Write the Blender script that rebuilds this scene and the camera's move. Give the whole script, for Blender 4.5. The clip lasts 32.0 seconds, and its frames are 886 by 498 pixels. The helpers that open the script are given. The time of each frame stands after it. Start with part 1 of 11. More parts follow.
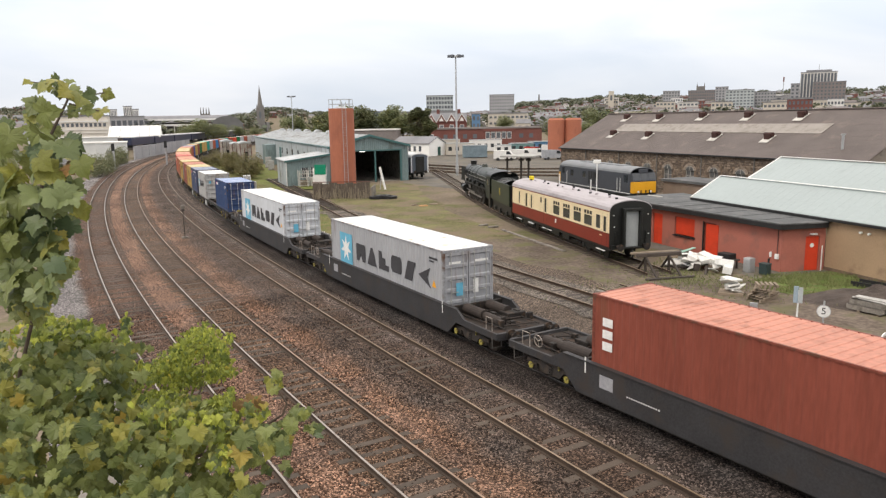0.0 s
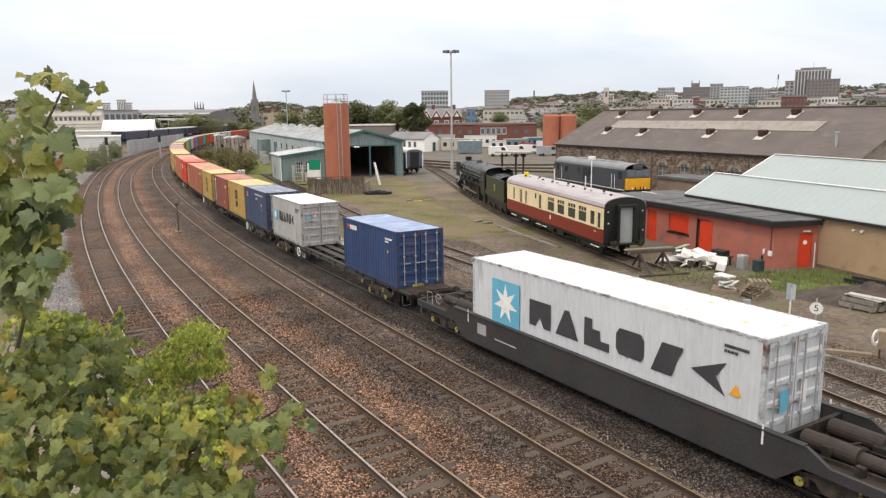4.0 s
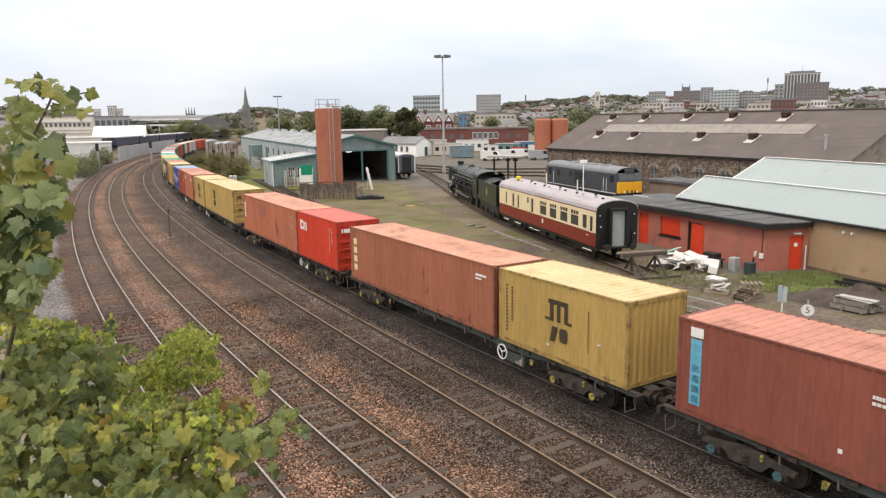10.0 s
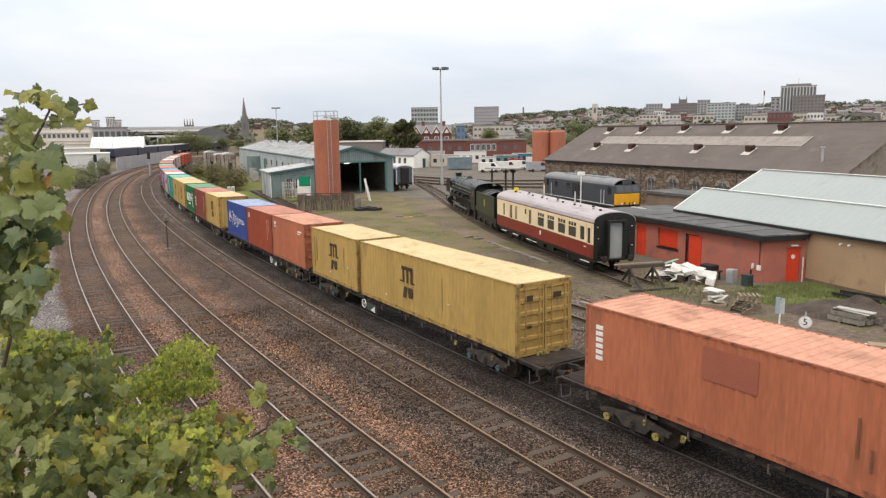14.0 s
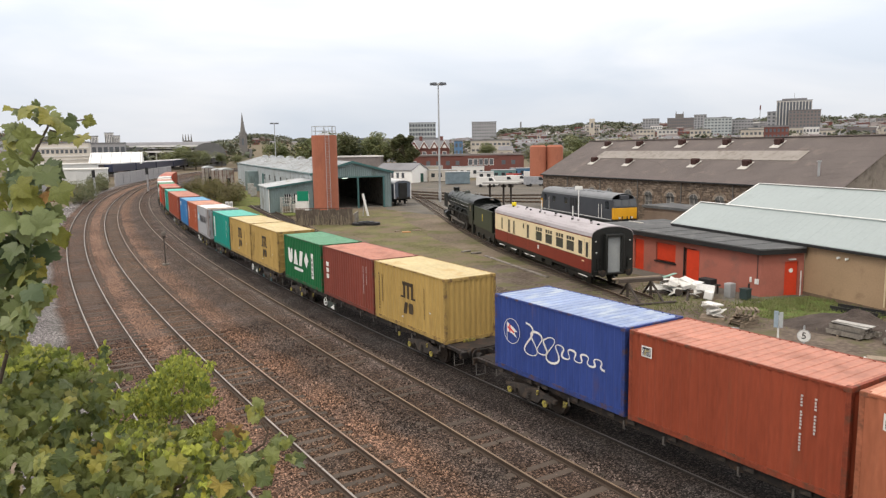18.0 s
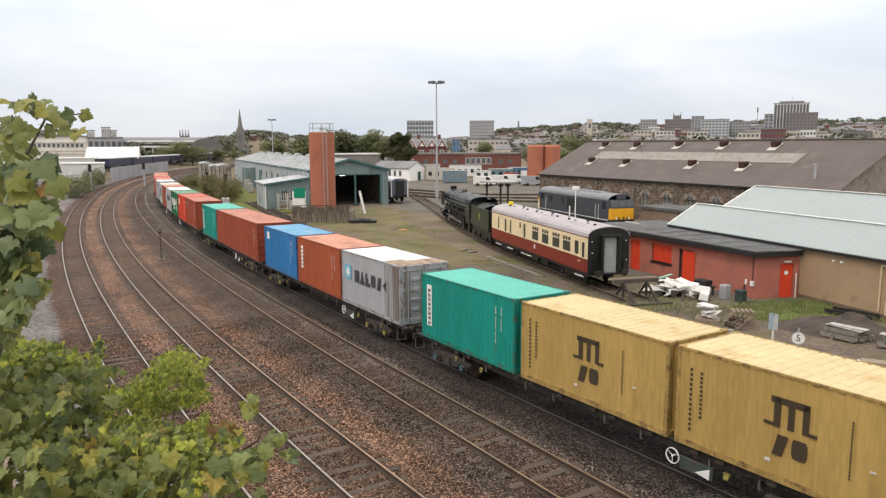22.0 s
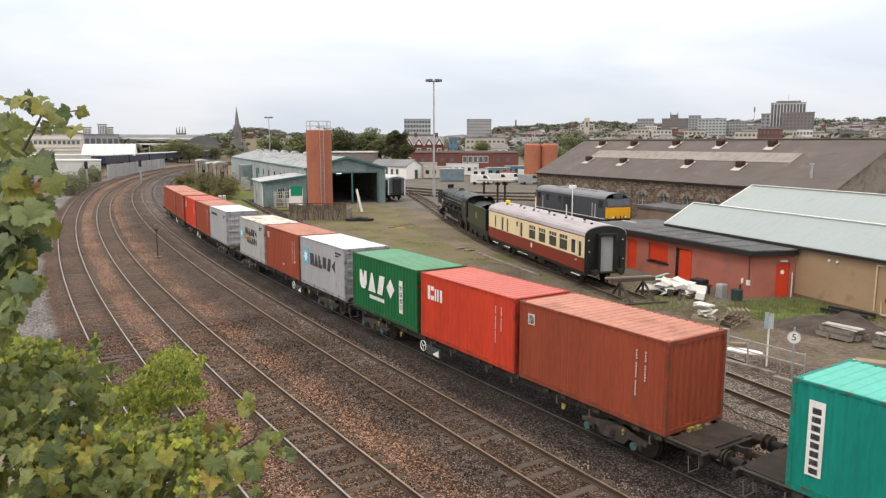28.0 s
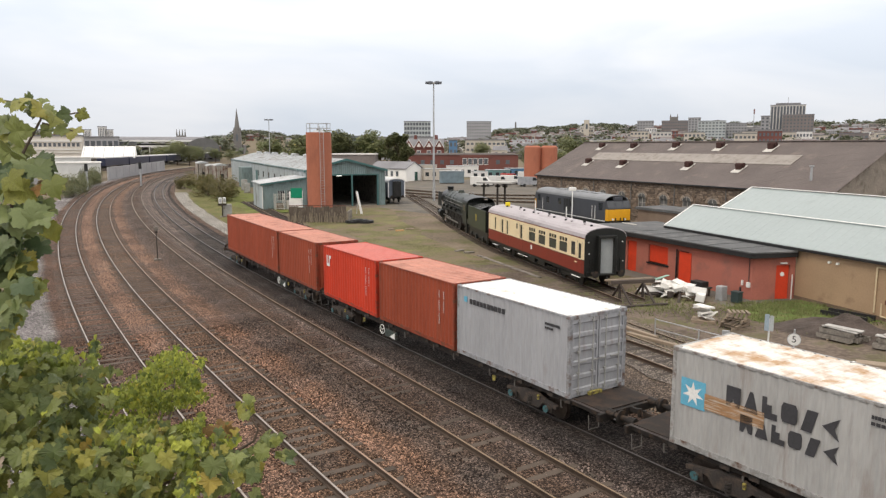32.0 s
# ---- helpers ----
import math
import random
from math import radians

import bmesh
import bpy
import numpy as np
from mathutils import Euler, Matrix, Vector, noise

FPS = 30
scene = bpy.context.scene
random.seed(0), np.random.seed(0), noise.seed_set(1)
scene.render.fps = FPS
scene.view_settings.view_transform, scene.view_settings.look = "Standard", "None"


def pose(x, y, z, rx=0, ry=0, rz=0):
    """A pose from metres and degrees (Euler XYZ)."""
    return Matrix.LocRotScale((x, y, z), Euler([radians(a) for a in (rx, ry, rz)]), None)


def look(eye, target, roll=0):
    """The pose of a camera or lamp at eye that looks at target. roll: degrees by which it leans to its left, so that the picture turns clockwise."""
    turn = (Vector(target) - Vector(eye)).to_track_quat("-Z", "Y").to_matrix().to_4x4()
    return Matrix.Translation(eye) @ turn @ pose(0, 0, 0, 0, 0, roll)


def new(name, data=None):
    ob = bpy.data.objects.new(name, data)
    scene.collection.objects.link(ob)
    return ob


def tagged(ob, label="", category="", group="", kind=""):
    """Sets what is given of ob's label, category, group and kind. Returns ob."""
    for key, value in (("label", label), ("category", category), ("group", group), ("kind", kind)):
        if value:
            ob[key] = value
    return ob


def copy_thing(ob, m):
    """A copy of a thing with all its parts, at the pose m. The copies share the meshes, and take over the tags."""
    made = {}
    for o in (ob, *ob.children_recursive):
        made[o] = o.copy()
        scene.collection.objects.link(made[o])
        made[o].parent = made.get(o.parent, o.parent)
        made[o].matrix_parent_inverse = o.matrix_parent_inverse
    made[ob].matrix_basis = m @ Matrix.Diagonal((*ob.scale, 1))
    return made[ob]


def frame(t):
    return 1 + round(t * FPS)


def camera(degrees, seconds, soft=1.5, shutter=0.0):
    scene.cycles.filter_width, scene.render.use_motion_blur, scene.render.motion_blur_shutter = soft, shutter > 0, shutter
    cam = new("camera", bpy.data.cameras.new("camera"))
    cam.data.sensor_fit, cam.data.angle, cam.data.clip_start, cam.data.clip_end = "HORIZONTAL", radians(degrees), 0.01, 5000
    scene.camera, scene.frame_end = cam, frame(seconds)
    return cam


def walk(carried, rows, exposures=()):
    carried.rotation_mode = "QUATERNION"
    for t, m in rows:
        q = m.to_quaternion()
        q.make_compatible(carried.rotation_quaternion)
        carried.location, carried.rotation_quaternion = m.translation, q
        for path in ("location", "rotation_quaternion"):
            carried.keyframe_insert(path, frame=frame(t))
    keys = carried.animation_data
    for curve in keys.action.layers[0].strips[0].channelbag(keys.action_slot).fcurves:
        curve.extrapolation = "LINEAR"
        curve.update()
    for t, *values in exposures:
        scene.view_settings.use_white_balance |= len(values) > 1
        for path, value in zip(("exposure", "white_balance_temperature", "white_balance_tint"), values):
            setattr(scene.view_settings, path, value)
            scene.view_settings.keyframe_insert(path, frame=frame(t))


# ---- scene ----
cam = camera(62.87, 32.0, soft=1.3, shutter=0.0)
EYE = (0.0, 0.0, 8.73)
# seconds, tilt, lean, turn of the hand-held camera
TURNS = [(0, 79.87, 0.97, 1.77), (0.5, 80.09, 0.79, 1.79), (1, 79.77, 0.64, 1.68), (1.5, 79.74, 0.66, 1.58), 
        (2, 79.82, 0.42, 1.47), (2.5, 79.80, 0.81, 1.53), (3, 79.82, 0.79, 1.54), (3.5, 79.54, 0.76, 1.46), 
        (5.5, 79.51, 0.43, 1.20), (6, 79.51, 0.45, 1.14), (6.5, 79.40, 0.33, 1.09), (7, 79.43, 0.24, 1.05), 
        (7.5, 79.39, 0.06, 1.01), (8, 79.41, 0.13, 0.94), (8.5, 79.40, 0.09, 0.87), (9, 79.39, 0.16, 0.81), 
        (9.5, 79.67, 0.70, 0.75), (10, 79.87, 0.91, 0.75), (10.5, 80.02, 0.96, 0.75), (11, 80.13, 1.19, 0.77), 
        (11.5, 80.21, 1.29, 0.77), (12, 80.22, 0.98, 0.81), (12.5, 80.34, 0.92, 0.77), (13, 80.41, 0.75, 0.72), 
        (13.5, 80.55, 0.73, 0.67), (14, 80.77, 0.80, 0.59), (14.5, 80.95, 0.81, 0.55), (16.5, 81.57, 0.97, 0.46), 
        (17, 81.71, 0.88, 0.46), (17.5, 81.83, 0.85, 0.46), (18, 81.92, 0.91, 0.42), (18.5, 82.02, 0.99, 0.45), 
        (19, 82.08, 0.81, 0.42), (19.5, 81.95, 0.40, 0.43), (20, 81.88, 0.42, 0.39), (20.5, 81.82, 0.39, 0.33), 
        (21, 81.75, 0.37, 0.29), (21.5, 81.79, 0.39, 0.25), (22, 81.80, 0.23, 0.23), (22.5, 81.78, 0.15, 0.21), 
        (23, 81.78, 0.18, 0.20), (23.5, 81.78, 0.16, 0.20), (24, 81.75, -0.02, 0.20), (24.5, 81.75, -0.13, 0.15), 
        (25, 81.69, -0.19, 0.13), (25.5, 81.63, -0.11, 0.08), (27.5, 81.67, 0.05, -0.00), (28, 81.67, 0.02, 0.01), 
        (28.5, 81.71, 0.01, 0.00), (29, 81.70, -0.01, 0.00), (29.5, 81.70, 0.02, -0.00), (30, 81.71, -0.05, 0.01), 
        (30.5, 81.71, -0.07, 0.01), (31, 81.73, -0.10, 0.01), (31.5, 81.77, -0.12, 0.01), (32, 81.84, 0.04, 0.00)]
PATH = [(t, pose(*EYE, a, b, c)) for t, a, b, c in TURNS]
# the camera opens up a little in the first half
OPENING = [(0, 0.1), (3, 0.09), (6, 0.17), (9, 0.16), (11, 0.07), (14, 0.03), (17, -0.03), (20, 0.02), (25, 0.01), (28, 0.03), (32, -0.02)]
walk(cam, PATH, OPENING)

# ---------------------------------------------------------------- sky and sun
world = bpy.data.worlds.new("overcast_sky")
scene.world = world
world.use_nodes = True
wn, wl = world.node_tree.nodes, world.node_tree.links
bg = wn["Background"]
sky = wn.new("ShaderNodeTexSky")
sky.sky_type = "NISHITA"
sky.sun_disc = False
sky.sun_elevation, sky.sun_rotation = radians(48), radians(215)
skyk = wn.new("ShaderNodeVectorMath")
skyk.operation = "SCALE"
skyk.inputs["Scale"].default_value = 0.10
wl.new(sky.outputs["Color"], skyk.inputs[0])
co = wn.new("ShaderNodeTexCoord")
mp = wn.new("ShaderNodeMapping")
mp.inputs["Scale"].default_value = (2.2, 2.2, 9.0)
wl.new(co.outputs["Generated"], mp.inputs["Vector"])
nz = wn.new("ShaderNodeTexNoise")
nz.inputs["Scale"].default_value = 1.1
nz.inputs["Detail"].default_value = 5.0
nz.inputs["Roughness"].default_value = 0.48
nz.inputs["Distortion"].default_value = 0.4
wl.new(mp.outputs["Vector"], nz.inputs["Vector"])
cr = wn.new("ShaderNodeValToRGB")
cr.color_ramp.elements[0].position, cr.color_ramp.elements[0].color = 0.36, (0.80, 0.83, 0.875, 1)
cr.color_ramp.elements[1].position, cr.color_ramp.elements[1].color = 0.62, (1.0, 0.978, 0.97, 1)
wl.new(nz.outputs["Fac"], cr.inputs["Fac"])
mx = wn.new("ShaderNodeMix")
mx.data_type = "RGBA"
mx.inputs["Factor"].default_value = 0.96
wl.new(skyk.outputs["Vector"], mx.inputs["A"])
wl.new(cr.outputs["Color"], mx.inputs["B"])
# an overcast sky is darkest at the horizon and brightest overhead
sp = wn.new("ShaderNodeSeparateXYZ")
wl.new(co.outputs["Generated"], sp.inputs["Vector"])
lift = []
for z0, z1, v0, v1 in ((0.0, 0.22, 0.70, 0.98), (0.2, 0.75, 1.0, 1.5)):
    g = wn.new("ShaderNodeMapRange")
    g.interpolation_type = "SMOOTHSTEP"
    for key, val in (("From Min", z0), ("From Max", z1), ("To Min", v0), ("To Max", v1)):
        g.inputs[key].default_value = val
    wl.new(sp.outputs["Z"], g.inputs["Value"])
    lift.append(g)
up = wn.new("ShaderNodeMath")
up.operation = "MULTIPLY"
wl.new(lift[0].outputs["Result"], up.inputs[0])
wl.new(lift[1].outputs["Result"], up.inputs[1])
dome = wn.new("ShaderNodeVectorMath")
dome.operation = "SCALE"
wl.new(mx.outputs["Result"], dome.inputs[0])
wl.new(up.outputs[0], dome.inputs["Scale"])
# bluer towards the horizon, warmer where the cloud thins overhead
hue = wn.new("ShaderNodeMix")
hue.data_type = "RGBA"
hue.inputs["A"].default_value, hue.inputs["B"].default_value = (0.95, 0.985, 1.035, 1), (1.05, 0.985, 0.92, 1)
hz = wn.new("ShaderNodeMapRange")
hz.inputs["From Min"].default_value, hz.inputs["From Max"].default_value = 0.1, 0.6
wl.new(sp.outputs["Z"], hz.inputs["Value"])
wl.new(hz.outputs["Result"], hue.inputs["Factor"])
tint = wn.new("ShaderNodeVectorMath")
tint.operation = "MULTIPLY"
wl.new(dome.outputs["Vector"], tint.inputs[0])
wl.new(hue.outputs["Result"], tint.inputs[1])
wl.new(tint.outputs["Vector"], bg.inputs["Color"])
bg.inputs["Strength"].default_value = 1.28

sun = new("sun", bpy.data.lights.new("sun", "SUN"))
sun.data.energy, sun.data.angle, sun.data.color = 1.15, radians(14), (1.0, 0.90, 0.76)
sun.matrix_world = look((0, 0, 0), (0.45, 0.55, -0.9))

# ---------------------------------------------------------------- materials
MATS = {}


def mat(name, color, rough=0.7, metal=0.0, vary=0.25, scale=1.0, fine=18.0, bump=0.0, other=None, amount=0.0, stretch=(1, 1, 1), piece=0.0, spec=0.4, island=0.0):
    """A surface with two scales of variation, optional stains of another colour and a little relief."""
    if name in MATS:
        return MATS[name]
    m = bpy.data.materials.new(name)
    m.use_nodes = True
    n, l = m.node_tree.nodes, m.node_tree.links
    b = n["Principled BSDF"]
    b.inputs["Roughness"].default_value, b.inputs["Metallic"].default_value = rough, metal
    b.inputs["Specular IOR Level"].default_value = spec
    tc = n.new("ShaderNodeTexCoord")
    mpn = n.new("ShaderNodeMapping")
    mpn.inputs["Scale"].default_value = stretch
    l.new(tc.outputs["Object"], mpn.inputs["Vector"])
    big, small = n.new("ShaderNodeTexNoise"), n.new("ShaderNodeTexNoise")
    big.inputs["Scale"].default_value, small.inputs["Scale"].default_value = scale, fine
    big.inputs["Detail"].default_value, small.inputs["Detail"].default_value = 4.0, 3.0
    for q in (big, small):
        l.new(mpn.outputs["Vector"], q.inputs["Vector"])
    add = n.new("ShaderNodeMath")
    add.operation = "ADD"
    l.new(big.outputs["Fac"], add.inputs[0])
    l.new(small.outputs["Fac"], add.inputs[1])
    last = add.outputs[0]
    if piece:
        oi = n.new("ShaderNodeObjectInfo")
        ma = n.new("ShaderNodeMath")
        ma.operation = "MULTIPLY_ADD"
        ma.inputs[1].default_value = piece
        l.new(oi.outputs["Random"], ma.inputs[0])
        l.new(last, ma.inputs[2])
        last = ma.outputs[0]
    if island:
        gi = n.new("ShaderNodeNewGeometry")
        mi = n.new("ShaderNodeMath")
        mi.operation = "MULTIPLY_ADD"
        mi.inputs[1].default_value = island
        l.new(gi.outputs["Random Per Island"], mi.inputs[0])
        l.new(last, mi.inputs[2])
        last = mi.outputs[0]
    rg = n.new("ShaderNodeMapRange")
    rg.inputs["From Min"].default_value, rg.inputs["From Max"].default_value = 0.7, 1.3 + piece + island
    rg.inputs["To Min"].default_value, rg.inputs["To Max"].default_value = 1 - vary, 1 + vary
    l.new(last, rg.inputs["Value"])
    hv = n.new("ShaderNodeHueSaturation")
    hv.inputs["Color"].default_value = (*color, 1)
    l.new(rg.outputs["Result"], hv.inputs["Value"])
    out = hv.outputs["Color"]
    if other:
        st = n.new("ShaderNodeTexNoise")
        st.inputs["Scale"].default_value, st.inputs["Detail"].default_value = scale * 1.7, 6.0
        st.inputs["Roughness"].default_value = 0.62
        l.new(mpn.outputs["Vector"], st.inputs["Vector"])
        r2 = n.new("ShaderNodeMapRange")
        r2.inputs["From Min"].default_value, r2.inputs["From Max"].default_value = 0.62 - amount * 0.35, 0.74 - amount * 0.25
        l.new(st.outputs["Fac"], r2.inputs["Value"])
        mxn = n.new("ShaderNodeMix")
        mxn.data_type = "RGBA"
        mxn.inputs["B"].default_value = (*other, 1)
        l.new(r2.outputs["Result"], mxn.inputs["Factor"])
        l.new(out, mxn.inputs["A"])
        out = mxn.outputs["Result"]
    l.new(out, b.inputs["Base Color"])
    if bump:
        bp = n.new("ShaderNodeBump")
        bp.inputs["Strength"].default_value, bp.inputs["Distance"].default_value = 0.6, bump
        l.new(small.outputs["Fac"], bp.inputs["Height"])
        l.new(bp.outputs["Normal"], b.inputs["Normal"])
    MATS[name] = m
    return m


def glass_mat():
    m = mat("window_glass", (0.03, 0.035, 0.04), 0.06, 0.0, 0.1, spec=0.8)
    return m


# ---------------------------------------------------------------- mesh helpers
def part(name, bm, material, parent, label="", smooth=False):
    me = bpy.data.meshes.new(name)
    if smooth:
        for fc in bm.faces:
            fc.smooth = True
    bm.to_mesh(me)
    bm.free()
    me.materials.append(material)
    ob = new(name, me)
    ob.parent = parent
    if label:
        ob["label"] = label
    return ob


def share(name, me, parent, m=None, material=None, label=""):
    """One more object on a mesh that exists already."""
    ob = new(name, me)
    ob.parent = parent
    if m is not None:
        ob.matrix_basis = m
    if material is not None:
        ob.material_slots[0].link = "OBJECT"
        ob.material_slots[0].material = material
    if label:
        ob["label"] = label
    return ob


def thing(name, m, label, category, group="", kind=""):
    e = new(name)
    e.empty_display_size = 0.2
    e.matrix_basis = m
    return tagged(e, label, category, group, kind)


def box(bm, x0, x1, y0, y1, z0, z1, bevel=0.0):
    g = bmesh.ops.create_cube(bm, size=1.0)
    vs = g["verts"]
    for v in vs:
        v.co = Vector(((x0 + x1) / 2 + v.co.x * (x1 - x0), (y0 + y1) / 2 + v.co.y * (y1 - y0), (z0 + z1) / 2 + v.co.z * (z1 - z0)))
    if bevel:
        es = list({e for v in vs for e in v.link_edges})
        bmesh.ops.bevel(bm, geom=es, offset=bevel, segments=1, affect="EDGES", profile=0.5)
    return vs


def cyl(bm, a, b, r, r2=None, n=12, caps=True):
    a, b = Vector(a), Vector(b)
    d = b - a
    m = Matrix.Translation((a + b) / 2) @ d.to_track_quat("Z", "Y").to_matrix().to_4x4()
    g = bmesh.ops.create_cone(bm, cap_ends=caps, segments=n, radius1=r, radius2=r if r2 is None else r2, depth=d.length, matrix=m)
    return g["verts"]


def prism(bm, pts, axis, a, b):
    """A polygon of (p, q) pushed along an axis from a to b."""
    def at(p, q, s):
        return {"x": (s, p, q), "y": (p, s, q), "z": (p, q, s)}[axis]
    lo = [bm.verts.new(at(p, q, a)) for p, q in pts]
    hi = [bm.verts.new(at(p, q, b)) for p, q in pts]
    k = len(pts)
    bm.faces.new(lo)
    bm.faces.new(hi[::-1])
    for i in range(k):
        bm.faces.new((lo[i], hi[i], hi[(i + 1) % k], lo[(i + 1) % k]))
    bmesh.ops.recalc_face_normals(bm, faces=bm.faces[:])


def B():
    return bmesh.new()


def mesh_of(name, bm, material):
    me = bpy.data.meshes.new(name)
    bm.to_mesh(me)
    bm.free()
    me.materials.append(material)
    return me


def sweep(bm, line, profile):
    """A closed profile of (side, up) carried along a list of (x, y, heading)."""
    rings = []
    for x, y, th in line:
        c, s = math.cos(th), math.sin(th)
        rings.append([bm.verts.new((x + o * c, y - o * s, z)) for o, z in profile])
    k = len(profile)
    for r0, r1 in zip(rings, rings[1:]):
        for i in range(k):
            bm.faces.new((r0[i], r0[(i + 1) % k], r1[(i + 1) % k], r1[i]))
    bm.faces.new(rings[0][::-1])
    bm.faces.new(rings[-1])
    bmesh.ops.recalc_face_normals(bm, faces=bm.faces[:])


def ribbed_slope(bm, x0, x1, n, low, high, rib, share_up=0.75):
    """A sheet roof from the low edge (y, z) to the high edge, with raised ribs across it, as one skin."""
    prof = []
    for i in range(n):
        a, b, c = x0 + (x1 - x0) * i / n, x0 + (x1 - x0) * (i + share_up) / n, x0 + (x1 - x0) * (i + 1) / n
        prof += [(a, 0.0), (b, 0.0), (b + 0.01, rib), (c - 0.01, rib)]
    prof.append((x1, 0.0))
    lo = [bm.verts.new((x, low[0], low[1] + u)) for x, u in prof]
    hi = [bm.verts.new((x, high[0], high[1] + u)) for x, u in prof]
    for i in range(len(prof) - 1):
        bm.faces.new((lo[i], lo[i + 1], hi[i + 1], hi[i]))


def coursed_slope(bm, x0, x1, n, low, high, step):
    """A slope of overlapping courses between two edges (y, z), as one skin."""
    rows = []
    for i in range(n + 1):
        y, z = low[0] + (high[0] - low[0]) * i / n, low[1] + (high[1] - low[1]) * i / n
        if i > 0:
            rows.append((y, z))
        rows.append((y, z + step))
    prev = None
    for y, z in rows:
        cur = (bm.verts.new((x0, y, z)), bm.verts.new((x1, y, z)))
        if prev:
            bm.faces.new((prev[0], prev[1], cur[1], cur[0]))
        prev = cur

# ---------------------------------------------------------------- the line of the railway
STATION = [-400, -60, -20, 0, 25, 50, 75, 100, 125, 150, 180, 220, 270, 330, 460, 700]
HEADING = [-0.70, -0.68, -0.6218, -0.5914, -0.5536, -0.5046, -0.4607, -0.4243, -0.3848, -0.3434, -0.2908, -0.2161, -0.1194, -0.0029, 0.2493, 0.45]
GRID = np.arange(-400, 701, 1.0)
_h = np.interp(GRID, STATION, HEADING)
_h = np.convolve(np.r_[np.full(15, _h[0]), _h, np.full(15, _h[-1])], np.ones(31) / 31, "valid")
_x = np.r_[0, np.cumsum((np.sin(_h[1:]) + np.sin(_h[:-1])) / 2)]
_y = np.r_[0, np.cumsum((np.cos(_h[1:]) + np.cos(_h[:-1])) / 2)]
_x += 8.793 - _x[400]
_y += 16.0 - _y[400]


def rail_at(u, off=0.0):
    """Place and heading of the goods line u metres along it, off metres towards the yard."""
    th = float(np.interp(u, GRID, _h))
    return float(np.interp(u, GRID, _x)) + off * math.cos(th), float(np.interp(u, GRID, _y)) - off * math.sin(th), th


def offset_of(track, u):
    v = min(max(u, 0.0), 150.0) / 100
    a, b, c, d = {"A": (-11.598, -0.041, 0.019, 0), "B": (-7.935, -0.642, 0.644, 0), "C": (-3.755, 2.754, -3.759, 1.367), "D": (0, 0, 0, 0)}[track]
    return a + b * v + c * v * v + d * v ** 3




def srgb(r, g, b, k=1.0):
    return tuple(min(0.9, k * ((c / 255 / 12.92) if c < 10 else ((c / 255 + 0.055) / 1.055) ** 2.4)) for c in (r, g, b))


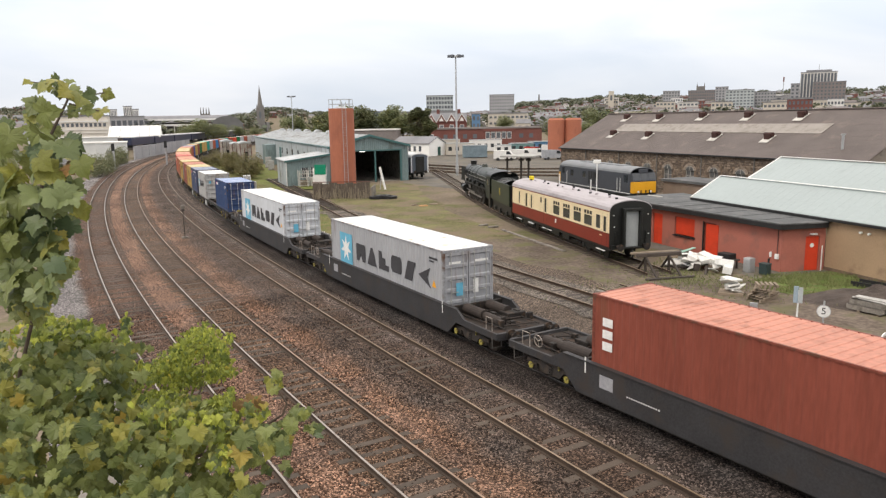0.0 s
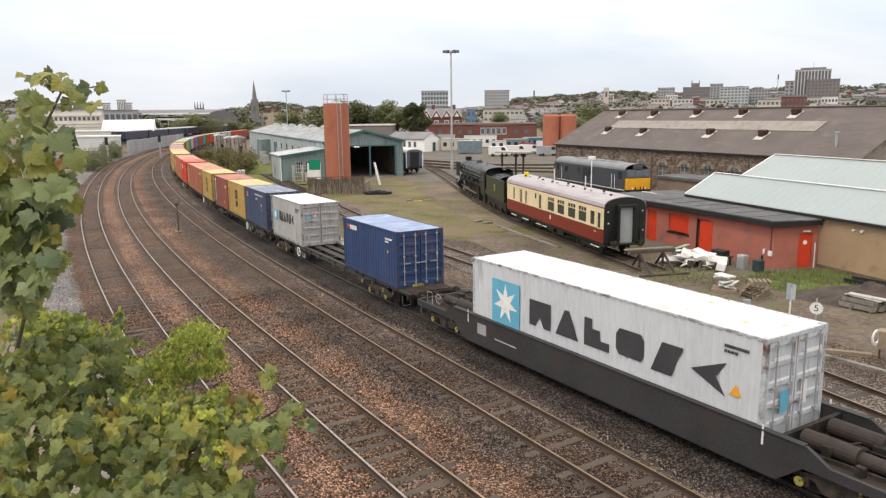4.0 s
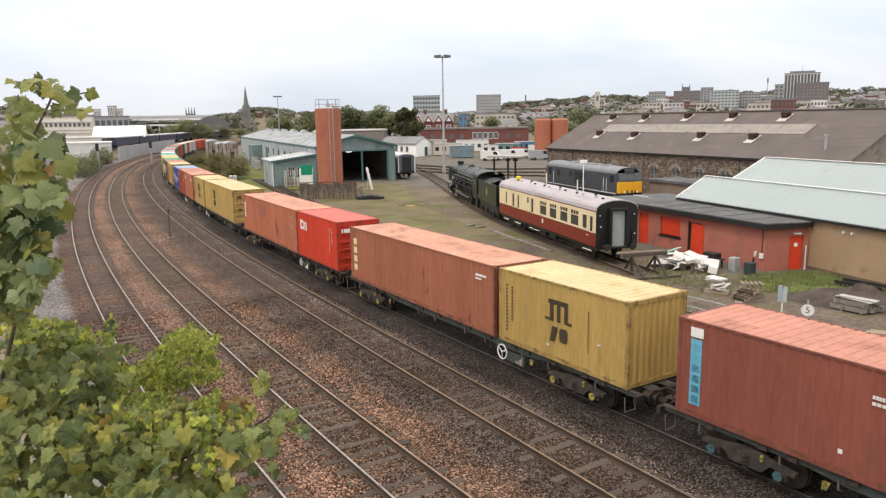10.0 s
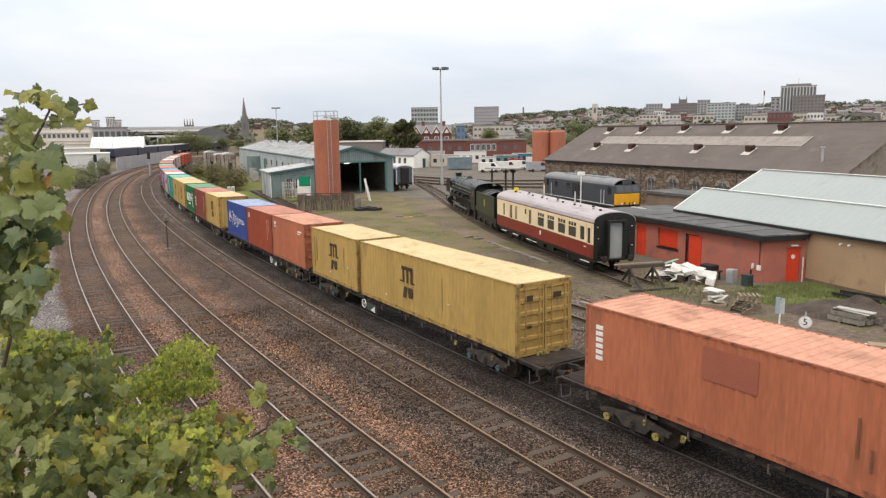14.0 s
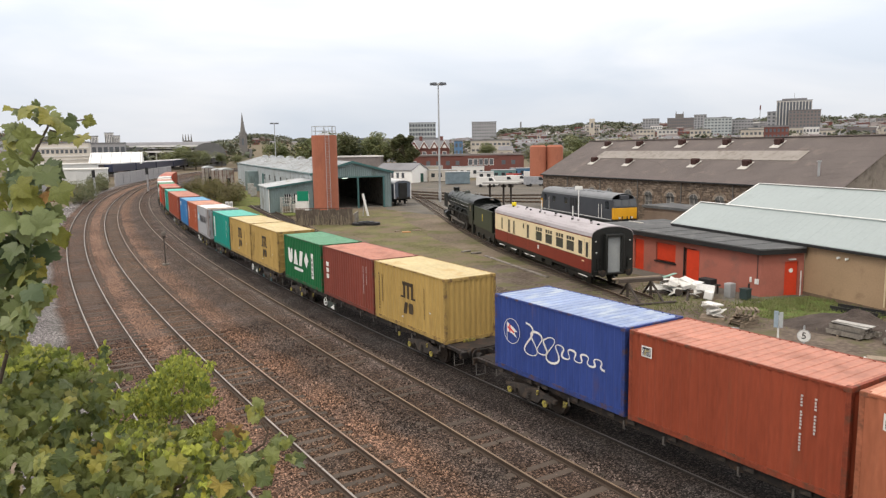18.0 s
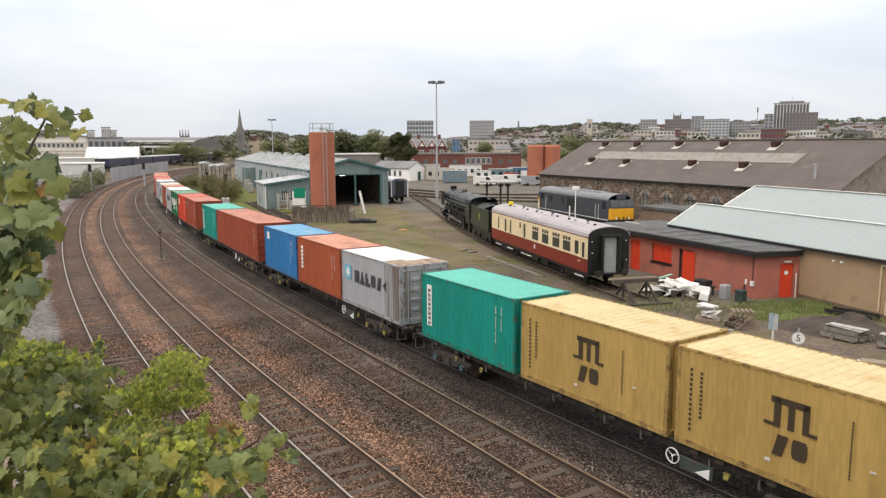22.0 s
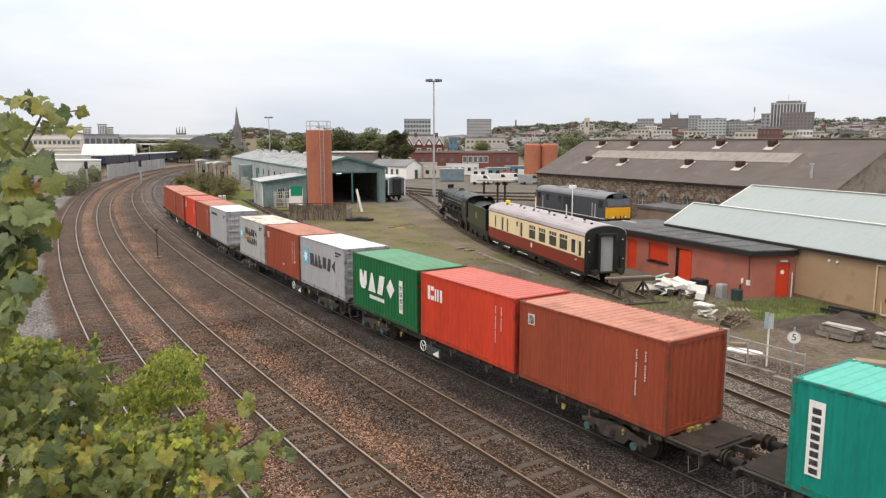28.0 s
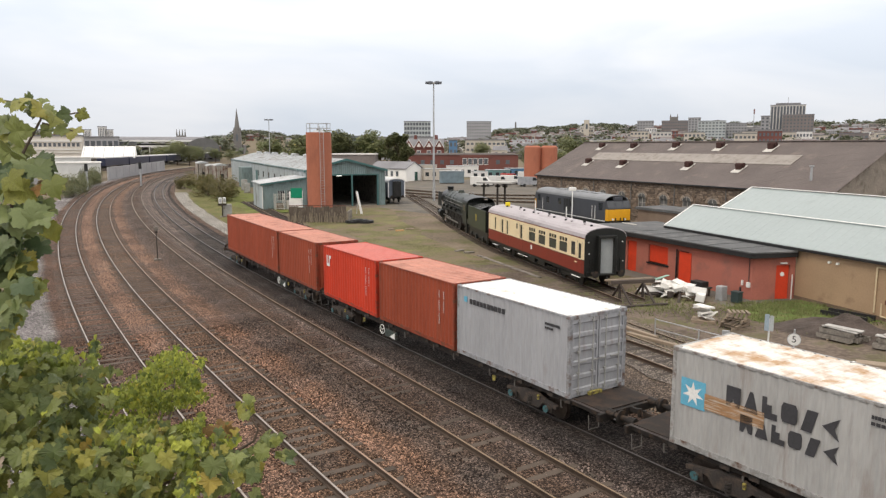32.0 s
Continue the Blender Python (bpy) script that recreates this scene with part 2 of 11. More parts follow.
def ballast_mat(name="ballast", loose=False, first=(0.18, 0.172, 0.165)):
    m = bpy.data.materials.new(name)
    m.use_nodes = True
    n, l = m.node_tree.nodes, m.node_tree.links
    b = n["Principled BSDF"]
    b.inputs["Roughness"].default_value = 0.9
    b.inputs["Specular IOR Level"].default_value = 0.2
    at = n.new("ShaderNodeAttribute")
    at.attribute_name = "across"
    tc = n.new("ShaderNodeTexCoord")
    big = n.new("ShaderNodeTexNoise")
    big.inputs["Scale"].default_value, big.inputs["Detail"].default_value, big.inputs["Roughness"].default_value = 0.55, 6.0, 0.65
    l.new(tc.outputs["Object"], big.inputs["Vector"])
    ad = n.new("ShaderNodeMath")
    ad.operation = "MULTIPLY_ADD"
    ad.inputs[1].default_value = 0.06
    l.new(big.outputs["Fac"], ad.inputs[0])
    l.new(at.outputs["Fac"], ad.inputs[2])
    sb = n.new("ShaderNodeMath")
    sb.operation = "SUBTRACT"
    sb.inputs[1].default_value = 0.03
    l.new(ad.outputs[0], sb.inputs[0])
    cr = n.new("ShaderNodeValToRGB")
    e = cr.color_ramp.elements
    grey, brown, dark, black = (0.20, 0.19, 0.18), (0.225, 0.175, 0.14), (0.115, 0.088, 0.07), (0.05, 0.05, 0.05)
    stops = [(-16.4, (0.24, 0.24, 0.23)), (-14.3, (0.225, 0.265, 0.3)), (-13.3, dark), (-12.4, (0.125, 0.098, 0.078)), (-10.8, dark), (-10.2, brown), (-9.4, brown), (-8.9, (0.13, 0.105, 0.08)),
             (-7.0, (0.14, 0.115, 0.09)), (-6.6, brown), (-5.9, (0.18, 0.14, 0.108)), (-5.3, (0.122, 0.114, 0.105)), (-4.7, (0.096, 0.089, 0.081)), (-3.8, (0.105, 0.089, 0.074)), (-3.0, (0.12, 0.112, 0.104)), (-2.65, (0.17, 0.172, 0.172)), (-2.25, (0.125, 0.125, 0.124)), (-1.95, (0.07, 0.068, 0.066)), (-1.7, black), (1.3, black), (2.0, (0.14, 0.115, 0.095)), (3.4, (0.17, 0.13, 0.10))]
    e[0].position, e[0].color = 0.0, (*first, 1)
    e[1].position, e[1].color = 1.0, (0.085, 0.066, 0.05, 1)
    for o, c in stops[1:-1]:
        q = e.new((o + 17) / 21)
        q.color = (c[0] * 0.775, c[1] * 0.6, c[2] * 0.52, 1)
    e.new((-13.75 + 17) / 21).color = (0.165, 0.155, 0.148, 1)
    l.new(sb.outputs[0], cr.inputs["Fac"])
    vo = n.new("ShaderNodeTexVoronoi")
    vo.inputs["Scale"].default_value = 24.0
    l.new(tc.outputs["Object"], vo.inputs["Vector"])
    sp = n.new("ShaderNodeSeparateColor")
    l.new(vo.outputs["Color"], sp.inputs["Color"])
    pw = n.new("ShaderNodeMapRange")
    pw.inputs["To Min"].default_value, pw.inputs["To Max"].default_value = 0.36, (3.7 if loose else 3.3)
    rp = n.new("ShaderNodeMath")
    rp.operation = "POWER"
    rp.inputs[1].default_value = 2.8
    if loose:
        gi = n.new("ShaderNodeNewGeometry")
        l.new(gi.outputs["Random Per Island"], rp.inputs[0])
    else:
        l.new(sp.outputs["Red"], rp.inputs[0])
    l.new(rp.outputs[0], pw.inputs["Value"])
    hs = n.new("ShaderNodeHueSaturation")
    pn = n.new("ShaderNodeTexNoise")
    pn.inputs["Scale"].default_value, pn.inputs["Detail"].default_value = 0.42, 4.0
    l.new(tc.outputs["Object"], pn.inputs["Vector"])
    pr = n.new("ShaderNodeMapRange")
    pr.inputs["From Min"].default_value, pr.inputs["From Max"].default_value = 0.5, 0.64
    pr.inputs["To Max"].default_value = 0.22
    l.new(pn.outputs["Fac"], pr.inputs["Value"])
    pm = n.new("ShaderNodeMix")
    pm.data_type = "RGBA"
    pm.inputs["B"].default_value = (0.098, 0.092, 0.09, 1)
    l.new(pr.outputs["Result"], pm.inputs["Factor"])
    l.new(cr.outputs["Color"], pm.inputs["A"])
    l.new(pm.outputs["Result"], hs.inputs["Color"])
    l.new(pw.outputs["Result"], hs.inputs["Value"])
    st = n.new("ShaderNodeTexNoise")
    st.inputs["Scale"].default_value, st.inputs["Detail"].default_value = 0.23, 5.0
    l.new(tc.outputs["Object"], st.inputs["Vector"])
    r2 = n.new("ShaderNodeMapRange")
    r2.inputs["From Min"].default_value, r2.inputs["From Max"].default_value = 0.35, 0.7
    r2.inputs["To Min"].default_value, r2.inputs["To Max"].default_value = 0.7, 1.25
    l.new(st.outputs["Fac"], r2.inputs["Value"])
    h2 = n.new("ShaderNodeHueSaturation")
    l.new(hs.outputs["Color"], h2.inputs["Color"])
    l.new(r2.outputs["Result"], h2.inputs["Value"])
    l.new(h2.outputs["Color"], b.inputs["Base Color"])
    bp = n.new("ShaderNodeBump")
    bp.inputs["Strength"].default_value, bp.inputs["Distance"].default_value = 1.0, 0.05
    bp.invert = True
    l.new(vo.outputs["Distance"], bp.inputs["Height"])
    if not loose:
        l.new(bp.outputs["Normal"], b.inputs["Normal"])
    return m


M_BALLAST = ballast_mat()
M_BALLAST_STONE = ballast_mat("ballast_stone", True)
M_DARKRAIL = mat("dark_rail", (0.03, 0.024, 0.02), 0.6, 0.2, 0.35, 2.0, 30)
M_RAIL = mat("rusty_rail", (0.068, 0.047, 0.034), 0.75, 0.2, 0.35, 2.0, 30)
M_HEAD = mat("worn_rail_head", (0.36, 0.32, 0.28), 0.4, 0.7, 0.25, 1.0, 30, other=(0.12, 0.07, 0.05), amount=0.2)
M_HEAD_RUST = mat("dull_rail_head", (0.26, 0.19, 0.12), 0.4, 0.35, 0.3, 1.0, 30)
M_SLEEPER = mat("weathered_sleeper", (0.077, 0.06, 0.047), 0.9, 0, 0.5, 3.0, 40, 0.01, piece=0.5)
M_DIRT = mat("yard_ground", (0.172, 0.139, 0.104), 0.95, 0, 0.35, 0.12, 3.0, 0.03, other=(0.115, 0.115, 0.05), amount=0.35, spec=0.08)
M_GRASS = mat("rough_grass", (0.137, 0.13, 0.062), 0.95, 0, 0.5, 0.22, 6, 0.05, other=(0.165, 0.13, 0.092), amount=0.5, spec=0.08)
M_ASPHALT = mat("worn_asphalt", (0.136, 0.126, 0.112), 0.9, 0, 0.3, 0.2, 9, 0.01, other=(0.16, 0.142, 0.112), amount=0.4, spec=0.08)


def ground_sheet():
    """One sheet of earth out to the horizon; the land rises gently behind the town."""
    bm = B()
    rs = [0, 8, 16, 26, 40, 60, 90, 130, 180, 250, 350, 480, 650, 850, 1100, 1400, 1800, 2300, 3000, 4000]
    rings = []
    for r in rs:
        ring = []
        for k in range(96):
            a = 2 * math.pi * k / 96
            x, y = r * math.sin(a), 60 + r * math.cos(a)
            ring.append(bm.verts.new((x, y, land(x, y))))
        rings.append(ring)
    for i, (r0, r1) in enumerate(zip(rings, rings[1:])):
        for k in range(96):
            vs = (r0[k], r0[(k + 1) % 96], r1[(k + 1) % 96], r1[k])
            if i == 0:
                continue
            bm.faces.new(vs)
    bm.faces.new(rings[1])
    bmesh.ops.recalc_face_normals(bm, faces=bm.faces[:])
    return tagged(part("ground", bm, M_DIRT, None), "brown trodden earth with thin grass and weeds", "ground", kind="structure")


def land(x, y):
    d = math.hypot(x, y)
    if d < 420:
        return -0.32
    a = math.degrees(math.atan2(x, y))
    rise = float(np.interp(a, [-60, -40, -30, -24, -19, -15, -12, -6, 0, 5, 10, 20, 30, 40, 60], [30, 45, 45, 15, 10, 38, 26, 10, 16, 40, 50, 54, 54, 46, 30]))
    return -0.32 + rise * (min(1, max(0, (d - 420) / 1450)) ** 1.25)


ground_sheet()


def ballast_bed():
    """The stone bed; black along the goods line, turning grey from 48 m onwards."""
    us = list(np.arange(-60, 60, 0.5)) + list(np.arange(60, 440, 2.0))
    offs = list(np.arange(-16.6, 3.5, 0.4))
    verts, faces, across = [], [], []
    for u in us:
        for o in offs:
            x, y, th = rail_at(u, o)
            z = -0.205 + 0.03 * (noise.noise(Vector((u * 0.6, o * 0.6, 0))))
            for tr in "ABCD":
                c = offset_of(tr, u)
                if abs(o - c) < 1.4:
                    z = -0.165 + 0.02 * noise.noise(Vector((u * 1.3, o * 1.3, 5)))
            if abs(o) < 1.5 and u < 52:
                z = -0.085 - 0.08 * max(0.0, (u - 40) / 12) + 0.02 * noise.noise(Vector((u * 0.9, o * 0.9, 8)))
            if o < -15.8 or o > 2.9:
                z = -0.335
            verts.append((x, y, z))
            # blends the goods line's black into grey between 48 and 73 m
            far_mix = min(1.0, max(0.0, (u - 48) / 25)) * min(1.0, max(0.0, (o + 2.4) / 0.6)) * min(1.0, max(0.0, (2.2 - o) / 0.6))
            across.append((o + (-2.7 - o) * far_mix + 17) / 21)
    k = len(offs)
    for i in range(len(us) - 1):
        for j in range(k - 1):
            a = i * k + j
            faces.append((a, a + 1, a + k + 1, a + k))
    me = bpy.data.meshes.new("ballast_bed")
    me.from_pydata(verts, [], faces)
    at = me.attributes.new("across", "FLOAT", "POINT")
    at.data.foreach_set("value", across)
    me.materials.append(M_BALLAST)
    ob = new("ballast_bed", me)
    if me.polygons[0].normal.z < 0:
        me.flip_normals()
    return tagged(ob, "stone ballast bed in grey and rusty brown under four tracks", "ballast", kind="structure")


ballast_bed()


def ballast_stones():
    """Loose stones on the bed where the camera stands nearest, too many to count."""
    r = np.random.default_rng(12)
    n = 105000
    u, o = r.uniform(-7, 27, n), r.uniform(-13.6, 2.9, n)
    near = np.full(n, 9.0)
    for tr in "ABCD":
        c = np.array([offset_of(tr, q) for q in np.arange(-7, 28, 0.5)])
        near = np.minimum(near, np.abs(o - np.interp(u, np.arange(-7, 28, 0.5), c)))
    ph = (u + 40) % 0.66
    on_sleeper = (near < 1.27) & ((ph < 0.13) | (ph > 0.53))
    mud = (np.abs(o + 3.55) < 0.68) & (r.random(n) < 0.6)
    keep = (np.abs(o) > 1.5 + 0.25 * r.random(n)) & ~mud & (np.abs(near - 0.7525) > 0.085) & ~(on_sleeper & (r.random(n) < 0.85))
    u, o, near = u[keep], o[keep], near[keep]
    n = len(u)
    h = np.interp(u, GRID, _h)
    x = np.interp(u, GRID, _x) + o * np.cos(h)
    y = np.interp(u, GRID, _y) - o * np.sin(h)
    z = np.where(near < 1.4, -0.168, -0.205) + r.normal(0, 0.012, n)
    size = r.uniform(0.02, 0.047, n)
    octa = np.array([(1, 0, 0), (0, 1, 0), (-1, 0, 0), (0, -1, 0), (0, 0, 1), (0, 0, -1)], float)
    pts = octa[None] * r.uniform(0.6, 1.25, (n, 6, 1)) + r.normal(0, 0.16, (n, 6, 3))
    q = r.normal(0, 1, (n, 4))
    q /= np.linalg.norm(q, axis=1, keepdims=True)
    w, a, b, c = q.T
    rot = np.stack([1 - 2 * (b * b + c * c), 2 * (a * b - c * w), 2 * (a * c + b * w), 2 * (a * b + c * w), 1 - 2 * (a * a + c * c), 2 * (b * c - a * w), 2 * (a * c - b * w), 2 * (b * c + a * w), 1 - 2 * (a * a + b * b)], 1).reshape(n, 3, 3)
    pts = np.einsum("nij,nkj->nki", rot, pts) * size[:, None, None] + np.stack([x, y, z], 1)[:, None]
    tri = np.array([(0, 1, 4), (1, 2, 4), (2, 3, 4), (3, 0, 4), (1, 0, 5), (2, 1, 5), (3, 2, 5), (0, 3, 5)])
    f = (tri[None] + (np.arange(n) * 6)[:, None, None]).reshape(-1)
    me = bpy.data.meshes.new("ballast_stones")
    me.vertices.add(n * 6)
    me.vertices.foreach_set("co", pts.reshape(-1))
    me.loops.add(len(f))
    me.loops.foreach_set("vertex_index", f)
    me.polygons.add(len(f) // 3)
    me.polygons.foreach_set("loop_start", np.arange(0, len(f), 3))
    me.update(calc_edges=True)
    at = me.attributes.new("across", "FLOAT", "POINT")
    at.data.foreach_set("value", np.repeat((o + 17) / 21, 6))
    me.materials.append(M_BALLAST_STONE)
    tagged(new("ballast_stones", me), "loose grey and brown ballast stones between the tracks", "stones", kind="stuff")


ballast_stones()

RAIL_PROFILE = [(-0.07, -0.155), (0.07, -0.155), (0.07, -0.143), (0.012, -0.125), (0.012, -0.045), (0.036, -0.035), (0.036, -0.004), (-0.036, -0.004), (-0.036, -0.035), (-0.012, -0.045), (-0.012, -0.125), (-0.07, -0.143)]


def sleeper_mesh():
    bm = B()
    box(bm, -1.27, 1.27, -0.125, 0.125, -0.30, -0.15, 0.012)
    return mesh_of("sleeper", bm, M_SLEEPER)


SLEEPER = sleeper_mesh()


def track(name, line_at, u0, u1, near0, near1, head, label, step=0.66, drop=0.0, wood=None, head_right=None, steel=None):
    """Two rails on sleepers along a line; the sleepers between near0 and near1 are pieces, the rest are joined."""
    e = thing(name, Matrix.Identity(4), label, "railway track", "railway tracks")
    us = np.arange(u0, u1 + 0.01, 2.0)
    for side, top in ((-0.7525, head), (0.7525, head_right or head)):
        pts = []
        for u in us:
            x, y, th = line_at(u)
            pts.append((x + side * math.cos(th), y - side * math.sin(th), th))
        bm = B()
        sweep(bm, pts, [(o, z + drop) for o, z in RAIL_PROFILE])
        part("rail", bm, steel or M_RAIL, e)
        bm = B()
        sweep(bm, pts, [(-0.03, -0.006 + drop), (0.03, -0.006 + drop), (0.027, drop), (-0.027, drop)])
        part("running_surface", bm, top, e)
    far = B()
    rng = random.Random(7)
    u = u0
    while u < u1:
        x, y, th = line_at(u)
        m = pose(x, y, drop - rng.uniform(0, 0.026), 0, 0, -math.degrees(th) + rng.uniform(-1, 1))
        if near0 <= u <= near1:
            share("sleeper", SLEEPER, e, m, wood)
        else:
            vs = box(far, -1.27, 1.27, -0.125, 0.125, -0.30, -0.15)
            for v in vs:
                v.co = m @ v.co
        u += step
    if len(far.verts):
        tagged(part("track_timber", far, wood or M_SLEEPER, e), kind="stuff")
    return e


def main_line(tr):
    return lambda u: rail_at(u, offset_of(tr, u))


track("railway_track", main_line("A"), -40, 420, -6, 34, M_HEAD, "polished main line rails on dark weathered sleepers")
track("railway_track", main_line("B"), -40, 420, -6, 50, M_HEAD, "main line rails on weathered sleepers in rusty ballast", head_right=mat("brown_rail_head", (0.30, 0.205, 0.14), 0.42, 0.4, 0.3, 1.0, 30))
track("railway_track", main_line("C"), -40, 420, -6, 50, M_HEAD_RUST, "rusty brown rails half buried in brown ballast", drop=-0.006)
track("railway_track", main_line("D"), -60, 420, -6, 50, mat("dark_rail_head", (0.12, 0.105, 0.095), 0.38, 0.6, 0.3, 1.0, 30), "goods line rails on black ballast beneath the train", wood=mat("dark_sleeper", (0.05, 0.042, 0.036), 0.8, 0, 0.35, 3.0, 40, 0.01, piece=0.5), steel=M_DARKRAIL)

# ---------------------------------------------------------------- the container train
TRAIN = []
WID = 2.438
M_CAST = mat("container_casting", (0.10, 0.09, 0.085), 0.6, 0.3, 0.3, 3, 40)
M_BAR = mat("locking_bar_zinc", (0.45, 0.45, 0.44), 0.45, 0.6, 0.2, 3, 30)
M_UNDER = mat("wagon_underframe", (0.021, 0.018, 0.016), 0.75, 0.2, 0.4, 2, 25, other=(0.07, 0.045, 0.03), amount=0.3)
M_WAGGREEN = mat("wagon_green_grey", (0.05, 0.065, 0.058), 0.7, 0.1, 0.4, 2, 25, other=(0.06, 0.045, 0.035), amount=0.35)
M_WELL = mat("well_wagon_grey", (0.036, 0.035, 0.037), 0.65, 0.05, 0.3, 0.8, 20, other=(0.045, 0.037, 0.033), amount=0.3)
M_BOGIE = mat("bogie_brake_dust", (0.034, 0.029, 0.026), 0.85, 0, 0.4, 2, 25, other=(0.075, 0.055, 0.042), amount=0.35)
M_YELLOW = mat("axlebox_yellow", (0.33, 0.28, 0.06), 0.65, 0, 0.3, 6, 30, other=(0.06, 0.045, 0.03), amount=0.5)
M_WHITE = mat("white_paint", (0.75, 0.75, 0.73), 0.5, 0, 0.12, 3, 20)
M_BEAM = mat("dusty_wagon_beam", (0.058, 0.05, 0.048), 0.85, 0, 0.35, 1.2, 16, other=(0.04, 0.032, 0.028), amount=0.4)
M_DECK = mat("rusty_wagon_deck", (0.022, 0.017, 0.014), 0.9, 0, 0.4, 1.2, 20, other=(0.045, 0.028, 0.02), amount=0.45)
M_OLDWHITE0 = mat("grimy_white_rail", (0.3, 0.27, 0.24), 0.7, 0, 0.35, 3, 20, other=(0.1, 0.06, 0.04), amount=0.4)
M_WHEEL = mat("wheel_steel", (0.07, 0.055, 0.045), 0.55, 0.6, 0.3, 4, 30)
M_BLUEBOX = mat("axlebox_blue", (0.045, 0.125, 0.14), 0.65, 0, 0.3, 6, 30, other=(0.05, 0.04, 0.03), amount=0.5)


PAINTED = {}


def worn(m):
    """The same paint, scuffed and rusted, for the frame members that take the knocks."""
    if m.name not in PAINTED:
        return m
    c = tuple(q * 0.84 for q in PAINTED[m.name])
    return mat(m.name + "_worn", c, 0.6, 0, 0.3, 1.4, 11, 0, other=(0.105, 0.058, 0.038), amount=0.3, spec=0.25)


def paint(name, c, rust=0.12, vary=0.16):
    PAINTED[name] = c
    return mat(name, c, 0.6, 0.0, vary, 0.55, 7.0, 0, other=tuple(a * 0.55 + b * 0.45 for a, b in zip(c, (0.16, 0.085, 0.05))), amount=rust, stretch=(1.6, 1.6, 0.3), spec=0.18)


def corrugated(bm, x0, x1, z0, z1, y, depth, pitch, axis):
    """A sheet with trapezoid folds from x0 to x1; axis says how it lies."""
    n = max(1, round((x1 - x0) / pitch))
    p = (x1 - x0) / n
    prof = []
    for i in range(n):
        a = x0 + i * p
        if axis == "roof":
            prof += [(a, 0), (a + 0.68 * p, 0), (a + 0.75 * p, depth), (a + 0.93 * p, depth)]
        else:
            prof += [(a, 0), (a + 0.25 * p, 0), (a + 0.5 * p, depth), (a + 0.75 * p, depth)]
    prof.append((x1, 0))
    def co(s, d, z):
        return {"near": (s, y + d, z), "far": (s, y - d, z), "front": (y - d, s, z), "rear": (y + d, s, z), "roof": (s, z, y - d)}[axis]
    lo = [bm.verts.new(co(s, d, z0)) for s, d in prof]
    hi = [bm.verts.new(co(s, d, z1)) for s, d in prof]
    flip = axis in ("far", "front")
    for i in range(len(prof) - 1):
        f = (lo[i], lo[i + 1], hi[i + 1], hi[i])
        bm.faces.new(f if not flip else f[::-1])


LIB = {}


def unit_bar():
    bm = B()
    box(bm, -0.5, 0.5, -0.5, 0.5, -0.5, 0.5)
    return mesh_of("marking", bm, M_WHITE)


UNIT_BAR = unit_bar()


def slab_m(x0, x1, y0, y1, z0, z1):
    return Matrix.Translation(((x0 + x1) / 2, (y0 + y1) / 2, (z0 + z1) / 2)) @ Matrix.Diagonal((x1 - x0, y1 - y0, z1 - z0, 1))


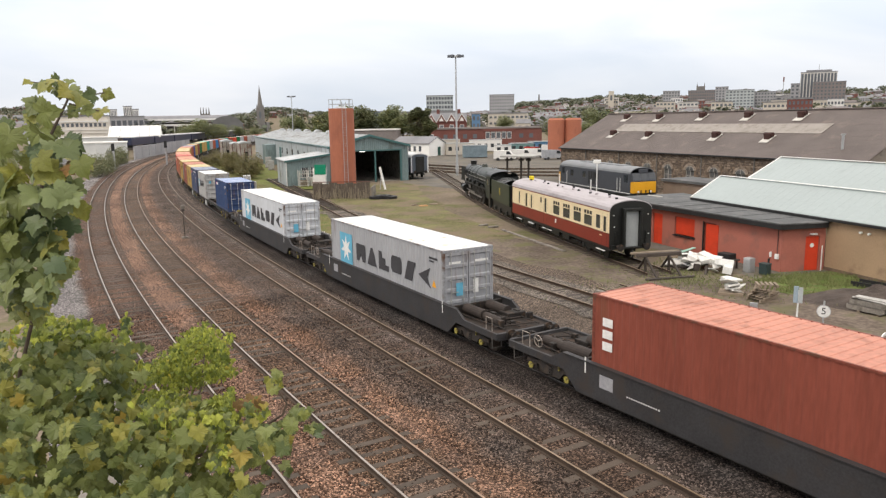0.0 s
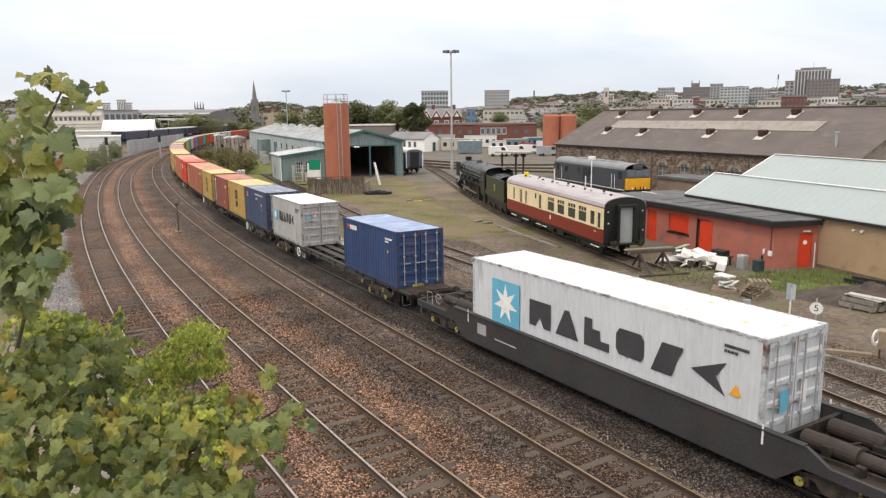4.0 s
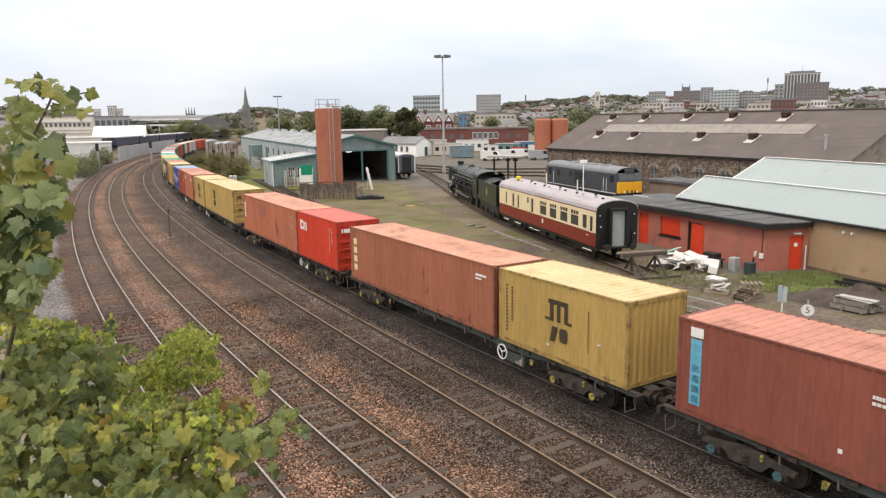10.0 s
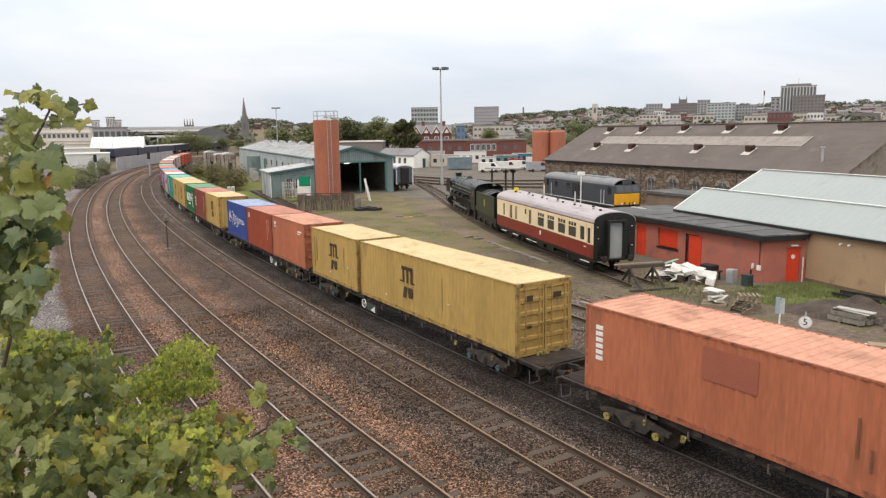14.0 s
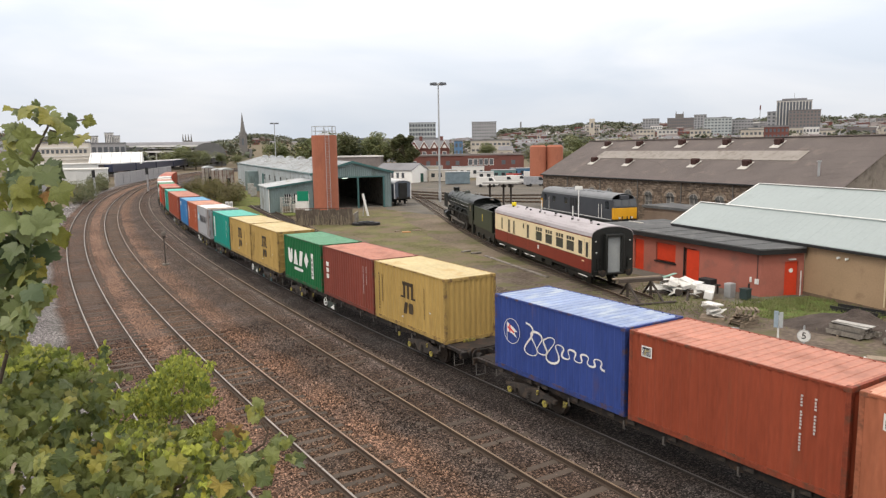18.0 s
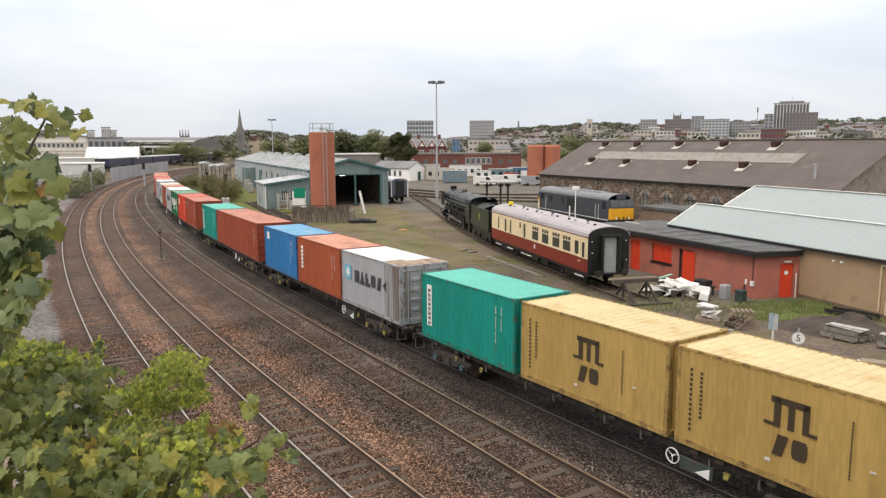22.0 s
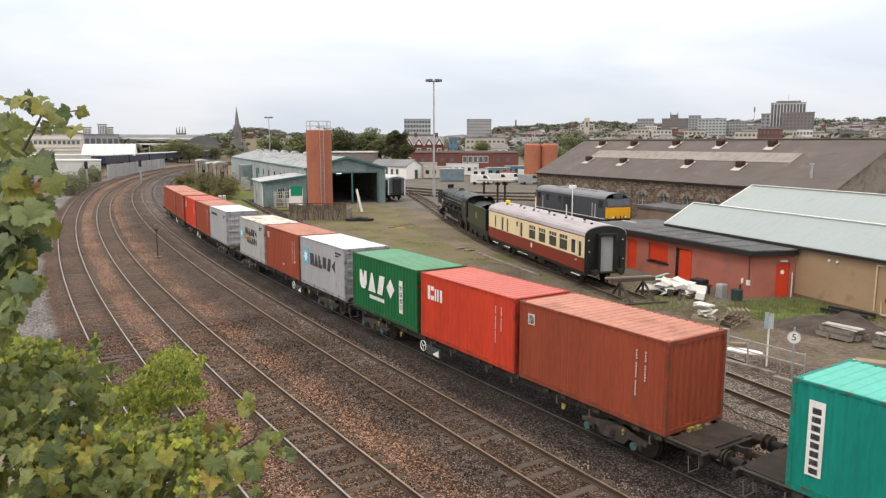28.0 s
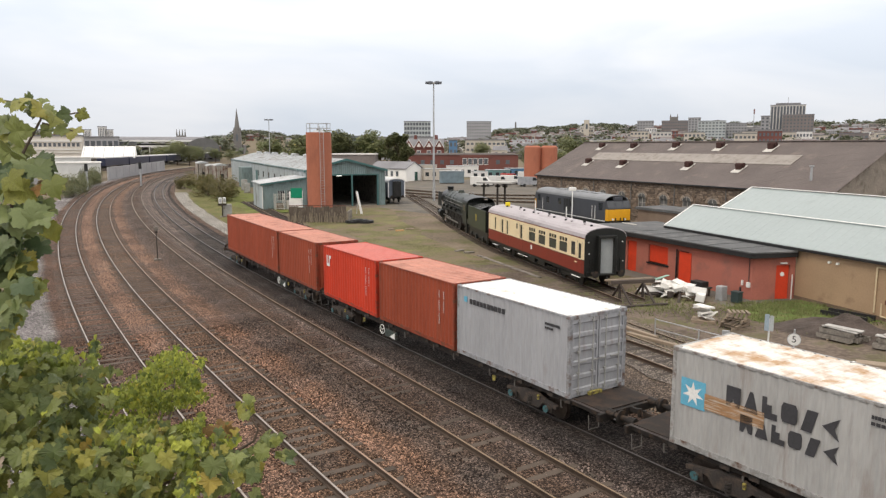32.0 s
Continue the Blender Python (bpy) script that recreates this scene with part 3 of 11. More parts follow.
def container_meshes(L, h):
    key = (L, h)
    if key in LIB:
        return LIB[key]
    a, w = L / 2, WID / 2
    d = {}
    bm = B()
    for y in (-w + 0.03, w - 0.03):
        box(bm, -a + 0.05, a - 0.05, y - 0.03, y + 0.03, 0.02, 0.17)
        box(bm, -a + 0.05, a - 0.05, y - 0.03, y + 0.03, h - 0.07, h - 0.01)
        for x in (-a + 0.06, a - 0.06):
            box(bm, x - 0.058, x + 0.058, y - 0.032 if y < 0 else y - 0.09, y + 0.09 if y < 0 else y + 0.032, 0.1, h - 0.1, 0.008)
    for x in (-a + 0.05, a - 0.05):
        box(bm, x - 0.045, x + 0.045, -w + 0.06, w - 0.06, 0.02, 0.15)
        box(bm, x - 0.045, x + 0.045, -w + 0.06, w - 0.06, h - 0.13, h - 0.01)
    box(bm, -a + 0.1, a - 0.1, -w + 0.06, w - 0.06, 0.10, 0.14)
    d["frame"] = mesh_of("frame", bm, M_CAST)
    bm = B()
    corrugated(bm, -a + 0.115, a - 0.115, 0.165, h - 0.065, -w + 0.012, 0.028, 0.278, "near")
    d["near"] = mesh_of("side_panel", bm, M_CAST)
    bm = B()
    corrugated(bm, -a + 0.115, a - 0.115, 0.165, h - 0.065, w - 0.012, 0.028, 0.278, "far")
    d["far"] = mesh_of("side_panel", bm, M_CAST)
    bm = B()
    corrugated(bm, -a + 0.09, a - 0.09, -w + 0.055, w - 0.055, h - 0.014, 0.018, 0.30, "roof")
    d["roof"] = mesh_of("roof", bm, M_CAST)
    bm = B()
    corrugated(bm, -w + 0.09, w - 0.09, 0.15, h - 0.12, -a + 0.02, 0.045, 0.25, "rear")
    d["rear"] = mesh_of("end_wall", bm, M_CAST)
    bm = B()
    corrugated(bm, -w + 0.09, w - 0.09, 0.15, h - 0.12, a - 0.02, 0.045, 0.25, "front")
    d["front"] = mesh_of("end_wall", bm, M_CAST)
    bm = B()
    box(bm, -0.092, 0.092, -0.084, 0.084, -0.06, 0.06, 0.012)
    d["casting"] = mesh_of("corner_casting", bm, M_CAST)
    # a door leaf with pressed panels, its hinge edge at y = 0, reaching to y = 1.12
    bm = B()
    dh = h - 0.28
    k = 5
    p = (dh - 0.11) / k
    face = [(0.006, 0.0)]
    for i in range(k):
        face += [(0.006, i * p + 0.11), (-0.034, i * p + 0.15), (-0.034, (i + 1) * p - 0.04), (0.006, (i + 1) * p)]
    face.append((0.006, dh))
    rows = [[bm.verts.new((x, y, z)) for x, z in face] for y in (0.055, 1.045)]
    back = [[bm.verts.new((-0.085, y, z)) for x, z in face] for y in (0.055, 1.045)]
    for i in range(len(face) - 1):
        bm.faces.new((rows[0][i], rows[1][i], rows[1][i + 1], rows[0][i + 1]))
        bm.faces.new((back[0][i], back[0][i + 1], back[1][i + 1], back[1][i]))
    for y in (0.0, 1.04):
        box(bm, -0.085, 0.014, y, y + 0.06, 0, dh)
    d["door"] = mesh_of("door", bm, M_CAST)
    bm = B()
    cyl(bm, (0.055, 0, -0.05), (0.055, 0, dh + 0.05), 0.022, n=8)
    for z in (0.02, 0.6, dh * 0.55, dh - 0.1):
        box(bm, 0.0, 0.075, -0.045, 0.045, z, z + 0.06)
    box(bm, 0.03, 0.06, -0.02, 0.34, 0.95, 0.99)
    d["bar"] = mesh_of("locking_bar", bm, M_BAR)
    LIB[key] = d
    return d


def bars_mesh(rects, w):
    bm = B()
    for x0, x1, z0, z1 in rects:
        box(bm, x0, x1, -w - 0.006, -w + 0.004, z0, z1)
    return bm


def star_mesh(cx, cz, r, w, n=7, inner=0.42):
    bm = B()
    pts = []
    for i in range(2 * n):
        rr = r if i % 2 == 0 else r * inner
        an = math.pi / 2 + math.pi * i / n
        pts.append((cx + rr * math.cos(an), cz + rr * math.sin(an)))
    prism(bm, pts, "y", -w - 0.011, -w - 0.004)
    return bm


def ring_mesh(cx, cz, r0, r1, y0, y1, n=24):
    bm = B()
    A, Bv = [], []
    for rr, y in ((r0, y0), (r1, y0), (r1, y1), (r0, y1)):
        A.append([bm.verts.new((cx + rr * math.cos(2 * math.pi * i / n), y, cz + rr * math.sin(2 * math.pi * i / n))) for i in range(n)])
    for k in range(4):
        for i in range(n):
            bm.faces.new((A[k][i], A[k][(i + 1) % n], A[(k + 1) % 4][(i + 1) % n], A[(k + 1) % 4][i]))
    bmesh.ops.recalc_face_normals(bm, faces=bm.faces[:])
    return bm


def flourish_mesh(x0, x1, z, w):
    """A thin looping brush stroke whose swing dies away along its length."""
    bm = B()
    n, hw = 150, 0.032
    rows = []
    for i in range(n + 1):
        t = i / n
        ph = 2 * math.pi * 6.5 * t
        amp = 0.46 * math.exp(-4.2 * t) + 0.13
        if 0.3 < t < 0.42:
            amp += 0.3 * math.sin(math.pi * (t - 0.3) / 0.12)
        rows.append(Vector((x0 + (x1 - x0) * t + 0.55 * amp * math.sin(2 * ph), 0, z + amp * math.cos(ph))))
    rings = []
    for i, p in enumerate(rows):
        d = (rows[min(n, i + 1)] - rows[max(0, i - 1)]).normalized()
        s = Vector((-d.z, 0, d.x)) * hw * (0.75 + 0.35 * math.sin(i * 0.35))
        rings.append([bm.verts.new((q.x, y, q.z)) for q, y in ((p + s, -w - 0.006), (p - s, -w - 0.006), (p - s, -w + 0.002), (p + s, -w + 0.002))])
    for a, b in zip(rings, rings[1:]):
        for k in range(4):
            bm.faces.new((a[k], a[(k + 1) % 4], b[(k + 1) % 4], b[k]))
    bmesh.ops.recalc_face_normals(bm, faces=bm.faces[:])
    return bm


def pennant_mesh(x, z, inset, w):
    """A swallow-tailed flag, or with an inset the cross on it."""
    bm = B()
    if not inset:
        prism(bm, [(x, z + 0.22), (x + 0.3, z + 0.1), (x + 0.52, z - 0.02), (x + 0.36, z - 0.07), (x + 0.5, z - 0.24), (x + 0.28, z - 0.14), (x, z - 0.1)], "y", -w - 0.006, -w + 0.002)
    else:
        prism(bm, [(x + 0.1, z + 0.19), (x + 0.17, z + 0.16), (x + 0.17, z + 0.05), (x + 0.38, z - 0.05), (x + 0.36, z - 0.1), (x + 0.17, z - 0.03), (x + 0.17, z - 0.11), (x + 0.1, z - 0.1), (x + 0.1, z), (x, z + 0.03), (x, z + 0.09), (x + 0.1, z + 0.07)], "y", -w - 0.01, -w - 0.005)
    return bm


def container(front, rear, floor, material, label, door=True, roofmat=None, marks=(), h=2.59):
    """A shipping container whose ends lie front and rear metres back in the train."""
    L = {True: 12.19, False: 6.06}[rear - front > 9]
    d = container_meshes(L, h)
    e = thing("shipping_container", Matrix.Identity(4), label, "container", "containers on the train")
    a, w = L / 2, WID / 2
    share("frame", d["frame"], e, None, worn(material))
    share("side_panel", d["near"], e, None, material)
    share("side_panel", d["far"], e, None, material)
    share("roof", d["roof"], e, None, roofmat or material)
    share("end_wall", d["rear"], e, None, material)
    for x in (-a + 0.089, a - 0.089):
        for y in (-w + 0.081, w - 0.081):
            for z in (0.06, h - 0.058):
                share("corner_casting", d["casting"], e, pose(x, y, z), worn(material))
    if door:
        for s in (-1, 1):
            lf = share("door", d["door"], e, pose(a - 0.02, s * (w - 0.095), 0.14) @ Matrix.Diagonal((1, -s, 1, 1)), material)
            for y in (0.27, 0.85):
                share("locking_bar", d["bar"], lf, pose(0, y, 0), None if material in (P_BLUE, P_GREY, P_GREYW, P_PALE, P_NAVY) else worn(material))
    else:
        share("end_wall", d["front"], e, None, material)
    for kind, mt, args in marks:
        if kind == "bars":
            for x0, x1, z0, z1 in args:
                share("marking", UNIT_BAR, e, slab_m(x0 - a, x1 - a, -w - 0.006, -w + 0.004, z0, z1), mt)
        elif kind == "code":
            tagged(part("code_line", bars_mesh([(x0 - a, x1 - a, z0, z1) for x0, x1, z0, z1 in args], w), mt, e), kind="stuff")
        elif kind == "shapes":
            for pts in args:
                bm = B()
                prism(bm, [(x - a, z) for x, z in pts], "y", -w - 0.006, -w + 0.004)
                part("marking", bm, mt, e)
        elif kind == "star":
            part("marking", star_mesh(args[0] - a, args[1], args[2], w), mt, e)
        elif kind == "ring":
            part("marking", ring_mesh(args[0] - a, args[1], args[2], args[3], -w - 0.006, -w + 0.002), mt, e)
        elif kind == "flourish":
            part("marking", flourish_mesh(args[0] - a, args[1] - a, args[2], w), mt, e)
        elif kind == "pennant":
            part("marking", pennant_mesh(args[0] - a, args[1], args[2], w), mt, e)
        elif kind == "roofbars":
            for x0, x1, y0, y1 in args:
                share("marking", UNIT_BAR, e, slab_m(x0 - a, x1 - a, y0, y1, h - 0.013, h - 0.006), mt)
        elif kind == "endbars":
            for y0, y1, z0, z1 in args:
                share("marking", UNIT_BAR, e, slab_m(a + 0.028, a + 0.034, y0, y1, z0, z1), mt)
    TRAIN.append((e, (front + rear) / 2, L * 0.36, floor))
    return e


def word(x0, x1, z0, z1, n, gap=0.22):
    """n plain blocks that stand for one word."""
    s = (x1 - x0) / n
    return [(x0 + i * s, x0 + (i + 1 - gap) * s, z0, z1) for i in range(n)]


# plain geometric figures on a unit square
BLOCK = [(0, 0), (0.3, 0), (0.5, 0.4), (0.7, 0), (1, 0), (1, 1), (0, 1)]
PEAK = [(0, 0), (1, 0), (0.6, 1), (0.4, 1)]
STEPS = [(0, 0), (1, 0), (1, 0.3), (0.62, 0.3), (0.62, 0.65), (0.3, 0.65), (0.3, 1), (0, 1)]
PLATE = [(0.12, 0.1), (0.88, 0.1), (1, 0.3), (1, 0.8), (0.88, 1), (0.12, 1), (0, 0.8), (0, 0.3)]
SLANT = [(0, 0), (0.66, 0), (1, 1), (0.34, 1)]
ARROW = [(0, 0.5), (1, 0), (0.72, 0.5), (1, 1)]
BOWL = [(0, 1), (0, 0.35), (0.2, 0.06), (0.5, 0), (0.8, 0.06), (1, 0.35), (1, 1), (0.68, 1), (0.5, 0.55), (0.32, 1)]
LOZENGE = [(0, 0.5), (0.5, 0), (1, 0.5), (0.5, 1)]


def emblem(x0, x1, z0, z1, figures, gap=0.2):
    """A row of plain geometric figures between two heights."""
    s = (x1 - x0) / len(figures)
    return [[(x0 + (i + (1 - gap) * p) * s, z0 + q * (z1 - z0)) for p, q in f] for i, f in enumerate(figures)]


SIX = (BLOCK, PEAK, STEPS, PLATE, SLANT, ARROW)
FOUR = (BOWL, PEAK, SLANT, LOZENGE)


def column(x0, x1, z0, z1, n, gap=0.3):
    s = (z1 - z0) / n
    return [(x0, x1, z0 + i * s, z0 + (i + 1 - gap) * s) for i in range(n)]


P_GREY = paint("container_grey", srgb(176, 178, 182, 0.78), 0.05, 0.1)
P_GREYW = paint("container_pale_grey", srgb(190, 190, 188, 0.72), 0.2, 0.14)
P_PALE = paint("container_clean_pale_grey", srgb(206, 210, 215, 0.86), 0.05, 0.08)
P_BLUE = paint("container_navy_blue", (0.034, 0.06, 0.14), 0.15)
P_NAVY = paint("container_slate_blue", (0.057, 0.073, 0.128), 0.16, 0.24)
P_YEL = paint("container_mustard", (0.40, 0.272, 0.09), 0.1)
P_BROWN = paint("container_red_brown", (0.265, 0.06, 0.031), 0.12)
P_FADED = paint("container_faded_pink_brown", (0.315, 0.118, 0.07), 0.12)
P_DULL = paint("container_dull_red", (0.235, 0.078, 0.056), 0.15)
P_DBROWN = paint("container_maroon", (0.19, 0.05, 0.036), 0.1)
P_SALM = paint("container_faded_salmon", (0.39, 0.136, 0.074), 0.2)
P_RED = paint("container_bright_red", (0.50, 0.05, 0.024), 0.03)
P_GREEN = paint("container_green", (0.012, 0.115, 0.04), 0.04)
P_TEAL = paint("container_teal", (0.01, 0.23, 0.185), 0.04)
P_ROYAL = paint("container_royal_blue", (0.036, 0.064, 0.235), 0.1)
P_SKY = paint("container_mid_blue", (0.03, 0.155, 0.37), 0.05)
P_ORANGE = paint("container_orange_brown", (0.32, 0.078, 0.034), 0.08)
# roof colours, most of them paler than the sides they cover
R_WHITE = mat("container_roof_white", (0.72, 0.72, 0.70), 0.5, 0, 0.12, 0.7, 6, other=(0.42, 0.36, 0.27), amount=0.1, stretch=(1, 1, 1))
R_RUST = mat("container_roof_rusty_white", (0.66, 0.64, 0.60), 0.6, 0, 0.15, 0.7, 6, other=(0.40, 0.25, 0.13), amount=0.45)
R_BLUE = mat("container_roof_pale_blue", (0.25, 0.32, 0.50), 0.5, 0, 0.2, 0.6, 6, other=(0.40, 0.46, 0.53), amount=0.25, stretch=(1.8, 0.6, 1))
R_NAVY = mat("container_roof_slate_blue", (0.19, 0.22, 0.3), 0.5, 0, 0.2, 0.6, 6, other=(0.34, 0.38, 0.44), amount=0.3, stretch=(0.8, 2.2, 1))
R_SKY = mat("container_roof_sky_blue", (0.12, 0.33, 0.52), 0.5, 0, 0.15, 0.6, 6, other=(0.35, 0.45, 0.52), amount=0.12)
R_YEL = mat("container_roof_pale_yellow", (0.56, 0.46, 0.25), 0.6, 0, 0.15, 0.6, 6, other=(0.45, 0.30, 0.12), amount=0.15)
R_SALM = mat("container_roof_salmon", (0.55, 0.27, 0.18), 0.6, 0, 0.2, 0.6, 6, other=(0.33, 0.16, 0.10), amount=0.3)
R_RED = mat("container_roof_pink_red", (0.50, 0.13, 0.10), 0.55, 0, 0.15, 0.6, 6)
R_BROWN = mat("container_roof_pale_brown", (0.46, 0.20, 0.14), 0.6, 0, 0.2, 0.6, 6, other=(0.28, 0.11, 0.07), amount=0.2)
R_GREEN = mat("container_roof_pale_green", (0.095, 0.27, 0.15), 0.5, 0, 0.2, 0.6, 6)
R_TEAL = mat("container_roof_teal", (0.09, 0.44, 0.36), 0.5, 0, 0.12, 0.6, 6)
K_DARK = mat("marking_dark_grey", (0.045, 0.045, 0.05), 0.6, 0, 0.2, 2, 20)
K_WHITE = mat("marking_white", (0.74, 0.74, 0.72), 0.6, 0, 0.15, 2, 20)
K_NAVY = mat("marking_dark_blue", (0.02, 0.03, 0.07), 0.6, 0, 0.15, 2, 20)
K_CODE = mat("marking_faded_white", (0.55, 0.54, 0.52), 0.6, 0, 0.2, 2, 20)
K_CYAN = mat("marking_light_blue", (0.12, 0.385, 0.54), 0.6, 0, 0.15, 2, 20)
K_BLACK = mat("marking_brown_black", (0.05, 0.035, 0.02), 0.6, 0, 0.2, 2, 20)
K_RUSTP = mat("marking_rust_patch", (0.17, 0.075, 0.04), 0.8, 0, 0.4, 3, 20)
K_SMEAR = mat("marking_rust_smear", (0.33, 0.19, 0.095), 0.8, 0, 0.25, 1.6, 12, other=(0.5, 0.46, 0.4), amount=0.35, stretch=(0.8, 0.8, 3))
K_STAIN = mat("marking_brown_stain", srgb(176, 178, 182, 0.7), 0.8, 0, 0.15, 1.1, 9, other=(0.135, 0.1, 0.08), amount=0.62, stretch=(2.6, 2.6, 0.16))
K_ROOFRUST = mat("marking_roof_rust", (0.33, 0.26, 0.19), 0.8, 0, 0.25, 1.4, 12, other=(0.16, 0.09, 0.055), amount=0.45, stretch=(0.6, 2.2, 1))
K_PATCH = mat("marking_fresh_paint", (0.30, 0.095, 0.06), 0.6, 0, 0.1, 2, 20)
K_YEL = mat("marking_pale_yellow", (0.70, 0.60, 0.32), 0.6, 0, 0.15, 2, 20)
K_ORANGE = mat("marking_orange_label", (0.75, 0.35, 0.03), 0.6, 0, 0.1, 2, 20)
K_RED = mat("marking_red", (0.6, 0.03, 0.03), 0.6, 0, 0.1, 2, 20)


def number_panel(L, z1, mt=K_WHITE):
    """The small code lines near the front upper corner, as plain bars."""
    return ("code", mt, word(L - 1.15, L - 0.45, z1 - 0.08, z1, 11) + word(L - 1.15, L - 0.75, z1 - 0.21, z1 - 0.14, 4))


def blue_star(x, z, s):
    return [("bars", K_CYAN, [(x - s, x + s, z - s, z + s)]), ("star", K_WHITE, (x, z, s * 0.86))]


def tall_code(L, mt=K_CODE, z0=0.75, z1=2.15):
    """Two upright code lines as small bars with gaps between their groups."""
    out = []
    for x, za, n in ((L - 1.08, z0, 19), (L - 0.76, z0 + 0.55, 11)):
        p = (z1 - za) / n
        out += [(x, x + (0.05, 0.036, 0.044)[i % 3], z1 - (i + (0.55, 0.7, 0.62)[i % 3]) * p, z1 - i * p) for i in range(n) if i % 7 != 4]
    return ("code", mt, out)


def yellow_marks(L=6.06, big=1.0):
    c, k = L * 0.5 + 0.1 - (1.2 if L > 9 else 0.0), (1.4 if L > 9 else 1.0)

    def at(x0, x1, z0, z1):
        return (c + k * x0, c + k * x1, 1.24 + k * (z0 - 1.24), 1.24 + k * (z1 - 1.24))

    return [("code", K_BLACK, column(0.42, 0.49, 0.45, 2.15, 13, 0.42) + column(0.72, 0.79, 0.85, 2.1, 11, 0.42)), ("code", K_BLACK, column(L - 1.62, L - 1.59, 0.7, 2.0, 18)), ("bars", K_CODE, [(L - 1.2, L - 1.08, 1.02, 1.07), (2.55, 2.68, 0.45, 0.53)]),
            ("bars", K_BLACK, [at(-0.42, -0.27, 1.33, 2.0), at(-0.08, 0.07, 1.33, 1.88), at(0.26, 0.41, 1.33, 2.0), at(-0.5, 0.41, 1.88, 2.03), at(-0.66, -0.42, 1.33, 1.41), at(0.41, 0.6, 1.33, 1.41)]),
            ("shapes", K_BLACK, [[at(x, x, z, z)[1:3] for x, z in f] for f in emblem(-0.42, 0.5, 0.66, 1.16, (SLANT, PLATE))])]


WELL, FLAT = 0.62, 1.03
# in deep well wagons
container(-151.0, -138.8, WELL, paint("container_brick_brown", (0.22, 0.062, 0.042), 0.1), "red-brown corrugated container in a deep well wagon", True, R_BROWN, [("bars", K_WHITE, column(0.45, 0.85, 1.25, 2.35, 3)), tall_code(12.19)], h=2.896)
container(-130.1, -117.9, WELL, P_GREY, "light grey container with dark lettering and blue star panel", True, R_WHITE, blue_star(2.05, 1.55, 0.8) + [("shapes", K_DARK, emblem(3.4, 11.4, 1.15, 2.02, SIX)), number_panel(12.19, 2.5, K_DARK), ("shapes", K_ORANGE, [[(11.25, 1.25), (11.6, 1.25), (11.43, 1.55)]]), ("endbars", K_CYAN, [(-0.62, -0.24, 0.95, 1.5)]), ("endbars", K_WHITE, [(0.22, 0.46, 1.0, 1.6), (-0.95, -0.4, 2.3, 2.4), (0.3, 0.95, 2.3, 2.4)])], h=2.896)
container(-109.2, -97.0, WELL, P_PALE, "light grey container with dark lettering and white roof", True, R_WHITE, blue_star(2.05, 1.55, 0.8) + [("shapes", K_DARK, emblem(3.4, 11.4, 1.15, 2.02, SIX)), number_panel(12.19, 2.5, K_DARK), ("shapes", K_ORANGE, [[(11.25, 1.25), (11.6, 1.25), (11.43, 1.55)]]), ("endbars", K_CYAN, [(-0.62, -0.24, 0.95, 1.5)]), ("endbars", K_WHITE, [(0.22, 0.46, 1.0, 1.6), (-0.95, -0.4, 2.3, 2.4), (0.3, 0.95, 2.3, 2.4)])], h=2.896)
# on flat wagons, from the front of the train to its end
container(-90.8, -84.8, FLAT, P_BLUE, "navy blue container with paler blue roof and zinc locking bars", True, R_BLUE, [("bars", K_RED, [(0.55, 0.85, 2.15, 2.32)]), ("bars", K_WHITE, word(0.9, 1.75, 2.1, 2.32, 5)), number_panel(6.06, 2.2), ("bars", K_ORANGE, [(5.1, 5.22, 1.5, 1.62)])])
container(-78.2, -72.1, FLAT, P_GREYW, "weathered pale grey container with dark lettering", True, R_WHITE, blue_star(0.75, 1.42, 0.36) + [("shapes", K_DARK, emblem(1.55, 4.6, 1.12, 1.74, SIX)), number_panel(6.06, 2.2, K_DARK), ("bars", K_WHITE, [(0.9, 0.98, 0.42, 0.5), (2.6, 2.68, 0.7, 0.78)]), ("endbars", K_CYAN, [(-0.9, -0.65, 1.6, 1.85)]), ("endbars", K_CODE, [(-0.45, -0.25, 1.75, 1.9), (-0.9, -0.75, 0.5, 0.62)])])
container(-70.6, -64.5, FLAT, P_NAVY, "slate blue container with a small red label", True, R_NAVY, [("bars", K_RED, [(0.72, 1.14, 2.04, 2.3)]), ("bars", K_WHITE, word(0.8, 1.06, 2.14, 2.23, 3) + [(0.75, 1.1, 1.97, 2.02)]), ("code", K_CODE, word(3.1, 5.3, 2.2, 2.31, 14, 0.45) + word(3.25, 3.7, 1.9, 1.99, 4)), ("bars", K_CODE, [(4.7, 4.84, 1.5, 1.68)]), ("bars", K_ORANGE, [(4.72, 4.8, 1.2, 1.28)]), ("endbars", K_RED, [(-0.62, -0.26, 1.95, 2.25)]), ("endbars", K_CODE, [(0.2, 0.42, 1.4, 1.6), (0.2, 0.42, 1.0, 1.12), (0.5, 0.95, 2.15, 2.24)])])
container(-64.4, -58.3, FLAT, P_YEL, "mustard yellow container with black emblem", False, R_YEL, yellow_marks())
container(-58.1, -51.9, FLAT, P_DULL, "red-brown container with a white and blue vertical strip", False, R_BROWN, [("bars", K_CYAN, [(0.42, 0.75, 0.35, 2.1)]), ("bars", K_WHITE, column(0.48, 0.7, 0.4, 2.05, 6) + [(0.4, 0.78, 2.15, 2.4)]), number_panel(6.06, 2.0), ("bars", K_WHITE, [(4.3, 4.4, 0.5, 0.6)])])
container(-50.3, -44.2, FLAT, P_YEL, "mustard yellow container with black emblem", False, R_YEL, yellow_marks())
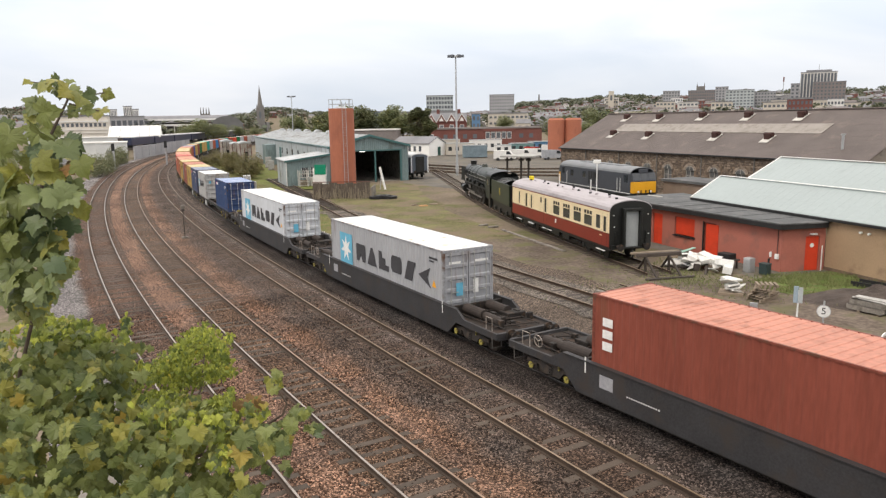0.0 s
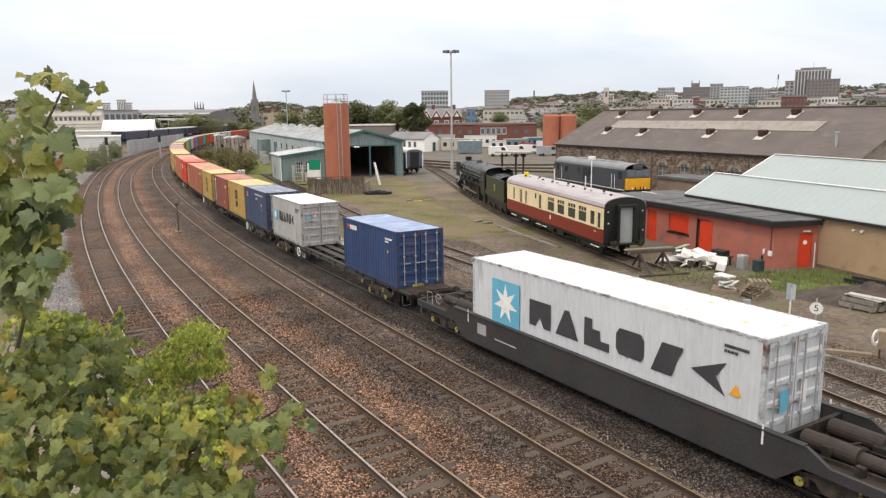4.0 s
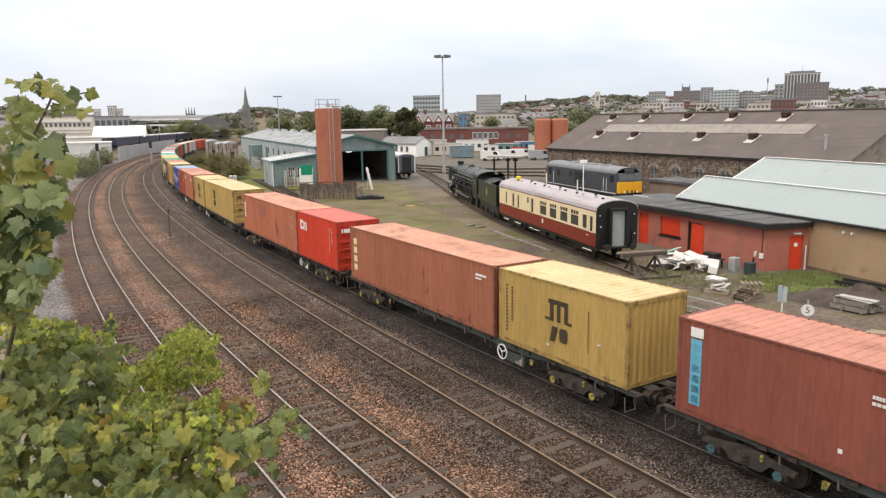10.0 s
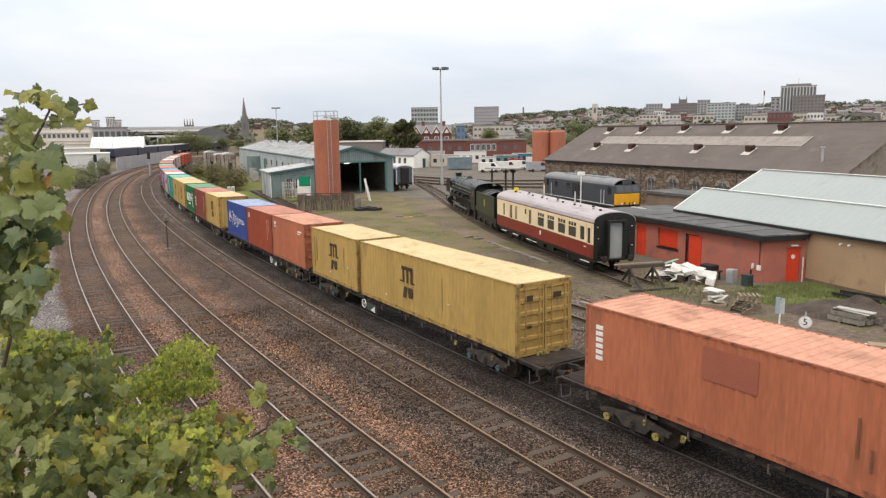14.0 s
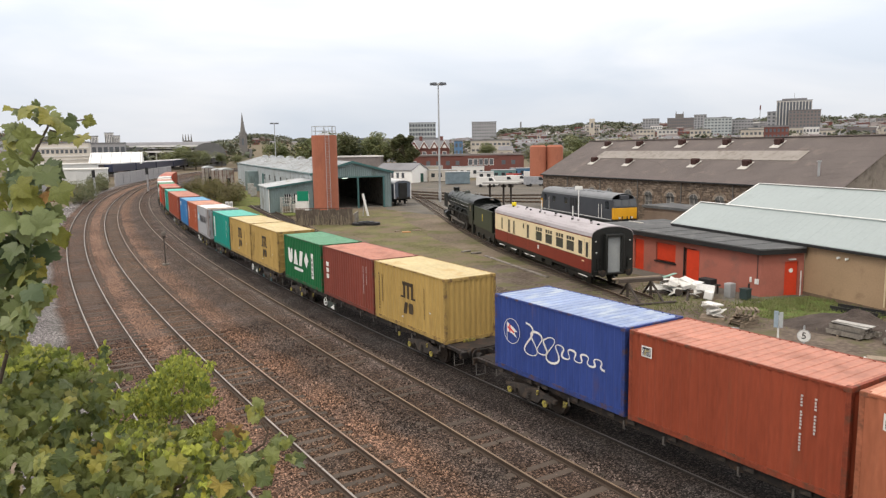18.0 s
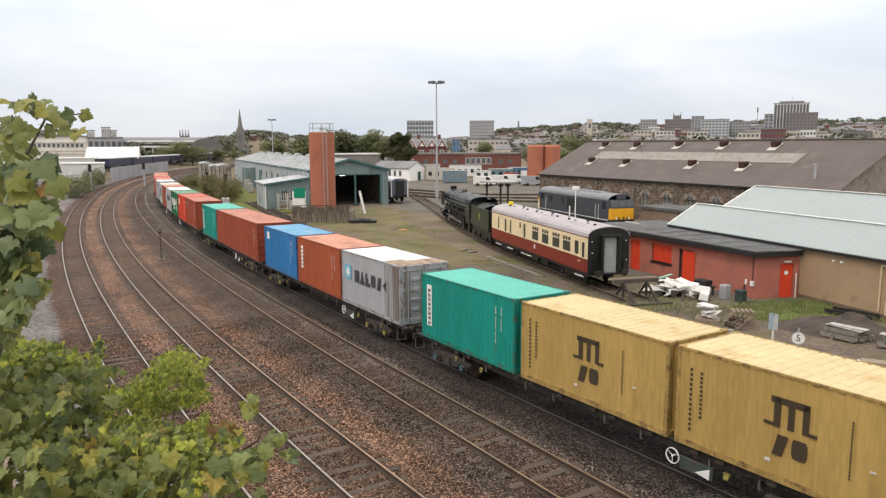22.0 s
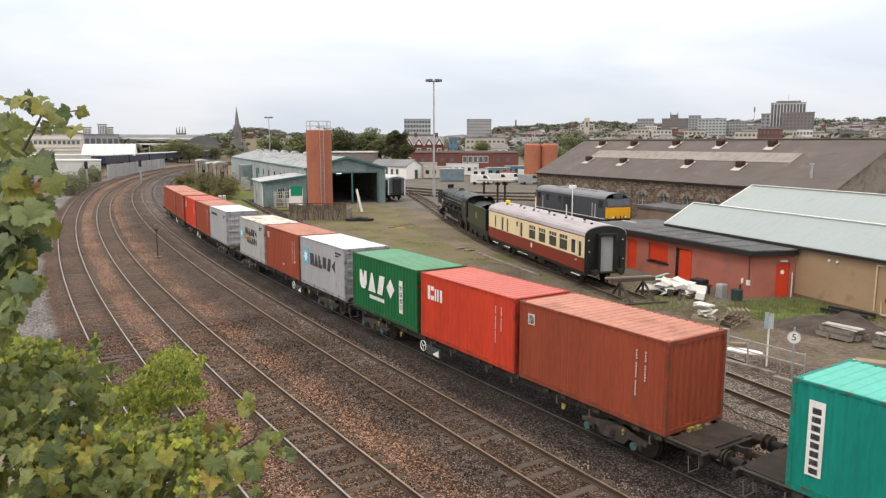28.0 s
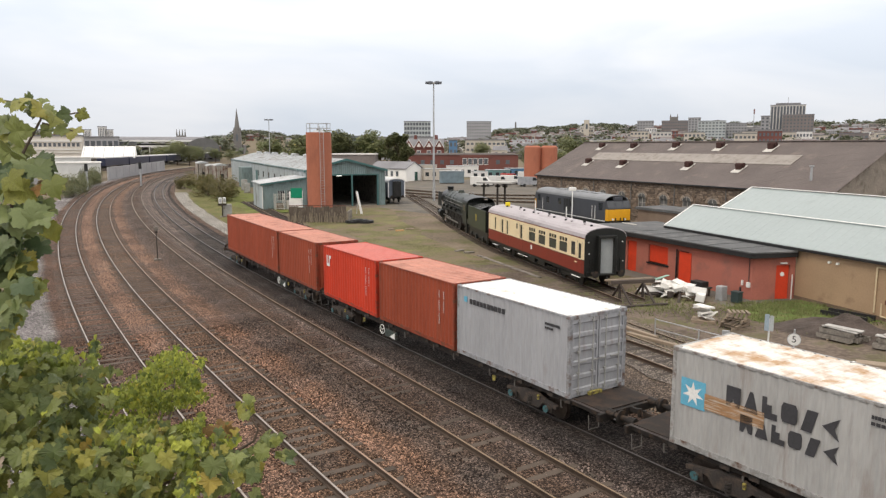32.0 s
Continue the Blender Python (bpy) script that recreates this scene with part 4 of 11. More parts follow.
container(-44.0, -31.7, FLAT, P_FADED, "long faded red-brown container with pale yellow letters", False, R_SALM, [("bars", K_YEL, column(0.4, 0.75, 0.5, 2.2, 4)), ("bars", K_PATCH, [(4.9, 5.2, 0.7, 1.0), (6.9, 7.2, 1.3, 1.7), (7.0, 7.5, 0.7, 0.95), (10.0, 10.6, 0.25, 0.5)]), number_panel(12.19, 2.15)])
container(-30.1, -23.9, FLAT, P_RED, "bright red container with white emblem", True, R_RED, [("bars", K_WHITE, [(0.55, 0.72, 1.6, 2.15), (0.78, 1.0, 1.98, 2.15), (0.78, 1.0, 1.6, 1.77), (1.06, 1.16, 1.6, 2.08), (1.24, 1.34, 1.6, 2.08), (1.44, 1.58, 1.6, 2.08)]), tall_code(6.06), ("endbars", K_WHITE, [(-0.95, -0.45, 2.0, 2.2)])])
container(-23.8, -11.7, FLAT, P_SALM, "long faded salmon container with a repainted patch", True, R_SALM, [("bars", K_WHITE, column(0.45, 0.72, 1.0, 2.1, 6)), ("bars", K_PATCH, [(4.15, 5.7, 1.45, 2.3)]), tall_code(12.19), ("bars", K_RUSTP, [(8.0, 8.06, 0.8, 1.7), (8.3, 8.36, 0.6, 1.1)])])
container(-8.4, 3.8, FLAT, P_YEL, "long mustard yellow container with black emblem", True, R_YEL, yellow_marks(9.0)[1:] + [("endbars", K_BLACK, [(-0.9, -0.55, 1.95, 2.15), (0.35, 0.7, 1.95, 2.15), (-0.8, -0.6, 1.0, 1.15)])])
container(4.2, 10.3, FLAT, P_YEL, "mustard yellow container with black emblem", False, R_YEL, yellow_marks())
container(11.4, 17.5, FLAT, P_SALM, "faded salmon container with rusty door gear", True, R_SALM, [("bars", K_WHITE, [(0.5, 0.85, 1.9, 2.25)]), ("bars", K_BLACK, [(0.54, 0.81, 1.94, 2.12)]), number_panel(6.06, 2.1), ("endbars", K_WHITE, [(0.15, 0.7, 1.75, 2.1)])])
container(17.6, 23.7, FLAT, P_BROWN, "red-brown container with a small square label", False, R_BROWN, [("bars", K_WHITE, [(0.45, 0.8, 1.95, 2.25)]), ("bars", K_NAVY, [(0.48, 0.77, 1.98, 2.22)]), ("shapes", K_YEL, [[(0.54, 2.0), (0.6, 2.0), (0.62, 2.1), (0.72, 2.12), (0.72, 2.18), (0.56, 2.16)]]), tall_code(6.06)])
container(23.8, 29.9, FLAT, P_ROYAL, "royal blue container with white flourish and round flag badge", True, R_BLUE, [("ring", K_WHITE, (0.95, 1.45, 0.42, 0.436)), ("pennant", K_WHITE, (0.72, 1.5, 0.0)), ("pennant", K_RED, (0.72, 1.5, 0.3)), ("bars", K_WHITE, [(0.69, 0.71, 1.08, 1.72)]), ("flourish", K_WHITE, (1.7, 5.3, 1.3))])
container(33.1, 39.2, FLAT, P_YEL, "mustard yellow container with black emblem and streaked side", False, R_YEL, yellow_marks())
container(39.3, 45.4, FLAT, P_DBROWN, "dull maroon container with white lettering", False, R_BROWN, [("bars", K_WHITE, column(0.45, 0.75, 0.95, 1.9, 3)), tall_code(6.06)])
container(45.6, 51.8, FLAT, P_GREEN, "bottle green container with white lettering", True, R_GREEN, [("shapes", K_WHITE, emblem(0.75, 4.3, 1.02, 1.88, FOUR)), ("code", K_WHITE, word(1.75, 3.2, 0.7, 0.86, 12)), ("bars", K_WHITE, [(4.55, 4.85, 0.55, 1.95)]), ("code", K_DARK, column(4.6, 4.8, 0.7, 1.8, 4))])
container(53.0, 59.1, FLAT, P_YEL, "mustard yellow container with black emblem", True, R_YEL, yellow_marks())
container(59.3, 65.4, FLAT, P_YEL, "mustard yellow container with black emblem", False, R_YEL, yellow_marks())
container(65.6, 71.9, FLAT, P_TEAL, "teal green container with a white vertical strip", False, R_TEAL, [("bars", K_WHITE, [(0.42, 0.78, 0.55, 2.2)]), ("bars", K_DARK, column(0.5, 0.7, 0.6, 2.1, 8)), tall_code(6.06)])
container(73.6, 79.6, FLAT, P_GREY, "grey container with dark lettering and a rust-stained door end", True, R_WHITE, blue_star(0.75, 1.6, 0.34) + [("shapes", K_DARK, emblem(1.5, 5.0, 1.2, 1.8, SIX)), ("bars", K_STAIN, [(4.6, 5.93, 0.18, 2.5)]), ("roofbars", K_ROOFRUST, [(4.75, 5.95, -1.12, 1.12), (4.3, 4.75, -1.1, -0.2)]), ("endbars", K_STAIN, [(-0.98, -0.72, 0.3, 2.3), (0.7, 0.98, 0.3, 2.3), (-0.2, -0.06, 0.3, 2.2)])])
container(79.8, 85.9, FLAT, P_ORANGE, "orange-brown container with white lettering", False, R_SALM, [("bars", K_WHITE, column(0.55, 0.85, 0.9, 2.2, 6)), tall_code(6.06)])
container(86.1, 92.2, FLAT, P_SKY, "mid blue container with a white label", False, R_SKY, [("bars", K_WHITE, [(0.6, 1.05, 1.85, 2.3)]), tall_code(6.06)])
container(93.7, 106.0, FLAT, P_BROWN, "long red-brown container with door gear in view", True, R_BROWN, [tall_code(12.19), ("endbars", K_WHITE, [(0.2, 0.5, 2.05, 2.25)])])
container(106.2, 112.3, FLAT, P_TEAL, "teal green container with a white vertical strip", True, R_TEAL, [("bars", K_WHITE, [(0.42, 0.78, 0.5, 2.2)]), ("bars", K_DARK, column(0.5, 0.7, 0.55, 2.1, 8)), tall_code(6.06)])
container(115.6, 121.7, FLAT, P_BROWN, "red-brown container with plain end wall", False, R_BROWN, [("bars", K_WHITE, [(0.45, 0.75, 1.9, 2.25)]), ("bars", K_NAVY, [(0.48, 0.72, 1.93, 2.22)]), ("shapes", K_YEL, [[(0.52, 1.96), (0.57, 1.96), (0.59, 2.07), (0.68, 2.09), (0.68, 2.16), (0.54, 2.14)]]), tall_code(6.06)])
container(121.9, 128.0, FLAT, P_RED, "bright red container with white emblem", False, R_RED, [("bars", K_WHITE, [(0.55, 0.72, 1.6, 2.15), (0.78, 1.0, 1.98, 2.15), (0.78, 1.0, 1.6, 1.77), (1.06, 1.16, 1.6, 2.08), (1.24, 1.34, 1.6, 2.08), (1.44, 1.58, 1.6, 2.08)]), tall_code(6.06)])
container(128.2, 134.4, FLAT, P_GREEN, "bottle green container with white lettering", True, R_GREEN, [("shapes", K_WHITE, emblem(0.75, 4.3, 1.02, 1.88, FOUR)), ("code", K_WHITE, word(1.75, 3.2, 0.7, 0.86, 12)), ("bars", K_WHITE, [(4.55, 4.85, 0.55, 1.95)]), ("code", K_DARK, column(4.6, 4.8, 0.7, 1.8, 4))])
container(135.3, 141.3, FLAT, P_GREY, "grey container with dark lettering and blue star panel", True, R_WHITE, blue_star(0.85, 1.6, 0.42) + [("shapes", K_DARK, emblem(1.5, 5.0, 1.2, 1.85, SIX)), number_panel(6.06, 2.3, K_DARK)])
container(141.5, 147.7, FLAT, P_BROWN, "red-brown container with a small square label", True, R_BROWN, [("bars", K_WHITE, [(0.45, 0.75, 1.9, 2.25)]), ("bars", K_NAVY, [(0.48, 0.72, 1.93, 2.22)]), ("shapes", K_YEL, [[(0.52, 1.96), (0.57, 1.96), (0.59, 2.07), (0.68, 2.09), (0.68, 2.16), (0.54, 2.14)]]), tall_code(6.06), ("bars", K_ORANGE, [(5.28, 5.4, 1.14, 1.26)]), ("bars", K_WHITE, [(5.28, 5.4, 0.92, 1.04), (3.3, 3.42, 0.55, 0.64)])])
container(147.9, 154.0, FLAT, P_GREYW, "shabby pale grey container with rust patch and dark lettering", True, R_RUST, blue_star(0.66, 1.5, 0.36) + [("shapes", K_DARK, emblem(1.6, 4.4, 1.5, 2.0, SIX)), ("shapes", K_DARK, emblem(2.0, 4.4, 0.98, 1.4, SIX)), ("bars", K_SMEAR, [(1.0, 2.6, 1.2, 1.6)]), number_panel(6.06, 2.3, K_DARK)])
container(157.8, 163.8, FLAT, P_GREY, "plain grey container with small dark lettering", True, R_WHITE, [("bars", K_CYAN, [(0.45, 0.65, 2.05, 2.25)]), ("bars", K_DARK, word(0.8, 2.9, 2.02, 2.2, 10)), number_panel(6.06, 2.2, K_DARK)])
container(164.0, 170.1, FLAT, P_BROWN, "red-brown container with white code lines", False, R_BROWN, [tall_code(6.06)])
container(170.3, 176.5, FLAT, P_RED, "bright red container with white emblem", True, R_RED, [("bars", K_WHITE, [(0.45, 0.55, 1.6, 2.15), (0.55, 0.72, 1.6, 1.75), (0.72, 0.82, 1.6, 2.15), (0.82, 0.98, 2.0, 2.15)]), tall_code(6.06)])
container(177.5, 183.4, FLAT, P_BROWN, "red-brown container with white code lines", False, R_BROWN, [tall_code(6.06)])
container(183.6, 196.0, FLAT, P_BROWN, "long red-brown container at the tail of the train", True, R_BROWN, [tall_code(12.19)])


# ---------------------------------------------------------------- wagons
def wheelset_mesh():
    bm = B()
    cyl(bm, (0, -0.72, 0), (0, 0.72, 0), 0.08, n=10)
    for y in (-0.72, 0.72):
        cyl(bm, (0, y - 0.065, 0), (0, y + 0.065, 0), 0.43, n=24)
        cyl(bm, (0, y * 0.93 - 0.03, 0), (0, y * 0.93 + 0.03, 0), 0.465, n=24)
    for k in range(5):
        a = 2 * math.pi * k / 5
        cyl(bm, (0.27 * math.cos(a), -0.80, 0.27 * math.sin(a)), (0.27 * math.cos(a), -0.78, 0.27 * math.sin(a)), 0.05, n=8)
    return mesh_of("wheelset", bm, M_WHEEL)


def bogie_meshes():
    d = {"wheelset": wheelset_mesh()}
    bm = B()
    prism(bm, [(-1.25, 0.5), (-1.25, 0.62), (-0.55, 0.70), (-0.4, 0.76), (0.4, 0.76), (0.55, 0.70), (1.25, 0.62), (1.25, 0.5), (0.62, 0.54), (0.42, 0.32), (-0.42, 0.32), (-0.62, 0.54)], "y", -0.07, 0.07)
    d["side_frame"] = mesh_of("side_frame", bm, M_BOGIE)
    bm = B()
    box(bm, -0.2, 0.2, -1.0, 1.0, 0.5, 0.78, 0.02)
    d["bolster"] = mesh_of("bolster", bm, M_UNDER)
    bm = B()
    box(bm, -0.16, 0.16, -0.06, 0.06, -0.15, 0.17, 0.03)
    cyl(bm, (0, -0.13, 0), (0, -0.05, 0), 0.105, n=14)
    d["axlebox"] = mesh_of("axlebox", bm, M_BOGIE)
    bm = B()
    cyl(bm, (0, -0.185, 0), (0, -0.131, 0), 0.12, 0.10, n=14)
    d["axle_cap"] = mesh_of("axle_cap", bm, M_YELLOW)
    bm = B()
    for k in range(4):
        z = 0.3 + k * 0.09
        g = ring_mesh(0, 0, 0.05, 0.09, -0.02, 0.02, 10)
        g.transform(pose(0, 0, z, 90, 0, 0))
        me = bpy.data.meshes.new("tmp")
        g.to_mesh(me)
        g.free()
        bm.from_mesh(me)
        bpy.data.meshes.remove(me)
    d["spring"] = mesh_of("spring", bm, M_BOGIE)
    bm = B()
    box(bm, -0.04, 0.04, -0.04, 0.04, -0.08, 0.08, 0.012)
    d["brake_hanger"] = mesh_of("brake_hanger", bm, M_YELLOW)
    return d


BOGIE = bogie_meshes()
WHEELS = []


def bogie(wagon, x, cap, gap=0.9):
    b = share("bogie", BOGIE["bolster"], wagon, pose(x, 0, 0))
    for y in (-1.12, 1.12):
        share("side_frame", BOGIE["side_frame"], b, pose(0, y, 0))
        for s in (-1, 1):
            share("axlebox", BOGIE["axlebox"], b, pose(s * gap, y * 1.02, 0.46) if y < 0 else pose(s * gap, y * 1.02, 0.46, 0, 0, 180))
            share("axle_cap", BOGIE["axle_cap"], b, pose(s * gap, y * 1.02, 0.46) if y < 0 else pose(s * gap, y * 1.02, 0.46, 0, 0, 180), cap)
        share("spring", BOGIE["spring"], b, pose(0, y * 1.06, 0.02))
        share("brake_hanger", BOGIE["brake_hanger"], b, pose(0.42, y * 1.07, 0.68))
    for s in (-1, 1):
        WHEELS.append(share("wheelset", BOGIE["wheelset"], b, pose(s * gap, 0, 0.465)))


def buffer_mesh():
    bm = B()
    cyl(bm, (0, 0, 0), (0.28, 0, 0), 0.13, 0.10, n=14)
    cyl(bm, (0.28, 0, 0), (0.50, 0, 0), 0.08, n=12)
    cyl(bm, (0.50, 0, 0), (0.54, 0, 0), 0.22, n=20)
    return mesh_of("buffer", bm, M_UNDER)


def handwheel_mesh():
    bm = ring_mesh(0, 0, 0.245, 0.275, -0.02, 0.02, 28)
    for k in range(3):
        a = 2 * math.pi * k / 3 + 0.5
        cyl(bm, (0, 0, 0), (0.25 * math.cos(a), 0, 0.25 * math.sin(a)), 0.013, n=6)
    cyl(bm, (0, -0.03, 0), (0, 0.10, 0), 0.035, n=10)
    return mesh_of("handwheel", bm, M_WHITE)


def step_mesh():
    bm = B()
    for y in (-0.2, 0.2):
        cyl(bm, (0, y, 0), (0.03, y, -0.42), 0.014, n=6)
    cyl(bm, (0.03, -0.2, -0.42), (0.03, 0.2, -0.42), 0.014, n=6)
    return mesh_of("foot_step", bm, mat("dirty_step_paint", (0.13, 0.12, 0.11), 0.7, 0, 0.3, 5, 30))


def hook_mesh():
    bm = B()
    box(bm, -0.022, 0.022, -0.02, 0.02, -0.14, 0.08)
    box(bm, -0.022, 0.06, -0.02, 0.02, -0.16, -0.13)
    return mesh_of("lashing_hook", bm, mat("hook_steel", (0.12, 0.11, 0.1), 0.6, 0.2, 0.3, 4, 30))


def pocket_mesh():
    bm = B()
    box(bm, -0.14, 0.14, -0.03, 0.03, -0.07, 0.08, 0.012)
    return mesh_of("stake_pocket", bm, M_BOGIE)


BUFFER, HANDWHEEL, STEP, HOOK, POCKET = buffer_mesh(), handwheel_mesh(), step_mesh(), hook_mesh(), pocket_mesh()


def ends(w, x0, x1, zb=1.0):
    for x, flip in ((x1, False), (x0, True)):
        for y in (-0.87, 0.87):
            share("buffer", BUFFER, w, pose(x, y, zb, 0, 0, 180 if flip else 0))
        bm = B()
        s = -1 if flip else 1
        box(bm, min(x, x + s * 0.4), max(x, x + s * 0.4), -0.05, 0.05, zb - 0.12, zb + 0.02)
        cyl(bm, (x + s * 0.4, 0, zb - 0.2), (x + s * 0.4, 0, zb + 0.05), 0.06, n=8)
        part("coupling", bm, M_UNDER, w)
        for y in (-0.45, 0.45):
            bm = B()
            pts = [Vector((x, y, zb - 0.1)), Vector((x + s * 0.15, y, zb - 0.25)), Vector((x + s * 0.28, y * 0.8, zb - 0.42)), Vector((x + s * 0.42, y * 0.6, zb - 0.35))]
            for p, q in zip(pts, pts[1:]):
                cyl(bm, p, q, 0.022, n=6)
            part("brake_hose", bm, M_UNDER, w)
        for y in (-1.18, 1.18):
            share("foot_step", STEP, w, pose(x - s * 0.3, y, zb - 0.1))


def flat_wagon(front, rear, over_f, over_r, material, cap, label, gear=3.4):
    """gear: how far forward of the middle the near side's brake wheel stands."""
    f, r = front - over_f, rear + over_r
    c, L = (f + r) / 2, r - f
    w = thing("container_flat_wagon", Matrix.Identity(4), label, "railway wagon", "wagons of the train")
    a = L / 2
    for y in (-1.06, 1.06):
        bm = B()
        prism(bm, [(-a, 0.88), (-a, 1.0), (a, 1.0), (a, 0.88), (a - 3.9, 0.88), (a - 5.0, 0.76), (-a + 5.0, 0.76), (-a + 3.9, 0.88)], "y", y - 0.05, y + 0.05)
        part("side_sill", bm, material, w)
        bm = B()
        box(bm, -a, a, y - 0.09, y + 0.09, 1.0, 1.022)
        part("sill_flange", bm, M_BEAM, w)
    for y in (-0.33, 0.33):
        bm = B()
        box(bm, -a, a, y - 0.06, y + 0.06, 0.74, 0.975)
        box(bm, -a, a, y - 0.2, y + 0.2, 0.975, 0.995)
        part("centre_sill", bm, M_BEAM, w)
    n = 9
    for i in range(n):
        x = -a + 0.5 + i * (L - 1.0) / (n - 1)
        bm = B()
        box(bm, x - 0.09, x + 0.09, -1.05, 1.05, 0.80, 0.985)
        part("crossmember", bm, M_UNDER, w)
    for s in (-1, 1):
        bm = B()
        box(bm, s * a - 0.06, s * a + 0.06, -1.3, 1.3, 0.78, 1.015, 0.01)
        part("headstock", bm, M_UNDER, w)
    for over, s in ((over_f, 1), (over_r, -1)):
        if over > 0.8:
            bm = B()
            box(bm, min(s * (a - 0.06), s * (a - over + 0.1)), max(s * (a - 0.06), s * (a - over + 0.1)), -1.05, 1.05, 1.03, 1.05)
            part("end_platform", bm, M_DECK, w)
            bm = B()
            box(bm, s * (a - over + 0.12) - 0.05, s * (a - over + 0.12) + 0.05, -0.45, 0.1, 1.05, 1.16, 0.01)
            part("stop_block", bm, M_YELLOW, w)
    for x in (-a + 2.35 + over_r * 0.6, a - 2.35 - over_f * 0.6):
        bogie(w, x, cap)
    ends(w, -a, a)
    for s in (-1, 1):
        g, y = gear * s, -1.2 * s
        share("handwheel", HANDWHEEL, w, pose(g, y - 0.04 * s, 0.62) @ Matrix.Scale(1.0 if material == M_WAGGREEN else 0.78, 4))
        bm = B()
        box(bm, g + 0.2, g + 1.2, y + 0.02 * s - 0.04, y + 0.02 * s + 0.04, 0.36, 0.7, 0.01)
        part("brake_panel", bm, M_WAGGREEN, w)
        bm = B()
        prism(bm, [(g + 0.72, 0.44), (g + 1.14, 0.66), (g + 1.14, 0.38)], "y", y - 0.04 * s - 0.012, y - 0.04 * s + 0.012)
        part("warning_plate", bm, M_OLDWHITE0 if material == M_WAGGREEN else M_WHITE, w)
    for k in range(15):
        x = -a + 1.2 + (L - 2.4) * (k + (0.0, 0.22, -0.15)[k % 3]) / 14.3
        if k % 3 != 1:
            share("lashing_hook", HOOK, w, pose(x, -1.13, 0.8))
        share("stake_pocket", POCKET, w, pose(x + 0.3, -1.14, 0.93))
    bm = B()
    cyl(bm, (-1.6, 0.0, 0.55), (-0.2, 0.0, 0.55), 0.2, n=14)
    part("air_reservoir", bm, M_UNDER, w)
    for x in (-5.2, 5.0):
        bm = B()
        prism(bm, [(x - 0.09, 0.74), (x + 0.09, 0.74), (x + 0.02, 0.54), (x - 0.1, 0.54)], "y", -1.2, -1.16)
        part("tie_bracket", bm, M_YELLOW, w)
    TRAIN.append((w, c, a - 3.0, 0.0))


